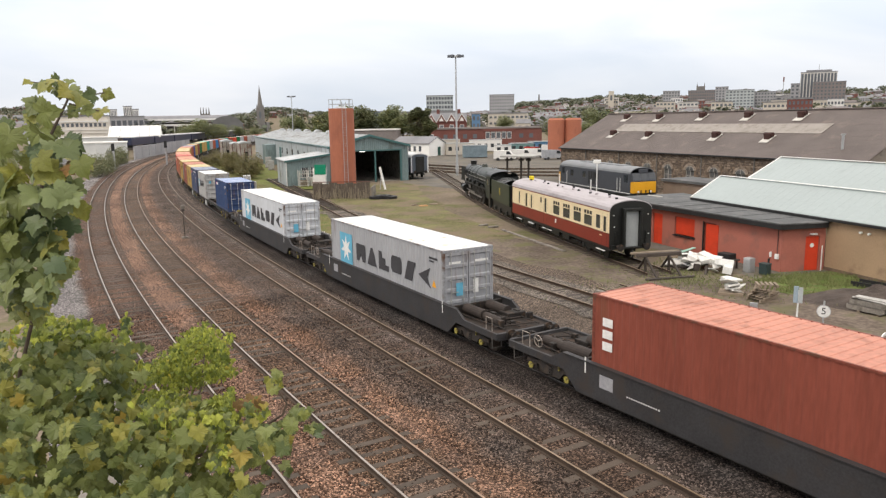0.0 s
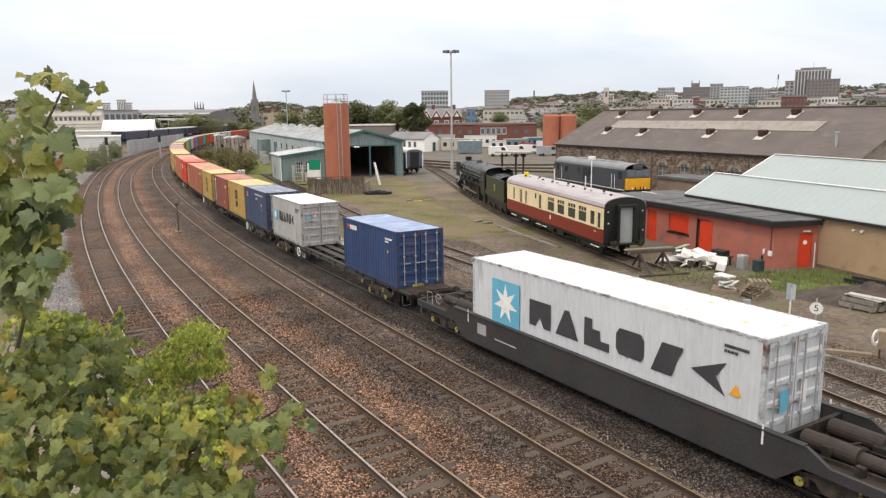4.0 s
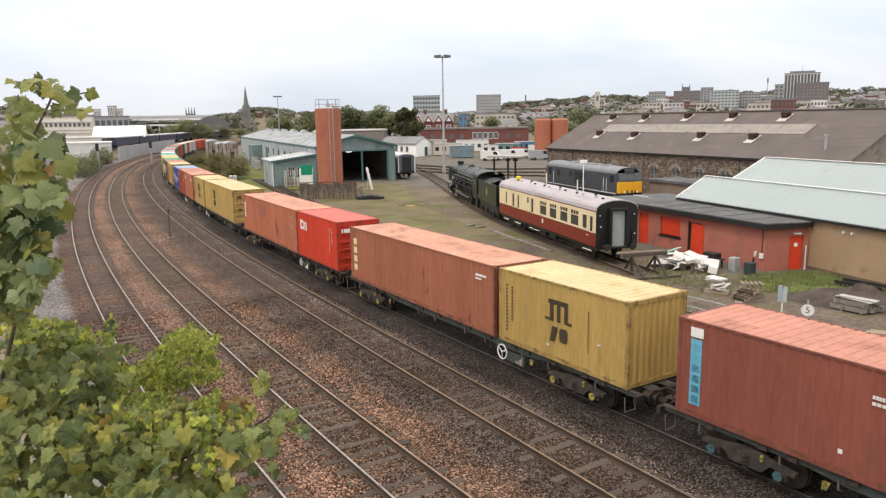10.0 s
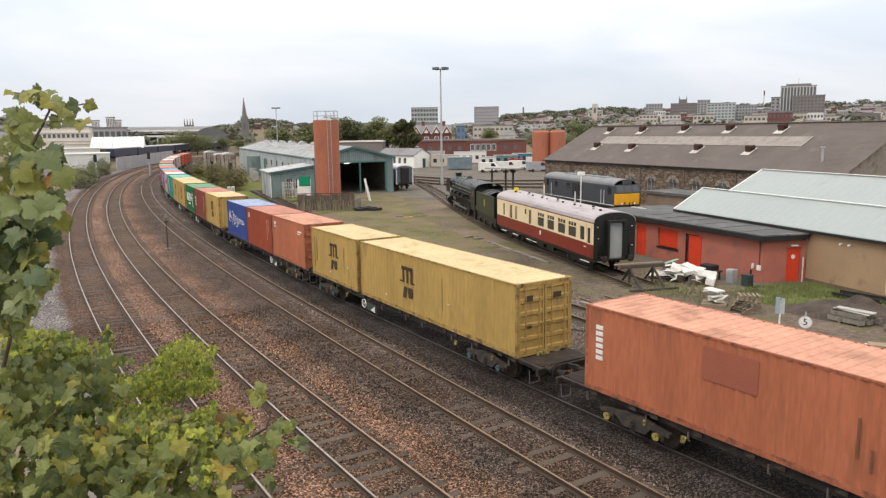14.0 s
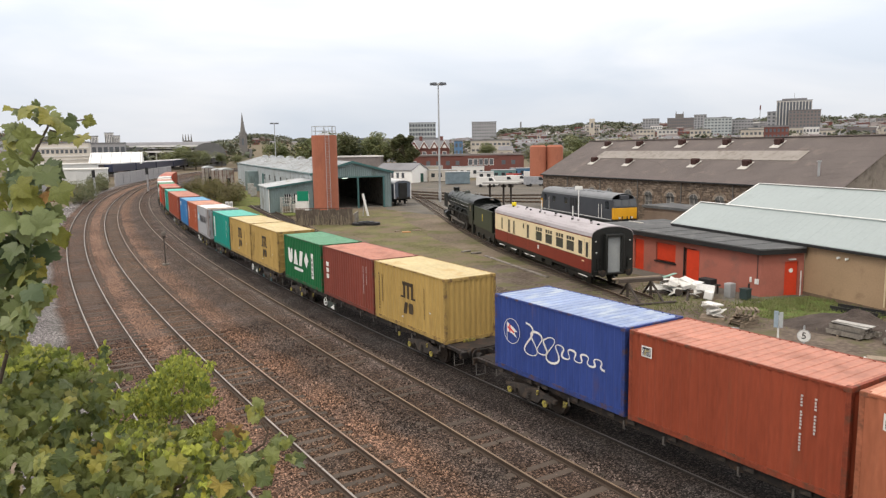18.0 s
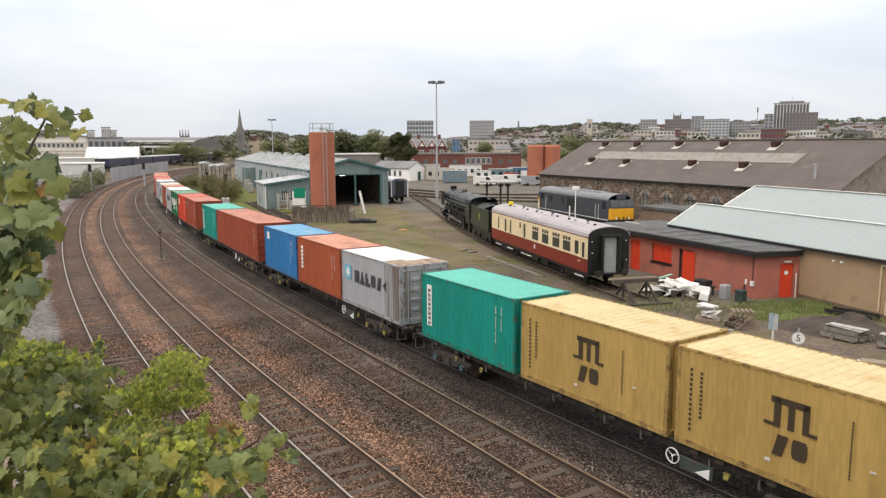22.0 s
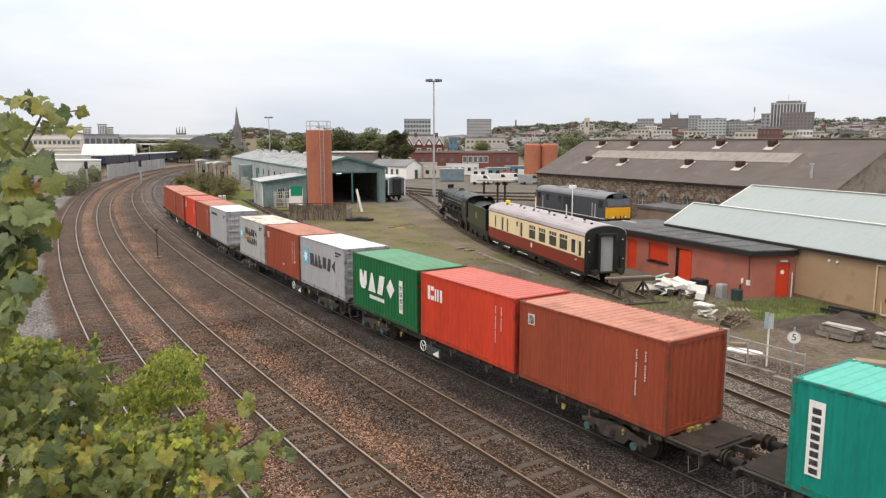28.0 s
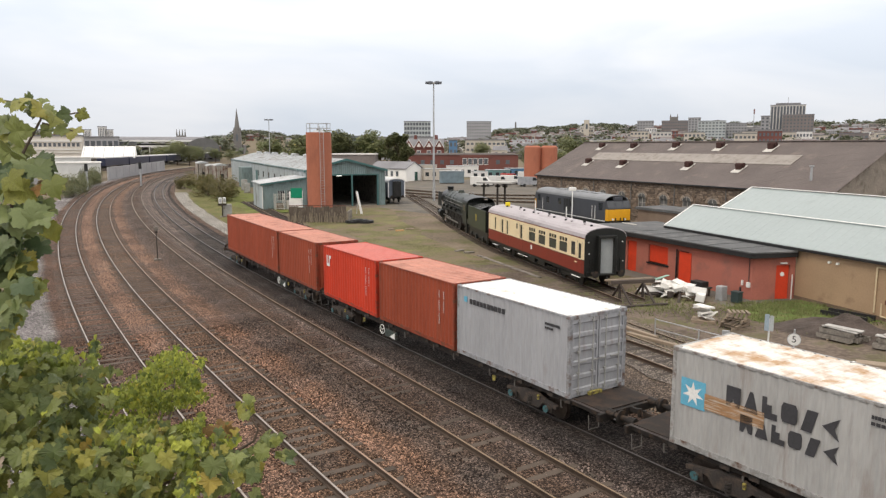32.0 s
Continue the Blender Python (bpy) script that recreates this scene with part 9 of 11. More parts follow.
    part("post", bm, M_OLDWOOD, t)
    slab("cabinet", t, M_OLDWOOD, -0.5, 0.55, -0.12, 0.15, 1.5, 1.75, 0.03)
    for x in (-0.42, 0.08):
        f = slab("lamp_case", t, M_WHITE, x, x + 0.4, -0.16, 0.14, 1.78, 2.5, 0.03)
        slab("lamp_face", f, M_GALV, x + 0.06, x + 0.34, -0.18, -0.162, 1.9, 2.4)
    for x, y in ((12.4, 69.5), (11.0, 64.5), (9.2, 72.0)):
        t = thing("yard_lamp_post", pose(x, y, YZ), "slim white yard lamp post", "lamp post", "yard lamp posts")
        bm = B()
        cyl(bm, (0, 0, 0), (0, 0, 5.0 if x > 12 else 3.6), 0.05, n=8)
        part("pole", bm, M_WHITE, t)
        if x > 12:
            slab("cross_head", t, M_WHITE, -0.35, 0.35, -0.1, 0.1, 4.7, 5.05, 0.03)
    # the water crane shelter behind the tender
    t = thing("fuelling_canopy", pose(6.4, 86.5, YZ, 0, 0, -20), "flat pale grey canopy on dark posts behind the engine", "canopy")
    slab("roof", t, mat("canopy_pale_sheet", (0.36, 0.35, 0.33), 0.7, 0, 0.2, 1, 10), -2.1, 2.1, -1.4, 1.4, 4.55, 4.75, 0.02)
    for x in (-1.6, 0.1, 1.0):
        slab("post", t, M_OLDWOOD, x - 0.1, x + 0.1, -0.1, 0.1, 0, 4.55)
        slab("bracket", t, M_OLDWOOD, x - 0.3, x + 0.3, -0.08, 0.08, 4.1, 4.3)
    # cable trough and footpath strip
    for k, (pa, pb, wd) in enumerate((((2.9, 59.3), (6.9, 48.4), 0.3), ((-10, 99.0), (1.0, 60.0), 0.0))):
        if wd:
            t = thing("cable_trough", along(pa, pb, YZ), "pale concrete cable trough set in the ground", "trough")
            L = math.dist(pa, pb)
            for i in range(int(L)):
                slab("lid", t, M_CONC, i, i + 0.97, -wd / 2, wd / 2, 0.0, 0.07, 0.01)
    for x, y, a, mt, lab in ((-4.6, 76.5, 20, mat("orange_plastic", (0.5, 0.27, 0.12)), "dull orange block on the worn grass"), (-5.6, 77.5, 60, M_WOOD, "weathered plank on the worn grass"), (-3.6, 77.8, 10, M_WOOD, "weathered plank on the worn grass"), (2.2, 60.6, 25, M_CONC, "pale concrete slab in the ground"), (1.4, 61.6, 40, M_CONC, "pale concrete slab in the ground")):
        t = thing("ground_plank", pose(x, y, YZ, 0, 0, a), lab, "plank")
        slab("plank", t, mt, -0.45, 0.45, -0.16, 0.16, 0, 0.14, 0.02)


def stored_vans():
    """Old box vans and panels left beside the running lines."""
    rust = mat("weathered_van_boards", (0.33, 0.305, 0.275), 0.9, 0, 0.3, 0.8, 14, 0.01, other=(0.13, 0.07, 0.045), amount=0.4, stretch=(2, 2, 0.5))
    for k, (x, y, h) in enumerate(((-56.5, 172, 5.2), (-52.6, 167, 4.7), (-48.6, 160, 5.0))):
        e = thing("stored_goods_van", pose(x, y, YZ, 0, 0, 24), "weathered grey-brown goods van standing disused", "goods van", "stored goods vans")
        slab("body", e, rust, -1.3, 1.3, 0, 6.0, 0.75, h - 0.4, 0.03)
        bm = B()
        n = 8
        prism(bm, [(1.36 * math.cos(math.pi * i / n), h - 0.4 + 0.4 * math.sin(math.pi * i / n)) for i in range(n + 1)], "y", -0.1, 6.1)
        part("roof", bm, M_SHEETROOF, e)
        for x1 in (-1.2, -0.4, 0.4, 1.1):
            slab("end_stanchion", e, M_RUST if k else M_LOCOBLACK, x1, x1 + 0.1, -0.09, -0.005, 0.75, h - 0.45)
        slab("end_door", e, M_INSHADE, -0.3, 0.35, -0.03, 0.01, 0.9, 2.8)
        for y1 in (1.2, 4.8):
            for x1 in (-0.75, 0.75):
                bm = B()
                cyl(bm, (x1 - 0.06, y1, 0.46), (x1 + 0.06, y1, 0.46), 0.46, n=18)
                part("wheel", bm, M_LOCOBLACK, e)
        slab("underframe", e, M_LOCOBLACK, -1.1, 1.1, 0.1, 5.9, 0.5, 0.75)


buffer_stop()
clutter()
stored_vans()

# ---------------------------------------------------------------- the town behind the yard
M_TOWERWALL = mat("tower_cream_panel", (0.52, 0.50, 0.47), 0.8, 0, 0.12, 0.1, 2)
M_TOWERDARK = mat("tower_brown_brick", (0.19, 0.168, 0.162), 0.85, 0, 0.15, 0.1, 2)
M_CREAMW = mat("cream_render", (0.48, 0.44, 0.38), 0.85, 0, 0.15, 0.1, 2)
M_GREYW = mat("grey_concrete_wall", (0.32, 0.32, 0.33), 0.85, 0, 0.15, 0.1, 2)
M_REDW = mat("red_brick_wall", (0.155, 0.062, 0.052), 0.9, 0, 0.2, 0.2, 3)
M_BLUEW = mat("blue_cladding", (0.17, 0.225, 0.29), 0.6, 0, 0.15, 0.2, 3)
M_PALEG = mat("pale_glass_wall", (0.38, 0.41, 0.41), 0.4, 0, 0.15, 0.1, 2)
M_TILE = mat("town_roof_tiles", (0.172, 0.152, 0.146), 0.85, 0, 0.25, 0.2, 3, piece=0.5)
M_SLATEF = mat("town_roof_slate", (0.19, 0.19, 0.20), 0.8, 0, 0.2, 0.2, 3)
M_WINF = mat("far_window", (0.095, 0.105, 0.12), 0.3, 0, 0.2, 0.5, 3, piece=0.8)
M_WHITEW = mat("white_render", (0.66, 0.65, 0.63), 0.8, 0, 0.1, 0.2, 3)
M_WASH = mat("whitewashed_wall", (0.82, 0.81, 0.78), 0.8, 0, 0.06, 0.3, 4)
M_LEAD = mat("church_stone", (0.165, 0.158, 0.152), 0.9, 0, 0.2, 0.2, 3)


def unit_window():
    bm = B()
    box(bm, -0.5, 0.5, -0.06, 0.06, -0.5, 0.5)
    return mesh_of("window", bm, M_WINF)


UNIT_WIN = unit_window()


def block(name, x, y, w, d, z0, z1, wall, label, rows, cols, turn=0.0, ww=0.55, wh=0.55, roof=None, sides=True, cat="building", group=""):
    """A flat-roofed block with its windows set in the walls that face the railway."""
    e = thing(name, pose(x, y, z0, 0, 0, turn), label, cat, group)
    h = z1 - z0
    slab("wall", e, wall, -w / 2, w / 2, 0, d, 0, h)
    slab("roof", e, roof or M_SLATEF, -w / 2 - 0.3, w / 2 + 0.3, -0.3, d + 0.3, h, h + 0.6)
    fw, fh = w / cols, (h - 1.0) / rows
    for r in range(rows):
        for c in range(cols):
            share("window", UNIT_WIN, e, pose(-w / 2 + fw * (c + 0.5), -0.03, 0.7 + fh * (r + 0.5)) @ Matrix.Diagonal((fw * ww, 1, fh * wh, 1)))
    return e


def gabled(name, x, y, w, d, h, rise, turn, wall, roof, label, cols=3, rows=2, z0=None, group="", axis="x"):
    z0 = land(x, y) if z0 is None else z0
    e = thing(name, pose(x, y, z0, 0, 0, turn), label, "house", group)
    slab("wall", e, wall, -w / 2, w / 2, 0, d, -1.0, h)
    bm = B()
    if axis == "x":
        prism(bm, [(-0.3, h - 0.1), (d / 2, h + rise), (d + 0.3, h - 0.1)], "x", -w / 2 - 0.2, w / 2 + 0.2)
    else:
        prism(bm, [(-w / 2 - 0.3, h - 0.1), (0, h + rise), (w / 2 + 0.3, h - 0.1)], "y", -0.25, d + 0.2)
    part("roof", bm, roof, e)
    for r in range(rows):
        for c in range(cols):
            share("window", UNIT_WIN, e, pose(-w / 2 + w / cols * (c + 0.5), -0.03, h / rows * (r + 0.55)) @ Matrix.Diagonal((w / cols * 0.4, 1, h / rows * 0.45, 1)))
    return e


def town():
    # the striped tower and its brown wing
    e = block("striped_tower_block", 337, 720, 31, 22, 6, 47, M_TOWERWALL, "tall cream and dark striped tower block", 1, 1, -24, 0.01, 0.01)
    for k in range(11):
        slab("window_strip", e, M_WINF, -15.0 + k * 2.8, -13.1 + k * 2.8, -0.12, 0.02, 2.5, 40)
    for k in range(8):
        slab("window_strip", e, M_WINF, -15.62, -15.48, 1.0 + k * 2.6, 2.8 + k * 2.6, 2.5, 40)
    slab("plant_room", e, M_SLATEF, -11, 11, 3, 18, 41.6, 43.4)
    slab("aerial", e, M_GALV, -0.2, 0.2, 9, 9.4, 43.4, 49)
    block("brown_tower_wing", 338, 700, 27, 14, 5, 37, M_TOWERDARK, "brown brick wing of the tower block", 10, 9, -24, 0.5, 0.5)
    block("brown_tower_wing", 322, 735, 8, 12, 5, 37, M_GREYW, "narrow grey wing of the tower block", 9, 2, -24, 0.5, 0.5)
    block("apartment_block", 278, 760, 27, 16, 5, 33, M_PALEG, "pale glazed apartment block", 9, 8, -20, 0.6, 0.45)
    block("apartment_block", 307, 772, 23, 16, 5, 31, M_GREYW, "grey apartment block with flat roof", 8, 8, -20, 0.55, 0.45)
    block("apartment_block", 303, 1100, 24, 14, 10, 44, M_GREYW, "far grey flats on the hill", 8, 6, -15)
    block("hill_hospital", 363, 1150, 40, 18, 12, 46, M_TOWERDARK, "long brown institutional block on the hill", 7, 12, -17)
    block("apartment_block", 342, 1000, 16, 14, 10, 45, M_GREYW, "dark grey narrow block on the hill", 10, 4, -18)
    block("office_block", 44, 900, 30, 16, 2, 37, M_GREYW, "plain grey concrete office block", 9, 10, -3, 0.5, 0.3)
    block("glazed_office", -28, 800, 29, 14, 0, 34, M_PALEG, "pale green glazed office block", 7, 9, 2, 0.75, 0.6)
    block("glazed_office", -55, 500, 15, 10, -0.3, 14.5, M_BLUEW, "blue-grey clad office block", 4, 5, 5)
    block("glazed_office", -38, 520, 12, 10, -0.3, 14, M_GREYW, "low grey office block", 4, 4, 5)
    block("blue_house", 5.0, 360, 4.0, 8, -0.3, 11.0, mat("bright_blue_render", (0.10, 0.20, 0.34), 0.7, 0, 0.15, 0.2, 3), "bright blue rendered house", 3, 2, 0)
    for x, w, h in ((-301, 5.6, 21.5), (-288, 6.4, 24), (-281.5, 4.5, 21.5)):
        block("tower_flats", x, 620, w, 8, 0, h, M_WHITEW, "pale distant glazed tower flats", 1, 5, 20, 0.45, 0.93, group="tower flats")
    block("red_office", 223, 500, 15, 10, 1, 18, M_REDW, "red brick office block", 4, 6, -20)
    rng = random.Random(3)
    for k in range(9):
        x = 236 + 15 * k
        block("commercial_block", x, 590 + rng.uniform(-40, 40), rng.uniform(14, 22), 10, 2, rng.uniform(15, 21), rng.choice([M_WHITEW, M_TOWERDARK, M_GREYW, M_CREAMW]), rng.choice(["white flat-roofed commercial block", "low commercial block behind the shed"]), 3, 6, -24, 0.6, 0.4, group="commercial blocks")
    e = thing("cathedral_tower", pose(408, 1300, 18, 0, 0, -17), "distant stone cathedral with pinnacled tower", "church")
    slab("tower", e, M_LEAD, -7, 7, 0, 12, 0, 40)
    slab("nave", e, M_LEAD, 7, 45, 0, 14, 0, 26)
    for x in (-6, 6):
        bm = B()
        cyl(bm, (x, 1, 40), (x, 1, 46), 1.2, 0.1, n=6)
        part("pinnacle", bm, M_LEAD, e)
    e = thing("church_tower", pose(176, 900, 6, 0, 0, -10), "pale stone church tower", "church")
    slab("tower", e, M_CREAMW, -3.2, 3.2, 0, 6, 0, 33)
    slab("belfry", e, M_WINF, -1.2, 1.2, -0.1, 0.05, 22, 28)
    slab("nave", e, M_LEAD, -16, -3.2, 0, 9, 0, 17)
    e = thing("memorial_tower", pose(168, 1700, land(168, 1700), 0, 0, 0), "slender stone memorial tower on the wooded hill", "tower")
    bm = B()
    cyl(bm, (0, 0, 0), (0, 0, 26), 2.2, 1.6, n=8)
    part("shaft", bm, M_LEAD, e)
    e = thing("radio_mast", pose(338, 800, 6), "thin radio mast with red top", "mast")
    bm = B()
    cyl(bm, (0, 0, 0), (0, 0, 36), 0.35, n=6)
    part("shaft", bm, M_GALV, e)
    bm = B()
    cyl(bm, (0, 0, 36), (0, 0, 41), 0.7, n=6)
    part("top", bm, M_REDW, e)
    e = thing("church_spire", pose(-157, 560, 0, 0, 0, 10), "tall dark stone church tower with octagonal spire", "church")
    slab("tower", e, M_LEAD, -2.7, 2.7, -2.7, 2.7, 0, 18.6)
    bm = B()
    cyl(bm, (0, 0, 18.6), (0, 0, 36.5), 2.35, 0.05, n=8)
    part("spire", bm, M_LEAD, e)
    for x in (-2.4, 2.4):
        for y in (-2.4, 2.4):
            bm = B()
            cyl(bm, (x, y, 18.6), (x, y, 22.4), 0.5, 0.05, n=6)
            part("pinnacle", bm, M_LEAD, e)
    slab("belfry_opening", e, M_WINF, -0.8, 0.8, -2.8, -2.65, 12, 17)
    slab("nave", e, M_LEAD, -4, 4, 2.7, 26, 0, 9)
    # gabled terrace and long brick building behind the yard
    e = thing("gabled_terrace", pose(-9.6, 290, -0.3, 0, 0, 2) @ Matrix.Diagonal((1.22, 1, 1.14, 1)), "red brick terrace with white timbered gables", "terrace")
    slab("wall", e, M_REDW, -8.2, 8.2, 0, 9, 0, 7.4)
    bm = B()
    prism(bm, [(-0.3, 7.3), (4.5, 10.2), (9.3, 7.3)], "x", -8.3, 8.3)
    part("roof", bm, M_SLATEF, e)
    for k in range(5):
        x = -6.6 + 3.3 * k
        bm = B()
        prism(bm, [(x - 1.5, 7.0), (x + 1.5, 7.0), (x, 9.6)], "y", -0.35, 4.0)
        g = part("gable", bm, M_REDW, e)
        bm = B()
        prism(bm, [(x - 0.75, 7.35), (x + 0.75, 7.35), (x, 8.75)], "y", -0.42, -0.355)
        part("gable_panel", bm, M_WHITEW, g)
        for sx in (-1, 1):
            bm = B()
            prism(bm, [(x + sx * 1.62, 6.85), (x + sx * 1.62, 7.2), (x, 9.95), (x, 9.6)], "y", -0.5, -0.36)
            part("barge_board", bm, M_WHITEW, g)
        for z in (1.0, 4.2):
            w = slab("window", e, M_WHITEW, x - 0.7, x + 0.7, -0.1, 0.02, z, z + 1.9)
            slab("pane", w, M_WINF, x - 0.55, x + 0.55, -0.13, -0.1, z + 0.15, z + 1.75)
    for x in (-7.5, -1, 5.8):
        slab("chimney", e, M_REDW, x - 0.5, x + 0.5, 4, 5, 9.0, 11.4)
    e = block("red_station_annexe", 8, 262, 38, 10, -0.3, 5.2, M_REDW, "long low red brick building with flat roof", 1, 1, 0, 0.01, 0.01, M_TOWERDARK)
    for k in range(5):
        g = slab("window", e, M_WHITEW, -1.0 + 1.9 * k, 0.6 + 1.9 * k, -0.1, 0.02, 2.0, 4.4)
        slab("pane", g, M_WINF, -0.85 + 1.9 * k, 0.45 + 1.9 * k, -0.13, -0.1, 2.2, 4.2)
    for x in (-16, -12.5, -9, -5.5, 11, 14.5):
        slab("window", e, M_WINF, x, x + 1.4, -0.06, 0.02, 2.2, 3.7)
    slab("parapet", e, M_REDW, -2.0, 9.4, -0.25, -0.02, 4.55, 5.9)
    block("red_station_annexe", 44, 275, 22, 9, -0.3, 4.6, M_TOWERDARK, "low brown brick building", 2, 9, 0, 0.45, 0.4)
    # white house beside the coach, portable offices, vans and tanks
    e = thing("white_cottage", pose(-19.0, 190.0, YZ, 0, 0, -38), "long white rendered hut with low slate roof and green door", "cottage")
    slab("wall", e, M_WASH, 0, 12.5, 0, 6.0, 0, 3.3)
    bm = B()
    prism(bm, [(0, 3.3), (6.0, 3.3), (3.0, 4.75)], "x", 0.05, 12.49)
    part("gable", bm, M_WASH, e)
    for y0, z0, y1, z1 in ((-0.35, 3.1, 3.0, 4.78), (6.35, 3.1, 3.0, 4.78)):
        bm = B()
        prism(bm, [(y0, z0), (y1, z1), (y1, z1 + 0.14), (y0, z0 + 0.14)], "x", -0.2, 12.75)
        part("roof_slope", bm, M_SLATEF, e)
    for x in (5.4, 7.2, 9.0):
        g = slab("window", e, M_WINF, x, x + 0.8, -0.05, 0.02, 1.2, 2.5)
        slab("window_sill", g, M_WASH, x - 0.1, x + 0.9, -0.12, 0.02, 1.1, 1.2)
    slab("door", e, mat("cottage_green_door", (0.02, 0.075, 0.06), 0.5), 12.48, 12.55, 3.2, 4.3, 0, 2.3)
    slab("door_step", e, M_CONC, 12.5, 13.1, 3.0, 4.5, 0, 0.15)
    for x, y, w, h, mt, tx in ((2.2, 172, 5.6, 2.9, mat("cabin_blue_grey", (0.16, 0.21, 0.24)), "blue-grey site cabin"), (9.0, 178, 4.0, 2.6, M_WHITEW, "white site cabin"), (-1.5, 186, 7.0, 3.0, M_CREAMW, "cream site cabin"), (14.0, 184, 6.0, 2.8, mat("cabin_teal", (0.12, 0.22, 0.22)), "teal site cabin"), (19.5, 196, 5.0, 2.8, mat("cabin_blue", (0.06, 0.14, 0.24)), "blue site cabin"), (5.5, 205, 9.0, 3.2, M_WHITEW, "long white site cabin"), (-6, 215, 8, 3.2, M_CREAMW, "long cream site cabin")):
        e = thing("site_cabin", pose(x, y, YZ, 0, 0, rng.uniform(-8, 8)), tx + " in the far yard", "cabin", "site cabins")
        slab("body", e, mt, -w / 2, w / 2, 0, 2.6, 0.15, h, 0.03)
        slab("roof", e, M_SHEETROOF, -w / 2 - 0.1, w / 2 + 0.1, -0.1, 2.7, h, h + 0.12)
        if "grey" in tx:
            for k in range(int(w / 0.5)):
                slab("wall_rib", e, mt, -w / 2 + 0.12 + 0.5 * k, -w / 2 + 0.32 + 0.5 * k, -0.05, 0.0, 0.25, h - 0.1)
        for k in range(0 if "grey" in tx else int(w / 1.8)):
            slab("window", e, M_GLASS, -w / 2 + 0.5 + 1.8 * k, -w / 2 + 1.4 + 1.8 * k, -0.03, 0.02, 1.2, 2.2)
        for sx in (-w / 2 + 0.3, w / 2 - 0.3):
            slab("skid", e, M_CONC, sx - 0.15, sx + 0.15, 0.2, 2.4, 0, 0.15)
    for k, (x, y, a, c) in enumerate(((12.5, 165, 10, M_WHITEW), (15.8, 168, 5, M_WHITEW), (8.5, 160, -10, M_WHITEW), (19.0, 160, 15, mat("van_grey", (0.3, 0.31, 0.33))), (16.5, 178, 0, mat("car_red", (0.35, 0.03, 0.02))), (22, 190, 0, M_WHITEW))):
        v = thing("parked_van", pose(x, y, YZ, 0, 0, a), "parked van in the far yard", "van", "parked vans")
        bm = B()
        prism(bm, [(-2.4, 0.45), (2.4, 0.45), (2.4, 1.1), (1.6, 1.35), (1.1, 2.1), (-2.4, 2.2)], "y", -0.95, 0.95)
        part("body", bm, c, v)
        bm = B()
        prism(bm, [(0.4, 1.35), (1.5, 1.35), (1.05, 2.0), (0.4, 2.0)], "y", -0.965, -0.951)
        part("side_window", bm, M_GLASS, v)
        for wx in (-1.5, 1.5):
            for wy in (-0.9, 0.9):
                bm = B()
                cyl(bm, (wx, wy - 0.1, 0.33), (wx, wy + 0.1, 0.33), 0.33, n=14)
                part("wheel", bm, M_BLACK, v)
    for x in (21.2, 25.1):
        e = thing("storage_silo", pose(x, 173, YZ), "squat terracotta storage silo", "silo", "squat silos")
        bm = B()
        cyl(bm, (0, 0, 1.0), (0, 0, 8.5), 1.95, n=32)
        part("drum", bm, M_SILO, e)
        bm = B()
        cyl(bm, (0, 0, 8.5), (0, 0, 8.9), 1.95, 1.5, n=32)
        part("cap", bm, M_SILO, e)
        slab("skirt", e, M_BLACK, -1.5, 1.5, -1.5, 1.5, 0, 1.0)
    # low block by the stone shed
    e = thing("low_brick_store", along((15.8, 76.0), (24.5, 58.0)), "low dull brick store with flat dark roof", "store")
    slab("wall", e, mat("dull_brick", (0.2, 0.15, 0.115), 0.9, 0, 0.2, 0.8, 12), 4, 19, 2.5, 6, 0, 2.6)
    slab("roof", e, M_FELT, 3.8, 19.2, 2.3, 6.2, 2.6, 2.85)
    # station side on the far left
    e = block("station_office", -175.6, 329.4, 23.4, 14, -0.3, 12.8, mat("pale_stone_office", (0.62, 0.58, 0.52), 0.85, 0, 0.12, 0.2, 3), "cream stone station office with rows of square windows", 1, 1, 22, 0.01, 0.01)
    for k in range(12):
        slab("window", e, M_WINF, -11.2 + k * 1.9, -10.05 + k * 1.9, -0.1, 0.02, 8.5, 10.1)
    for z0, z1 in ((10.6, 11.2), (7.0, 7.3), (5.6, 5.8)):
        slab("cornice", e, M_WHITEW, -12, 12, -0.35, 0.0, z0, z1)
    e = block("grey_works", -188, 400, 20, 12, -0.3, 13, M_GREYW, "grey industrial works with dark openings", 2, 7, 22, 0.7, 0.5)
    e = thing("station_roof", pose(-166, 420, -0.3, 0, 0, 18), "long flat grey station train shed roof on columns", "station roof")
    slab("rear_wall", e, M_TOWERDARK, -27, 27, 16, 17, 0, 10)
    bm = B()
    prism(bm, [(-0.5, 11.6), (3, 13.2), (14, 14.0), (17.5, 12.6), (17.5, 11.6)], "x", -28, 28)
    part("roof", bm, M_SLATEF, e)
    slab("pale_band", e, M_WHITEW, -28, 28, -0.75, -0.5, 11.1, 12.0)
    slab("lower_roof", e, M_GREYW, -20, 28, -6, -0.8, 8.2, 8.8)
    slab("lower_fascia", e, M_WHITEW, -20, 28, -6.25, -6.0, 8.0, 9.0)
    slab("side_wall", e, M_GREYW, -27, -9, 0.5, 1.0, 0, 11.1)
    for k in range(12):
        slab("column", e, M_WHITEW, -19 + 4.2 * k, -18.5 + 4.2 * k, -5.8, -5.4, 0, 8.2)
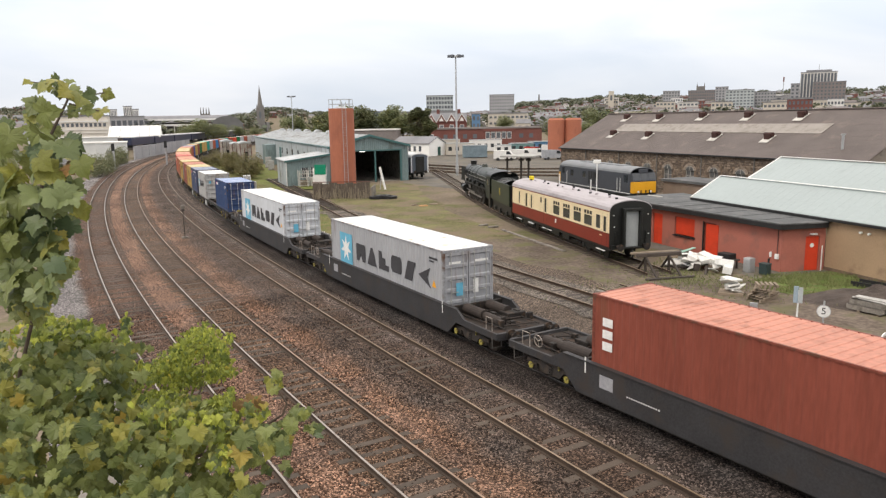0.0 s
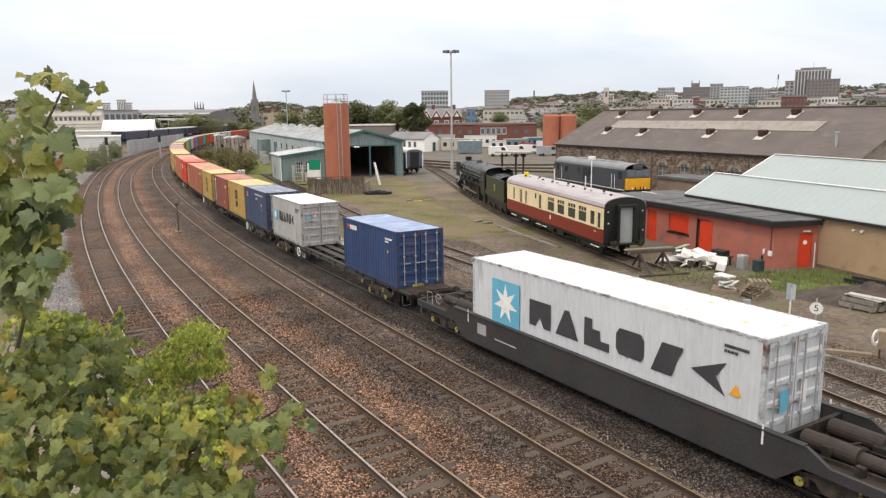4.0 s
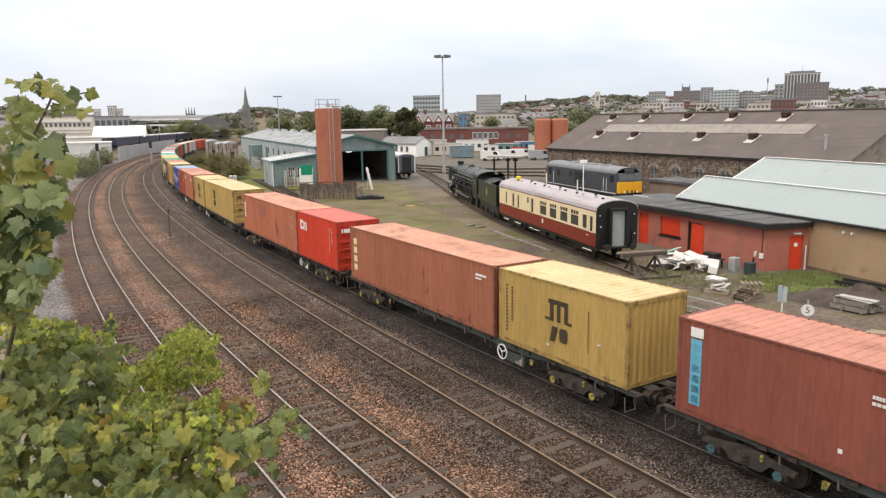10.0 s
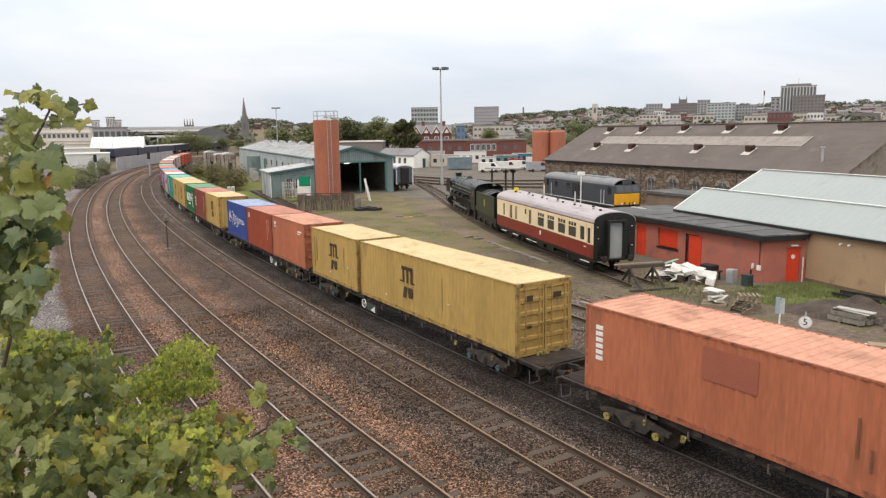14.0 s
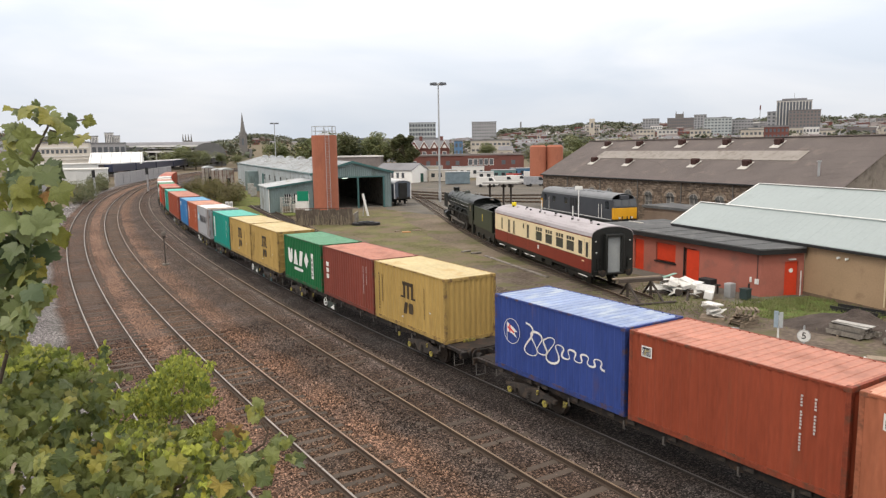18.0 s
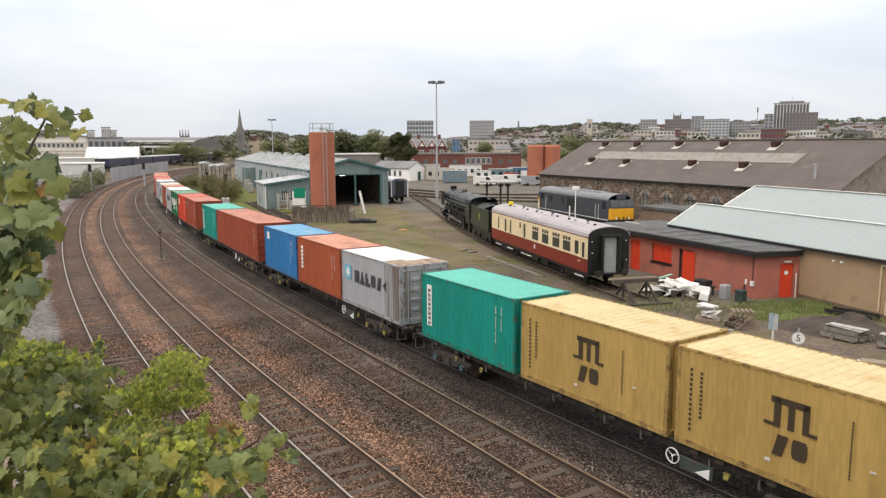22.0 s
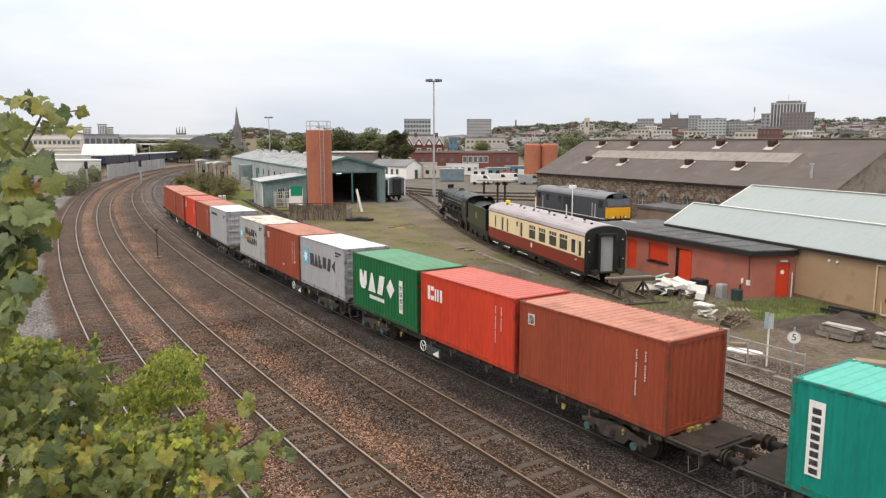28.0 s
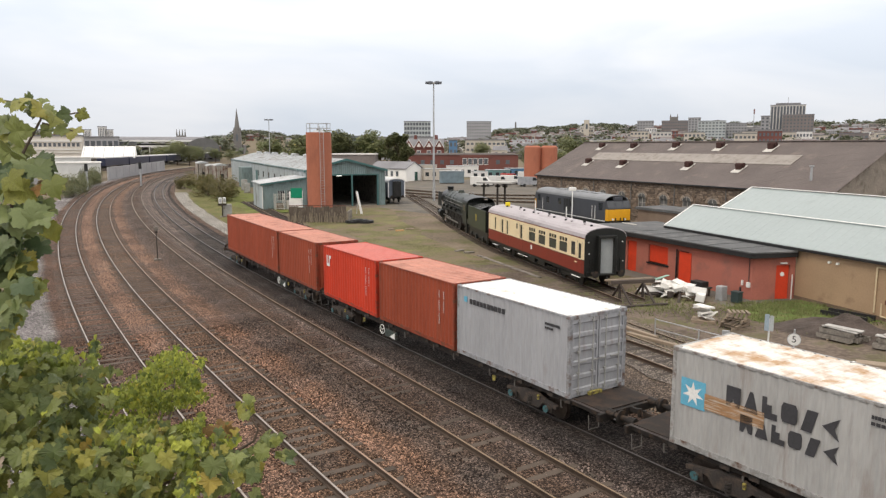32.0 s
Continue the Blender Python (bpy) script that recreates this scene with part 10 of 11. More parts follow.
    for k in range(5):
        x = 2 + 4.2 * k
        f = slab("gantry_post", e, M_WHITEW, x, x + 0.35, -28, -27.6, 0, 8.4)
        slab("gantry_arm", f, M_WHITEW, x - 1.6, x + 1.8, -28, -27.6, 7.6 - 0.6 * (k % 2), 8.1 - 0.6 * (k % 2))
    e = thing("station_roof", pose(-131, 400, -0.3, 0, 0, 18), "dark curved end of the station roof", "station roof")
    bm = B()
    n = 14
    prism(bm, [(8.5 * math.cos(math.pi * i / n), 7.4 + 5.6 * math.sin(math.pi * i / n)) for i in range(n + 1)] + [(-8.5, 0), (8.5, 0)], "y", 0, 40)
    part("curved_roof", bm, mat("weathered_roof_sheet", (0.12, 0.12, 0.12), 0.8, 0, 0.2, 0.3, 4), e)
    e = thing("pinnacled_tower", pose(-250, 700, 0, 0, 0, 15), "church tower with four pinnacles", "church")
    slab("tower", e, M_LEAD, -4.2, 4.2, 0, 8, 0, 18)
    for x in (-3.8, -1.3, 1.3, 3.8):
        bm = B()
        cyl(bm, (x, 0.5, 18), (x, 0.5, 24), 0.8, 0.2, n=6)
        part("pinnacle", bm, M_LEAD, e)
    e = thing("platform_canopy", pose(-120, 262, YZ, 0, 0, 20), "bright white sheeted canopy roof", "canopy")
    bm = B()
    prism(bm, [(-0.4, 4.5), (-0.4, 5.0), (8.5, 8.7), (16.4, 5.6), (16.4, 4.5)], "x", -8.8, 8.8)
    part("roof", bm, M_WHITE, e)
    for k in range(6):
        bm = B()
        cyl(bm, (-8.2 + 3.3 * k, -0.4, 5.05), (-8.2 + 3.3 * k, 8.4, 8.72), 0.08, n=6)
        part("roof_rib", bm, M_GREYW, e)
    slab("wall", e, M_TOWERDARK, -8.6, 8.6, 1, 15, 0, 4.5)
    for x, y, w, h, tx in ((-93.5, 190, 7.5, 4.4, "cream flat-roofed trackside shed"), (-97, 172, 9, 2.6, "low white trackside shed"), (-112, 205, 12, 4.0, "pale flat-roofed trackside shed"), (-128, 235, 26, 5.0, "long pale depot shed")):
        e = thing("trackside_shed", pose(x, y, YZ, 0, 0, 24), tx, "shed", "trackside sheds")
        slab("wall", e, mat("pale_shed_wall", (0.56, 0.57, 0.56), 0.8, 0, 0.12, 0.3, 4), -w / 2, w / 2, 0, 9, 0, h)
        slab("roof", e, mat("pale_flat_roof", (0.7, 0.69, 0.66), 0.7, 0, 0.1, 0.2, 3), -w / 2 - 0.2, w / 2 + 0.2, -0.2, 9.2, h, h + 0.3)
        slab("door", e, M_GREYW, -1.2, 1.2, -0.05, 0.02, 0, min(2.6, h - 0.4))
    e = thing("retaining_wall", Matrix.Identity(4), "grey concrete wall beside the running lines", "wall")
    for k in range(10):
        x0, y0, x1, y1 = -87 - 1.5 * k, 189 + 7.8 * k, -88.5 - 1.5 * k, 196.6 + 7.8 * k
        bm = B()
        box(bm, 0, math.dist((x0, y0), (x1, y1)), -0.2, 0.2, 0, 3.4)
        bm.transform(along((x0, y0), (x1, y1)))
        part("wall_panel", bm, M_GREYW, e)
    # a platform canopy built as coaches: white edge, dark blue for its shade
    for k in range(7):
        x0, y0, x1, y1 = -112 - 2.4 * k, 236 + 24 * k, -114.3 - 2.4 * k, 259 + 24 * k
        e = thing("standing_train_coach", along((x0, y0), (x1, y1), 1.2), "dark blue coach shape standing for the shaded station canopy", "railway coach", "standing train")
        L = math.dist((x0, y0), (x1, y1))
        slab("body", e, mat("canopy_shade_blue", (0.025, 0.03, 0.06), 0.3, 0, 0.1, 0.5, 5), 0, L, -2.7, 0, 0.9, 3.4, 0.1)
        slab("roof", e, M_WHITEW, 0.2, L - 0.2, -2.5, -0.2, 3.2, 3.75, 0.1)
        slab("window_band", e, M_WINF, 1.5, L - 1.5, -0.01, 0.02, 2.0, 2.8)
        slab("stripe", e, mat("train_pink_stripe", (0.4, 0.08, 0.2)), 0, L, -0.01, 0.015, 1.3, 1.5)
        slab("bogie", e, M_LOCOBLACK, 2, 5, -2.4, -0.3, 0.1, 0.9)
        slab("bogie", e, M_LOCOBLACK, L - 5, L - 2, -2.4, -0.3, 0.1, 0.9)
    x0, y0, x1, y1 = -116, 225, -133, 405
    bm = B()
    box(bm, 0, math.dist((x0, y0), (x1, y1)), -1, 5, 0, 1.15)
    e = part("platform", bm, M_CONC, None)
    e.matrix_basis = along((x0, y0), (x1, y1)) @ pose(0, 3, 0)
    tagged(e, "raised concrete station platform", "platform", kind="structure")
    e = thing("long_canopy", pose(-28, 226, YZ, 0, 0, -3), "long flat pale canopy roof behind the engine shed", "canopy")
    slab("roof", e, M_WHITEW, -7, 7, 0, 8, 6.1, 6.5)
    slab("wall", e, M_TOWERDARK, -6.8, 6.8, 0.3, 7.8, 0, 6.1)
    block("low_office_range", -24, 440, 36, 12, -0.3, 13.2, M_GREYW, "long grey flat-roofed office range", 3, 14, 0, 0.6, 0.35, M_SLATEF)
    block("low_office_range", 26, 450, 24, 12, -0.3, 11.6, M_CREAMW, "cream flat-roofed office range", 3, 9, 0, 0.6, 0.35, M_SLATEF)
    for k in range(15):
        a, d = radians(rng.uniform(10.5, 24.5)), rng.uniform(680, 1080)
        x, y = d * math.sin(a), d * math.cos(a)
        z = land(x, y) - 1
        block("town_block", x, y, rng.uniform(14, 30), 10, z, z + rng.uniform(11, 19), rng.choice([M_GREYW, M_WHITEW, M_CREAMW, M_TOWERWALL]), "pale flat-roofed block in the town", 3, 5, -math.degrees(a) + rng.uniform(-8, 8), 0.6, 0.45, M_SLATEF, group="town blocks")
    # houses on the slopes
    kinds = [(M_WHITEW, M_TILE), (M_CREAMW, M_SLATEF), (M_REDW, M_TILE), (M_GREYW, M_SLATEF), (M_CREAMW, M_TILE), (M_REDW, M_SLATEF)]
    names = ["white rendered", "cream rendered", "red brick", "grey rendered", "pale stone", "dark brick"]
    base = [gabled("town_house", 500 + 30 * k, 2600, 7 + 1.3 * k, 8, 5.6 + 0.7 * (k % 3), 2.4, 0, a, b, names[k] + " town house with pitched roof", 2, 1, 0, "town houses") for k, (a, b) in enumerate(kinds)]
    for k in range(290):
        a = radians(rng.uniform(-11, 33)) if k % 8 else radians(rng.uniform(-34, -11))
        d = 430 + 1350 * rng.random() ** 1.1
        if -0.34 < a < -0.19 and d < 1000:
            d += 600
        x, y = d * math.sin(a), d * math.cos(a)
        copy_thing(rng.choice(base), pose(x, y, land(x, y) - 0.3, 0, 0, -math.degrees(a) + rng.uniform(-35, 35)))


town()


def distant_terraces():
    """Rows of small houses up the slopes, too many to count."""
    rng = random.Random(41)
    mats = [M_WHITEW, M_CREAMW, M_REDW, M_GREYW, M_TOWERDARK, M_TILE, M_SLATEF, M_WINF]
    vs, fs, mi = [], [], []
    for row in range(330):
        a = radians(rng.uniform(-9, 34) if row % 7 else rng.uniform(-34, -17))
        d = 440 + 1380 * rng.random() ** 0.9
        if -0.34 < a < -0.19:
            d = max(d, 900)
        x0, y0 = d * math.sin(a), d * math.cos(a)
        yaw = -a + rng.uniform(-0.5, 0.5)
        c, s = math.cos(yaw), math.sin(yaw)
        wall, roof, h, w, dp, rise = rng.choice((0, 1, 2, 2, 3, 3, 4, 4)), rng.choice((5, 6, 6)), rng.uniform(3.8, 7.0), rng.uniform(4.5, 7.5), rng.uniform(7, 10), rng.uniform(1.6, 3.0)
        if rng.random() < 0.1:
            rise, h, w = 0.3, h * 1.5, w * 1.8
        for k in range(rng.randint(1, 7)):
            z0 = land(x0 + k * w * c, y0 + k * w * s) - 0.8
            hh = h + rng.uniform(-0.4, 0.4)

            def at(p, q, z):
                return (x0 + (k * w + p) * c - q * s, y0 + (k * w + p) * s + q * c, z0 + z)

            o = len(vs)
            e = w - 0.05
            vs += [at(0, 0, 0), at(e, 0, 0), at(e, dp, 0), at(0, dp, 0), at(0, 0, hh), at(e, 0, hh), at(e, dp, hh), at(0, dp, hh), at(0, dp / 2, hh + rise), at(e, dp / 2, hh + rise)]
            fs += [tuple(o + i for i in q) for q in ((0, 1, 5, 4), (1, 2, 6, 9, 5), (2, 3, 7, 6), (3, 0, 4, 8, 7), (4, 5, 9, 8), (6, 7, 8, 9))]
            mi += [wall] * 4 + [roof] * 2
            for zz in (1.2, hh * 0.55):
                for p in (0.15, 0.6):
                    o = len(vs)
                    vs += [at(p * w, -0.08, zz), at((p + 0.25) * w, -0.08, zz), at((p + 0.25) * w, -0.08, zz + hh * 0.24), at(p * w, -0.08, zz + hh * 0.24)]
                    fs.append((o, o + 1, o + 2, o + 3))
                    mi.append(7)
            if k % 2 == 0 and rise > 1:
                o = len(vs)
                vs += [at(p, q, z) for z in (hh + rise - 0.6, hh + rise + 1.1) for p, q in ((0.1, dp / 2 - 0.4), (1.1, dp / 2 - 0.4), (1.1, dp / 2 + 0.4), (0.1, dp / 2 + 0.4))]
                fs += [tuple(o + i for i in q) for q in ((0, 1, 5, 4), (1, 2, 6, 5), (2, 3, 7, 6), (3, 0, 4, 7), (4, 5, 6, 7))]
                mi += [2] * 5
    me = bpy.data.meshes.new("distant_terraces")
    me.from_pydata(vs, [], fs)
    for m in mats:
        me.materials.append(m)
    me.polygons.foreach_set("material_index", mi)
    tagged(new("distant_terraces", me), "rows of distant terraced houses on the town slopes", "houses", kind="stuff")


distant_terraces()

# ---------------------------------------------------------------- trees and bushes
M_BARK = mat("bark", (0.08, 0.06, 0.045), 0.95, 0, 0.3, 4, 30, 0.01)


def leaf_mat(name, c, vary, gloss=0.0):
    m = bpy.data.materials.new(name)
    m.use_nodes = True
    n, l = m.node_tree.nodes, m.node_tree.links
    b = n["Principled BSDF"]
    b.inputs["Roughness"].default_value = 0.5
    b.inputs["Specular IOR Level"].default_value = 0.3
    g = n.new("ShaderNodeNewGeometry")
    oi = n.new("ShaderNodeObjectInfo")
    ad = n.new("ShaderNodeMath")
    ad.operation = "ADD"
    l.new(g.outputs["Random Per Island"], ad.inputs[0])
    l.new(oi.outputs["Random"], ad.inputs[1])
    fr = n.new("ShaderNodeMath")
    fr.operation = "FRACT"
    l.new(ad.outputs[0], fr.inputs[0])
    cr = n.new("ShaderNodeValToRGB")
    e = cr.color_ramp.elements
    e[0].position, e[0].color = 0.0, (*[q * (1 - vary) for q in c], 1)
    e[1].position, e[1].color = 0.98, (c[0] * (1 + vary) * 1.25, c[1] * (1 + vary), c[2], 1)
    if gloss:
        e[0].color = (c[0] * 0.48, c[1] * 0.58, c[2] * 0.72, 1)
        e.new(0.45).color = (*c, 1)
        e.new(0.8).color = (c[0] * 1.15, c[1] * 1.15, c[2] * 1.2, 1)
        b.inputs["Roughness"].default_value, b.inputs["Specular IOR Level"].default_value = 0.4, gloss
    q = e.new(0.998)
    q.color = (c[0] * 1.9, c[1] * 1.2, c[2] * 0.8, 1)
    l.new(fr.outputs[0], cr.inputs["Fac"])
    tc = n.new("ShaderNodeTexCoord")
    nz = n.new("ShaderNodeTexNoise")
    nz.inputs["Scale"].default_value, nz.inputs["Detail"].default_value = 38.0, 3.0
    l.new(tc.outputs["Object"], nz.inputs["Vector"])
    mr = n.new("ShaderNodeMapRange")
    mr.inputs["From Min"].default_value, mr.inputs["From Max"].default_value = 0.3, 0.7
    mr.inputs["To Min"].default_value, mr.inputs["To Max"].default_value = (0.84, 1.14) if gloss else (0.6, 1.35)
    l.new(nz.outputs["Fac"], mr.inputs["Value"])
    hv = n.new("ShaderNodeHueSaturation")
    l.new(mr.outputs["Result"], hv.inputs["Value"])
    l.new(cr.outputs["Color"], hv.inputs["Color"])
    l.new(hv.outputs["Color"], b.inputs["Base Color"])
    tr = n.new("ShaderNodeBsdfTranslucent")
    l.new(hv.outputs["Color"], tr.inputs["Color"])
    mx = n.new("ShaderNodeMixShader")
    mx.inputs["Fac"].default_value = 0.28
    l.new(b.outputs["BSDF"], mx.inputs[1])
    l.new(tr.outputs["BSDF"], mx.inputs[2])
    l.new(mx.outputs["Shader"], n["Material Output"].inputs["Surface"])
    return m


M_LEAF = leaf_mat("tree_leaves", (0.15, 0.19, 0.09), 0.12)
M_LEAFFAR = leaf_mat("distant_leaves", (0.098, 0.122, 0.082), 0.12)
M_LEAFDARK = leaf_mat("dark_tree_leaves", (0.125, 0.155, 0.08), 0.15)
M_MAPLE = leaf_mat("maple_leaves", (0.162, 0.186, 0.055), 0.45, 0.32)
# paler, greyer maple green: the sky's sheen is put into the colour
M_MAPLESKY = leaf_mat("skylit_maple_leaves", (0.165, 0.2, 0.078), 0.45, 0.32)
M_YOUNG = leaf_mat("young_maple_leaves", (0.17, 0.205, 0.05), 0.3)
M_RUSTY = leaf_mat("rusty_leaves", (0.2, 0.135, 0.055), 0.4)
M_FRESH = leaf_mat("fresh_green_leaves", (0.205, 0.275, 0.056), 0.4)


def leaf_cloud(lobes, count, size, rng):
    """Small folded leaves spread through a set of lobes (x, y, z, rx, ry, rz)."""
    vs, fs = [], []
    wts = [l[3] * l[4] * l[5] for l in lobes]
    for _ in range(count):
        x, y, z, a, b, c = rng.choices(lobes, wts)[0]
        d = Vector((rng.gauss(0, 1), rng.gauss(0, 1), rng.gauss(0, 1))).normalized() * (rng.random() ** 0.28)
        p = Vector((x + d.x * a, y + d.y * b, z + d.z * c))
        m = Euler((rng.uniform(-0.7, 0.7), rng.uniform(-0.7, 0.7), rng.uniform(0, 6.3))).to_matrix()
        s = size * rng.uniform(0.6, 1.4)
        k = len(vs)
        for q in ((-0.5, -0.35, 0.1), (0.0, -0.6, 0), (0.55, -0.2, 0.1), (0.4, 0.45, 0), (-0.3, 0.6, 0.12), (-0.62, 0.1, 0)):
            vs.append(tuple(p + m @ (Vector(q) * s)))
        fs += [(k, k + 1, k + 2), (k, k + 2, k + 3), (k, k + 3, k + 4, k + 5)]
    return vs, fs


def cloud_part(name, lobes, count, size, material, parent, seed):
    vs, fs = leaf_cloud(lobes, count, size, random.Random(seed))
    me = bpy.data.meshes.new(name)
    me.from_pydata(vs, [], fs)
    me.materials.append(material)
    ob = new(name, me)
    ob.parent = parent
    return ob


def tree(x, y, h, w, seed, label, mt=None, n=1500):
    rng = random.Random(seed)
    e = thing("tree", pose(x, y, YZ if math.hypot(x, y) < 420 else land(x, y)), label, "tree", "trees by the yard")
    bm = B()
    cyl(bm, (0, 0, 0), (0.1 * w * rng.uniform(-1, 1), 0, h * 0.55), 0.035 * h, 0.015 * h, n=8)
    for k in range(5):
        a = 2 * math.pi * k / 5 + rng.random()
        cyl(bm, (0, 0, h * (0.25 + 0.06 * k)), (w * 0.33 * math.cos(a), w * 0.33 * math.sin(a), h * (0.5 + 0.08 * k)), 0.012 * h, 0.005 * h, n=6)
    part("trunk", bm, M_BARK, e)
    lobes = []
    for k in range(11):
        a = rng.uniform(0, 6.3)
        r = w * 0.5 * rng.uniform(0.1, 0.72)
        z = h * rng.uniform(0.38, 0.86)
        q = w * rng.uniform(0.15, 0.26)
        lobes.append((r * math.cos(a), r * math.sin(a), z, q, q, q * 0.8))
    tagged(cloud_part("crown", lobes, n, 0.028 * h, mt or M_LEAF, e, seed), kind="stuff")
    return e


for k, (x, y, h, w, mt) in enumerate(((-48, 236, 13.5, 12, M_LEAF), (-42, 230, 15, 13, M_LEAF), (-58, 244, 11, 12, M_LEAF), (-32, 240, 14.5, 13, M_LEAFDARK), (-26, 244, 15.5, 14, M_LEAF), (-20, 236, 12.5, 12, M_LEAF), (-12.0, 212, 13.5, 7, M_LEAFDARK), (-14.8, 214, 13, 7, M_LEAFDARK), (-37, 250, 14, 13, M_LEAF),
                                      (36, 215, 8, 11, M_LEAF), (30, 240, 8, 12, M_LEAFDARK), (58, 330, 12, 16, M_LEAF), (75, 360, 11, 16, M_LEAF), (48, 345, 10, 14, M_LEAFDARK), (-122, 335, 11, 14, M_LEAF), (-114, 328, 9, 12, M_LEAFDARK), (-131, 345, 11, 15, M_LEAF), (-95, 420, 9, 12, M_LEAF), (-120, 385, 7.5, 11, M_LEAF), (-127, 378, 8, 11, M_LEAFDARK), (-128, 352, 8.5, 16, M_LEAF), (-138, 356, 8, 15, M_LEAFDARK), (-118, 350, 8, 15, M_LEAF), (-113, 390, 6.5, 10, M_LEAF), (20, 400, 11, 15, M_LEAF), (-3, 420, 11, 15, M_LEAFDARK), (95, 410, 12, 18, M_LEAF), (27, 150, 5, 6, M_LEAFDARK))):
    tree(x, y, h, w, 20 + k, "leafy green tree behind the yard" if mt is M_LEAF else "dark green leafy tree behind the yard", mt, 4600)


def far_woods():
    rng = random.Random(9)
    lobes = []
    for k in range(430):
        a = radians(rng.uniform(-36, 36))
        d = 430 + 1500 * rng.random() ** 0.9
        x, y = d * math.sin(a), d * math.cos(a)
        s = rng.uniform(5, 11)
        lobes.append((x, y, land(x, y) + s * 0.5, s * 1.4, s, s * 0.7))
    for k in range(190):
        a = radians(rng.choice([rng.uniform(2, 15), rng.uniform(3, 14), rng.uniform(-19, -9), rng.uniform(20, 34)]))
        d = rng.uniform(1450, 1850)
        x, y = d * math.sin(a), d * math.cos(a)
        s = rng.uniform(7, 13)
        lobes.append((x, y, land(x, y) + s * 0.4, s * 1.6, s, s * 0.7))
    ob = cloud_part("distant_trees", lobes, 78000, 2.3, M_LEAFFAR, None, 4)
    tagged(ob, "distant tree belts and garden trees of the town", "trees", kind="stuff")


far_woods()


def scrub(x, y, r, h, n, seed, label, mt):
    rng = random.Random(seed)
    e = thing("shrub", pose(x, y, YZ), label, "shrub", "trackside shrubs")
    bm = B()
    for k in range(6):
        a = rng.uniform(0, 6.3)
        cyl(bm, (0, 0, 0), (r * 0.6 * math.cos(a), r * 0.6 * math.sin(a), h * 0.7), 0.04, 0.015, n=5)
    part("stems", bm, M_BARK, e)
    lobes = [(rng.uniform(-r, r) * 0.7, rng.uniform(-r, r) * 0.7, h * rng.uniform(0.2, 0.7), r * 0.4, r * 0.4, h * 0.3) for _ in range(7)]
    tagged(cloud_part("foliage", lobes, int(n * 2.0), 0.135, mt, e, seed), kind="stuff")


M_SCRUB = leaf_mat("dry_scrub_leaves", (0.125, 0.128, 0.052), 0.16)
rng = random.Random(31)
for k in range(13):
    v = k / 12
    scrub(-34 - 20.5 * v + rng.uniform(-1.2, 2.0), 119 + 36 * v + rng.uniform(-2, 2), rng.uniform(1.7, 2.7), rng.uniform(2.4, 4.2), 900, 60 + k, "olive green trackside shrub", M_SCRUB)
for k in range(15):
    v = k / 14
    scrub(-65 - 20 * v + rng.uniform(-2.5, 1), 124 + 59 * v + rng.uniform(-2, 2), rng.uniform(1.8, 3.0), rng.uniform(2.6, 4.6), 700, 90 + k, "dark green shrub by the running lines", M_LEAFDARK)
for k in range(16):
    x, y, _ = rail_at(rng.uniform(40, 110), rng.uniform(-27.0, -20.0))
    scrub(x, y, rng.uniform(2.0, 3.4), rng.uniform(1.5, 3.2), 360, 130 + k, "green shrub beside the railway path", M_LEAF)


def weeds():
    """Tufts along the sidings and fences."""
    rng = random.Random(17)
    vs, fs = [], []
    spots = [(*rail_at(44 + 4 * k, 6.2 + (k * 37 % 11) * 0.3)[:2], 2.6) for k in range(22)] + [(12.2, 41.6, 2.2), (12.8, 40.2, 2.0), (11.6, 39.4, 2.2), (16.6, 39.4, 1.4), (21.8, 36.6, 1.2), (22.6, 33.5, 1.5), (11.5, 43, 3.5), (13.5, 39.5, 2.5), (10, 47, 2.0), (14, 37, 2.5), (16, 39, 2.0), (19, 38, 2.5), (21, 39, 1.8), (7.5, 38, 4), (9.5, 33, 3), (18.5, 36.3, 2.6), (20.5, 37.5, 2.0), (18.6, 39.6, 2.2)]
    for _ in range(17000):
        cx, cy, r = rng.choice(spots)
        x, y = rng.gauss(cx, r * 0.5), rng.gauss(cy, r * 0.5)
        h = rng.uniform(0.04, 0.15) * (1.7 if rng.random() < 0.1 else 1.0)
        a = rng.uniform(0, 6.3)
        k = len(vs)
        w = 0.025
        vs += [(x - w * math.cos(a), y - w * math.sin(a), YZ), (x + w * math.cos(a), y + w * math.sin(a), YZ), (x + rng.uniform(-0.1, 0.1), y + rng.uniform(-0.1, 0.1), YZ + h)]
        fs.append((k, k + 1, k + 2))
    for _ in range(9000):
        q = Vector((rng.uniform(15.4, 22.6), rng.uniform(34.8, 41.6), 0))
        if noise.noise(q * 0.9) + 0.35 * noise.noise(q * 3) < -0.12 or (q.x - 19.2) ** 2 / 14 + (q.y - 38.3) ** 2 / 9 > 1:
            continue
        h, a, k, w = rng.uniform(0.08, 0.3), rng.uniform(0, 6.3), len(vs), 0.022
        vs += [(q.x - w * math.cos(a), q.y - w * math.sin(a), YZ), (q.x + w * math.cos(a), q.y + w * math.sin(a), YZ), (q.x + rng.uniform(-0.14, 0.14), q.y + rng.uniform(-0.14, 0.14), YZ + h)]
        fs.append((k, k + 1, k + 2))
    me = bpy.data.meshes.new("weeds")
    me.from_pydata(vs, [], fs)
    me.materials.append(mat("weed_blades", (0.15, 0.175, 0.06), 0.9, 0, 0.3, 2, 20, other=(0.2, 0.18, 0.09), amount=0.3, island=0.8))
    tagged(new("weeds", me), "tufts of grass and weeds in the yard", "weeds", kind="stuff")


weeds()


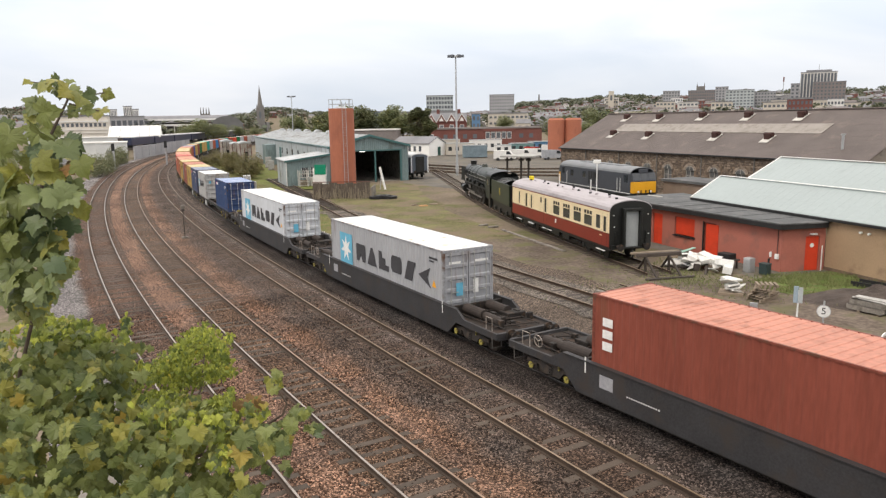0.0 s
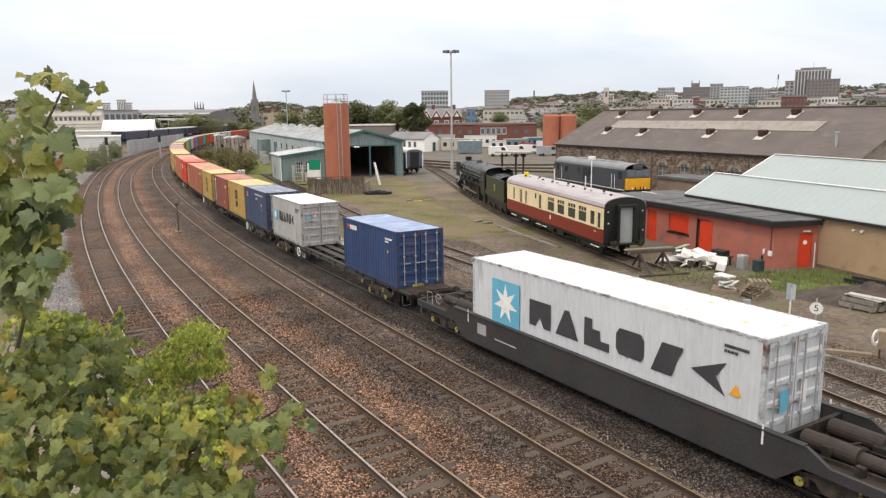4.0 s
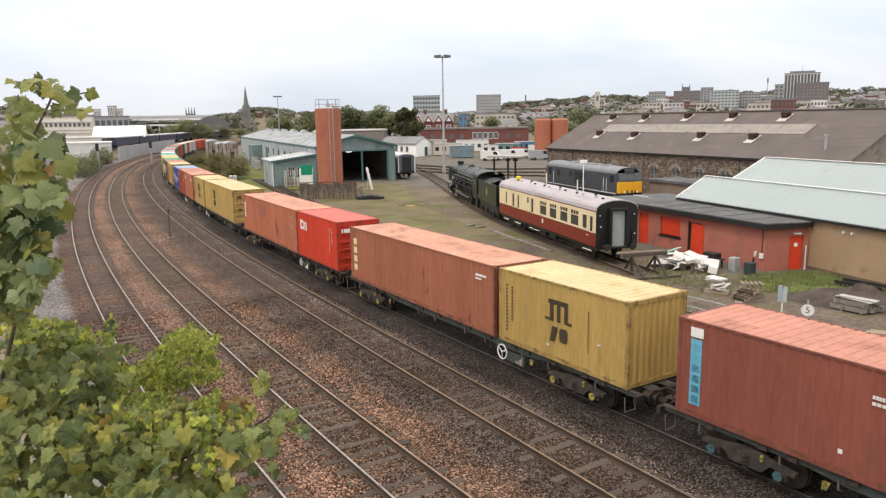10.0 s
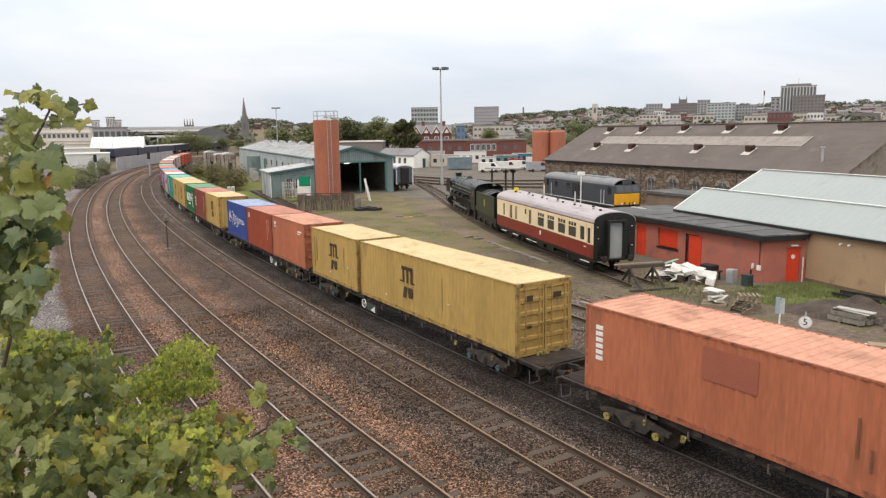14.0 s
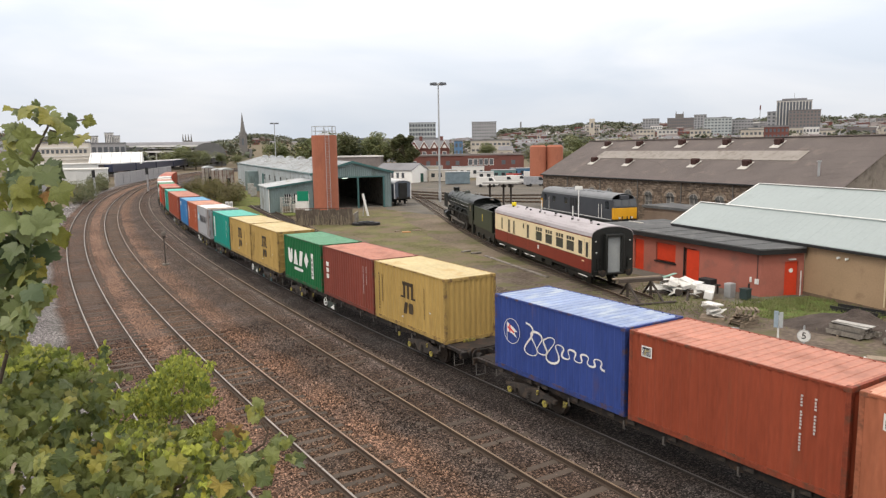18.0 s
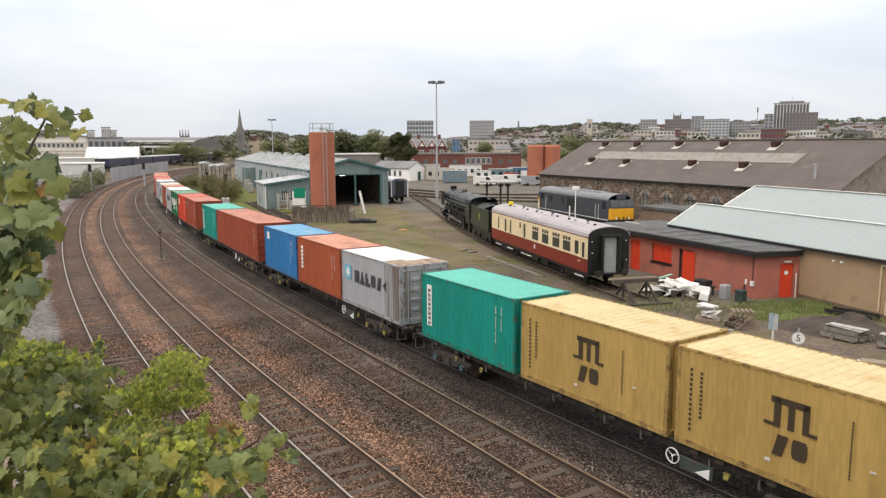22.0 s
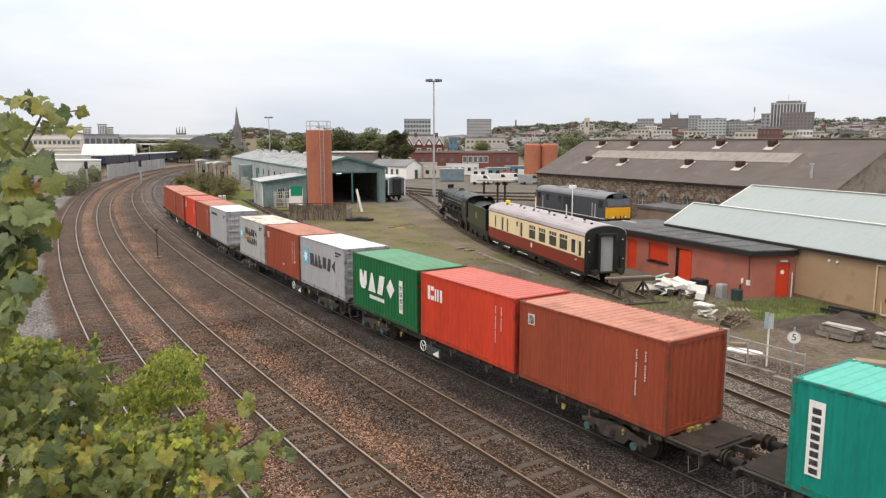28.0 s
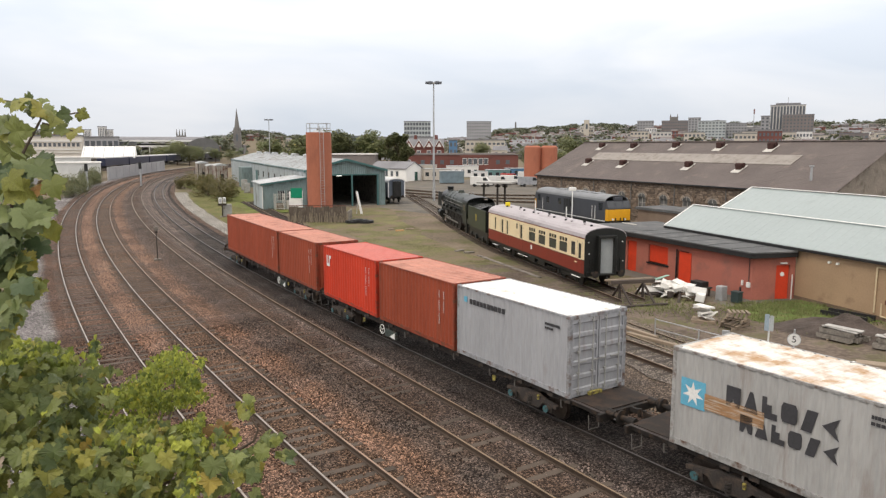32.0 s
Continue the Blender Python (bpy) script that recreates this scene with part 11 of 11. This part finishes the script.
# ---------------------------------------------------------------- the maple beside the camera
HALF_LEAF = [(0.09, -0.33), (0.2, -0.4), (0.31, -0.43), (0.33, -0.35), (0.43, -0.31), (0.385, -0.19), (0.47, -0.165), (0.5, -0.07), (0.62, -0.03), (0.575, 0.05), (0.645, 0.15), (0.51, 0.16), (0.47, 0.235), (0.345, 0.215), (0.36, 0.33), (0.25, 0.375), (0.235, 0.49), (0.11, 0.53)]


def maple_leaf_mesh(seed, material, broad=False, slim=False):
    """A toothed five-lobed leaf, folded along its midrib and curling down at the lobes; or a slim leaflet."""
    rng = random.Random(seed)
    half = HALF_LEAF if not slim else [(0.12, -0.3), (0.24, -0.05), (0.22, 0.2), (0.1, 0.48)]
    out = [(0, -0.2)] + half + [(0, 0.68)] + [(-x, y) for x, y in reversed(half)]
    fold, droop, side = rng.uniform(0.08, 0.5), rng.uniform(0.3, 0.85), rng.uniform(0.1, 0.7)
    lean = rng.uniform(-0.25, 0.25)

    def lift(x, y):
        return abs(x) * fold - side * x * x * (1 + lean * (1 if x > 0 else -1) * 2) - droop * max(0, y) ** 2 - 0.3 * max(0, -y) ** 2

    bm = B()
    jig = [(x * rng.uniform(0.92, 1.08), y + rng.uniform(-0.015, 0.015)) for x, y in out]
    c = bm.verts.new((0, 0.02, -0.015))
    ring = [bm.verts.new((x, y, lift(x, y) + rng.uniform(-0.018, 0.018))) for x, y in jig]
    k = len(ring)
    if broad:
        mid = [bm.verts.new((x * 0.55, 0.02 + (y - 0.02) * 0.55, lift(x * 0.55, y * 0.55) + rng.uniform(-0.012, 0.012))) for x, y in jig]
        for i in range(k):
            j = (i + 1) % k
            bm.faces.new((c, mid[i], mid[j]))
            bm.faces.new((mid[i], ring[i], ring[j], mid[j]))
    else:
        for i in range(k):
            bm.faces.new((c, ring[i], ring[(i + 1) % k]))
    if broad:
        cyl(bm, (0, -0.19, -0.01), (0.03, -0.62, -0.16), 0.012, n=4)
    for f in bm.faces:
        f.smooth = True
    return mesh_of("leaf", bm, material)


def maple_bush():
    eye = Vector(EYE)
    tilt = Matrix.Rotation(radians(-8.3), 3, "X")

    def place(a, b, d):
        """a to the right, b upwards, both as slopes from the eye; d metres away."""
        return eye + tilt @ Vector((a * d, d, b * d))

    rng = random.Random(77)
    e = thing("maple_bush", Matrix.Translation((0, 0, 0)), "leafy green maple bush with yellowing leaves", "bush")
    big = [maple_leaf_mesh(k, M_MAPLE) for k in range(7)]
    fresh = [maple_leaf_mesh(20 + k, M_YOUNG) for k in range(4)]
    slim = [maple_leaf_mesh(30 + k, M_FRESH, False, True) for k in range(4)]
    # clumps: right, up, half width, half height, distance, leaves, leaf size, fresh share
    clumps = [(-0.578, -0.136, 0.045, 0.012, 3.6, 271, 0.026, 0.9), (-0.605, -0.126, 0.019, 0.011, 3.6, 91, 0.026, 0.9), (-0.566, -0.151, 0.062, 0.014, 3.5, 207, 0.036, 0.7), (-0.566, -0.169, 0.062, 0.016, 3.6, 40, 0.05, 0.3), (-0.566, -0.182, 0.058, 0.025, 3.4, 67, 0.05, 0.15), (-0.512, -0.174, 0.039, 0.016, 3.4, 16, 0.054, 0.08), (-0.474, -0.165, 0.017, 0.009, 3.4, 3, 0.05, 0.2), (-0.48, -0.138, 0.006, 0.019, 3.5, 32, 0.026, 0.8), (-0.445, -0.164, 0.016, 0.003, 3.4, 1, 0.045, 0.1), (-0.511, -0.208, 0.051, 0.027, 3.3, 35, 0.058, 0.08), (-0.582, -0.24, 0.058, 0.039, 3.2, 65, 0.06, 0.06), (-0.468, -0.196, 0.02, 0.01, 3.5, 44, 0.028, 0.9), (-0.55, -0.216, 0.023, 0.011, 3.2, 48, 0.026, 0.9), (-0.44, -0.206, 0.02, 0.011, 4.0, 138, 0.026, 1), (-0.414, -0.191, 0.022, 0.017, 4.0, 296, 0.026, 1), (-0.39, -0.169, 0.019, 0.019, 4.0, 254, 0.026, 1), (-0.369, -0.157, 0.02, 0.019, 4.0, 212, 0.026, 1), (-0.351, -0.176, 0.016, 0.019, 4.0, 144, 0.026, 1), (-0.355, -0.2, 0.027, 0.011, 4.0, 143, 0.026, 1), (-0.335, -0.153, 0.006, 0.007, 4.0, 26, 0.026, 1), (-0.398, -0.208, 0.03, 0.016, 4.0, 305, 0.026, 1), (-0.375, -0.143, 0.012, 0.005, 4.0, 31, 0.026, 1), (-0.484, -0.231, 0.03, 0.012, 3.6, 146, 0.027, 0.9), (-0.429, -0.237, 0.035, 0.012, 3.6, 151, 0.028, 0.85), (-0.503, -0.26, 0.094, 0.025, 3.2, 72, 0.05, 0.15), (-0.437, -0.257, 0.039, 0.017, 3.1, 119, 0.03, 0.75), (-0.394, -0.262, 0.035, 0.022, 3.3, 96, 0.038, 0.55), (-0.347, -0.248, 0.019, 0.014, 3.6, 133, 0.026, 1), (-0.334, -0.233, 0.005, 0.009, 3.6, 22, 0.026, 1), (-0.355, -0.278, 0.035, 0.02, 3.2, 117, 0.036, 0.6), (-0.307, -0.248, 0.016, 0.014, 3.3, 12, 0.034, 2.0), (-0.302, -0.254, 0.017, 0.014, 3.3, 25, 0.036, 0.4), (-0.406, -0.282, 0.031, 0.016, 3.0, 67, 0.03, 0.9), (-0.574, -0.31, 0.086, 0.043, 3.0, 69, 0.064, 0.05), (-0.464, -0.312, 0.07, 0.037, 3.0, 56, 0.06, 0.1), (-0.386, -0.313, 0.047, 0.033, 3.0, 35, 0.056, 0.15), (-0.32, -0.306, 0.03, 0.02, 3.0, 10, 0.062, 0.05), (-0.343, -0.32, 0.019, 0.023, 2.95, 61, 0.03, 0.9), (-0.277, -0.298, 0.027, 0.017, 3.0, 10, 0.062, 0.03), (-0.26, -0.275, 0.014, 0.011, 3.1, 4, 0.055, 0.05), (-0.24, -0.256, 0.013, 0.012, 3.1, 4, 0.052, 0.1), (-0.221, -0.286, 0.014, 0.008, 3.1, 2, 0.055, 0.05), (-0.272, -0.217, 0.01, 0.01, 3.2, 5, 0.042, 0.35), (-0.271, -0.205, 0.009, 0.004, 3.2, 1, 0.042, 0.1), (-0.304, -0.281, 0.027, 0.012, 3.05, 8, 0.055, 0.1), (-0.3, -0.334, 0.027, 0.011, 3.0, 4, 0.058, 0.05), (-0.255, -0.337, 0.012, 0.008, 3.0, 1, 0.058, 0.0), (-0.55, -0.384, 0.125, 0.039, 2.9, 66, 0.066, 0.05), (-0.378, -0.379, 0.086, 0.035, 2.9, 46, 0.064, 0.05), (-0.668, -0.205, 0.047, 0.062, 3.2, 66, 0.058, 0.1), (-0.675, -0.306, 0.055, 0.07, 3.0, 63, 0.064, 0.05), (-0.518, -0.446, 0.179, 0.039, 2.8, 71, 0.068, 0.03)]
    column = [(-0.571, 0.116, 0.019, 0.009, 2.65, 4, 0.074, 0), (-0.542, 0.118, 0.006, 0.003, 2.65, 1, 0.07, 0), (-0.602, 0.11, 0.011, 0.014, 2.65, 4, 0.07, 0.1), (-0.594, 0.086, 0.019, 0.011, 2.65, 5, 0.074, 0.1), (-0.534, 0.091, 0.006, 0.008, 2.6, 2, 0.062, 1), (-0.553, 0.091, 0.006, 0.006, 2.65, 2, 0.05, 2.0), (-0.558, 0.055, 0.017, 0.012, 2.6, 5, 0.08, 0), (-0.6, 0.052, 0.014, 0.016, 2.65, 6, 0.075, 0.05), (-0.543, 0.031, 0.005, 0.005, 2.6, 2, 0.055, 1), (-0.594, 0.013, 0.019, 0.012, 2.6, 5, 0.08, 0.05), (-0.561, 0.008, 0.006, 0.006, 2.65, 2, 0.06, 0.2), (-0.583, 0.034, 0.011, 0.008, 2.7, 2, 0.05, 2.0), (-0.594, -0.016, 0.019, 0.014, 2.65, 7, 0.075, 0.05), (-0.589, -0.041, 0.017, 0.011, 2.65, 6, 0.066, 0.4), (-0.562, -0.048, 0.012, 0.009, 2.7, 10, 0.028, 0.9), (-0.578, -0.058, 0.016, 0.008, 2.65, 5, 0.05, 0.6), (-0.596, -0.073, 0.019, 0.012, 2.65, 8, 0.066, 0.1), (-0.602, -0.097, 0.017, 0.012, 2.65, 9, 0.06, 0.2), (-0.645, 0.108, 0.017, 0.039, 2.7, 9, 0.08, 0.05), (-0.645, 0.03, 0.019, 0.047, 2.7, 14, 0.08, 0.05), (-0.645, -0.056, 0.019, 0.047, 2.7, 16, 0.075, 0.1), (-0.621, -0.111, 0.023, 0.016, 2.8, 14, 0.05, 0.3)]
    sprig = [(-0.608, 0.207, 0.003, 0.002, 2.6, 1, 0.034, 0.3), (-0.586, 0.203, 0.009, 0.002, 2.6, 3, 0.046, 0.1), (-0.569, 0.208, 0.006, 0.003, 2.6, 2, 0.044, 0.2), (-0.552, 0.208, 0.003, 0.003, 2.6, 1, 0.04, 0.1), (-0.561, 0.194, 0.01, 0.005, 2.6, 5, 0.05, 0.4), (-0.539, 0.186, 0.007, 0.003, 2.6, 2, 0.04, 0.2), (-0.521, 0.188, 0.002, 0.002, 2.6, 1, 0.054, 0), (-0.5, 0.189, 0.002, 0.002, 2.6, 1, 0.05, 0.9), (-0.527, 0.167, 0.003, 0.002, 2.6, 1, 0.058, 0), (-0.51, 0.164, 0.002, 0.002, 2.6, 1, 0.054, 0), (-0.591, 0.172, 0.012, 0.009, 2.6, 4, 0.074, 0), (-0.605, 0.161, 0.006, 0.006, 2.6, 2, 0.06, 0.1), (-0.547, 0.17, 0.004, 0.005, 2.62, 2, 0.05, 0.05), (-0.594, 0.143, 0.011, 0.008, 2.6, 3, 0.07, 0.1), (-0.575, 0.137, 0.004, 0.005, 2.6, 2, 0.05, 0.2)]
    shade = [maple_leaf_mesh(40 + k, M_MAPLESKY, True) for k in range(9)]
    young = [maple_leaf_mesh(60 + k, M_YOUNG, True) for k in range(4)]
    rusty = [maple_leaf_mesh(70 + k, M_RUSTY) for k in range(3)]
    singles = 0
    jv, jf = {0: [], 1: [], 2: []}, {0: [], 1: [], 2: []}
    for group, cl in ((0, clumps), (1, column), (2, sprig)):
        for a, b, ra, rb, d, n, size, fr in cl:
            n, size = (int(n * (2.3 if size < 0.04 else 3.1)), size * 1.06) if group == 0 else (int(n * (1.9 if group == 1 else 1.35) + 0.5), size * 1.16)
            for _ in range(n):
                ang, rr = rng.uniform(0, 6.283), rng.random() ** 0.5
                if group == 0 and size < 0.04:
                    rr *= rng.choice((0.7, 0.9, 1.1, 1.4))
                dd = d + rng.uniform(-0.5, 0.5) * (0.4 if group else 1)
                p = place(a + ra * rr * math.cos(ang), b + rb * rr * math.sin(ang), dd)
                m = Matrix.Translation(p) @ Euler((radians(rng.gauss(*((48, 22), (52, 24), (38, 24))[group])), radians(rng.gauss(0, 22 if group == 0 else 30)), radians(rng.gauss(0, 40)))).to_matrix().to_4x4() @ pose(0, 0, 0, 0, 0, 180) @ Matrix.Scale(size * (rng.uniform(0.7, 1.25) if group else rng.uniform(0.45, 1.2)), 4)
                f = rng.random() < fr
                me = rng.choice(rusty if fr > 1 else (young if f else shade) if group and size > 0.03 else (((slim * 3 + fresh) if size < 0.032 else fresh) if f else big))
                if fr > 1 or singles < 295 and (group or (rng.random() < 0.03 and not f)):
                    share("leaf", me, e, m)
                    singles += 1
                else:
                    k = int(f) * (2 if group == 0 and size < 0.04 else 1)
                    o = len(jv[k])
                    jv[k] += [tuple(m @ v.co) for v in me.vertices]
                    jf[k] += [tuple(o + i for i in q.vertices) for q in me.polygons]
    for k, mt in ((0, M_MAPLE), (1, M_YOUNG), (2, M_FRESH)):
        me = bpy.data.meshes.new("leaf_mass")
        me.from_pydata(jv[k], [], jf[k])
        me.materials.append(mt)
        ob = new("leaf_mass", me)
        ob.parent = e
        tagged(ob, kind="stuff")
    # stems
    foot = place(-0.68, -0.60, 3.0)
    stems = [[foot, place(-0.636, -0.205, 2.9), place(-0.606, -0.095, 2.7), place(-0.598, 0.03, 2.65), place(-0.591, 0.108, 2.62), place(-0.584, 0.127, 2.6), place(-0.566, 0.161, 2.6), place(-0.555, 0.182, 2.6), place(-0.558, 0.195, 2.6)],
             [place(-0.552, 0.184, 2.6), place(-0.538, 0.184, 2.6), place(-0.522, 0.188, 2.6), place(-0.503, 0.191, 2.6)],
             [place(-0.553, 0.177, 2.6), place(-0.54, 0.173, 2.6), place(-0.524, 0.169, 2.6), place(-0.511, 0.166, 2.6)],
             [place(-0.558, 0.194, 2.6), place(-0.571, 0.203, 2.6), place(-0.588, 0.205, 2.6), place(-0.607, 0.208, 2.6)],
             [foot, place(-0.425, -0.336, 3.1), place(-0.363, -0.313, 3.1), place(-0.293, -0.281, 3.1), place(-0.261, -0.262, 3.1), place(-0.255, -0.246, 3.1), place(-0.272, -0.219, 3.1)],
             [place(-0.587, 0.116, 2.62), place(-0.567, 0.12, 2.62)],
             [place(-0.594, 0.077, 2.62), place(-0.567, 0.084, 2.62), place(-0.54, 0.094, 2.62)],
             [foot, place(-0.5, -0.32, 3.1), place(-0.47, -0.2, 3.4)],
             [foot, place(-0.42, -0.36, 3.1), place(-0.375, -0.22, 3.8), place(-0.37, -0.17, 4.0)]]
    for pts in stems:
        bm = B()
        n = len(pts)
        for i, (p, q) in enumerate(zip(pts, pts[1:])):
            r = 0.009 * (1 - 0.7 * i / n) if pts[0] == foot else 0.003
            cyl(bm, p, q, r, r * 0.8, n=7)
        part("stem", bm, M_BARK, e)
    # the bank and wall on which the camera and the bush stand
    bm = B()
    pts = []
    for u, o0 in ((-60, -15.4), (-25, -15.4), (-8, -15.4), (-3, -15.4)):
        pts.append(rail_at(u, o0)[:2])
    back = [rail_at(u, -40)[:2] for u in (-3, -60)]
    prism(bm, pts + back, "z", -0.3, 6.3)
    tagged(part("retaining_bank", bm, M_CONC, None), "concrete retained bank beside the railway", "bank", kind="structure")


maple_bush()


def travelled(t):
    w = (t - 16) / 16
    return 148.4 * w + 0.602 * w ** 2 - 0.052 * w ** 3 + 1.693 * w ** 4


def train_pose(sigma, t, half, z):
    """The pose of a rigid thing centred sigma metres back in the train, carried at half metres to both sides."""
    u = sigma - travelled(t)
    x0, y0, _ = rail_at(u + half)
    x1, y1, _ = rail_at(u - half)
    return pose((x0 + x1) / 2, (y0 + y1) / 2, z, 0, 0, math.degrees(math.atan2(y1 - y0, x1 - x0)))


def motions():
    for ob, sigma, half, z in TRAIN:
        walk(ob, [(t, train_pose(sigma, t, half, z)) for t in range(0, 33)])

    turns = 480
    spin = [(32.0 * k / turns, travelled(32.0 * k / turns)) for k in range(turns + 1)]
    for ob in WHEELS:
        p = ob.matrix_basis.translation.copy()
        walk(ob, [(t, Matrix.Translation(p) @ Matrix.Rotation(s / 0.465, 4, "Y")) for t, s in spin])


motions()
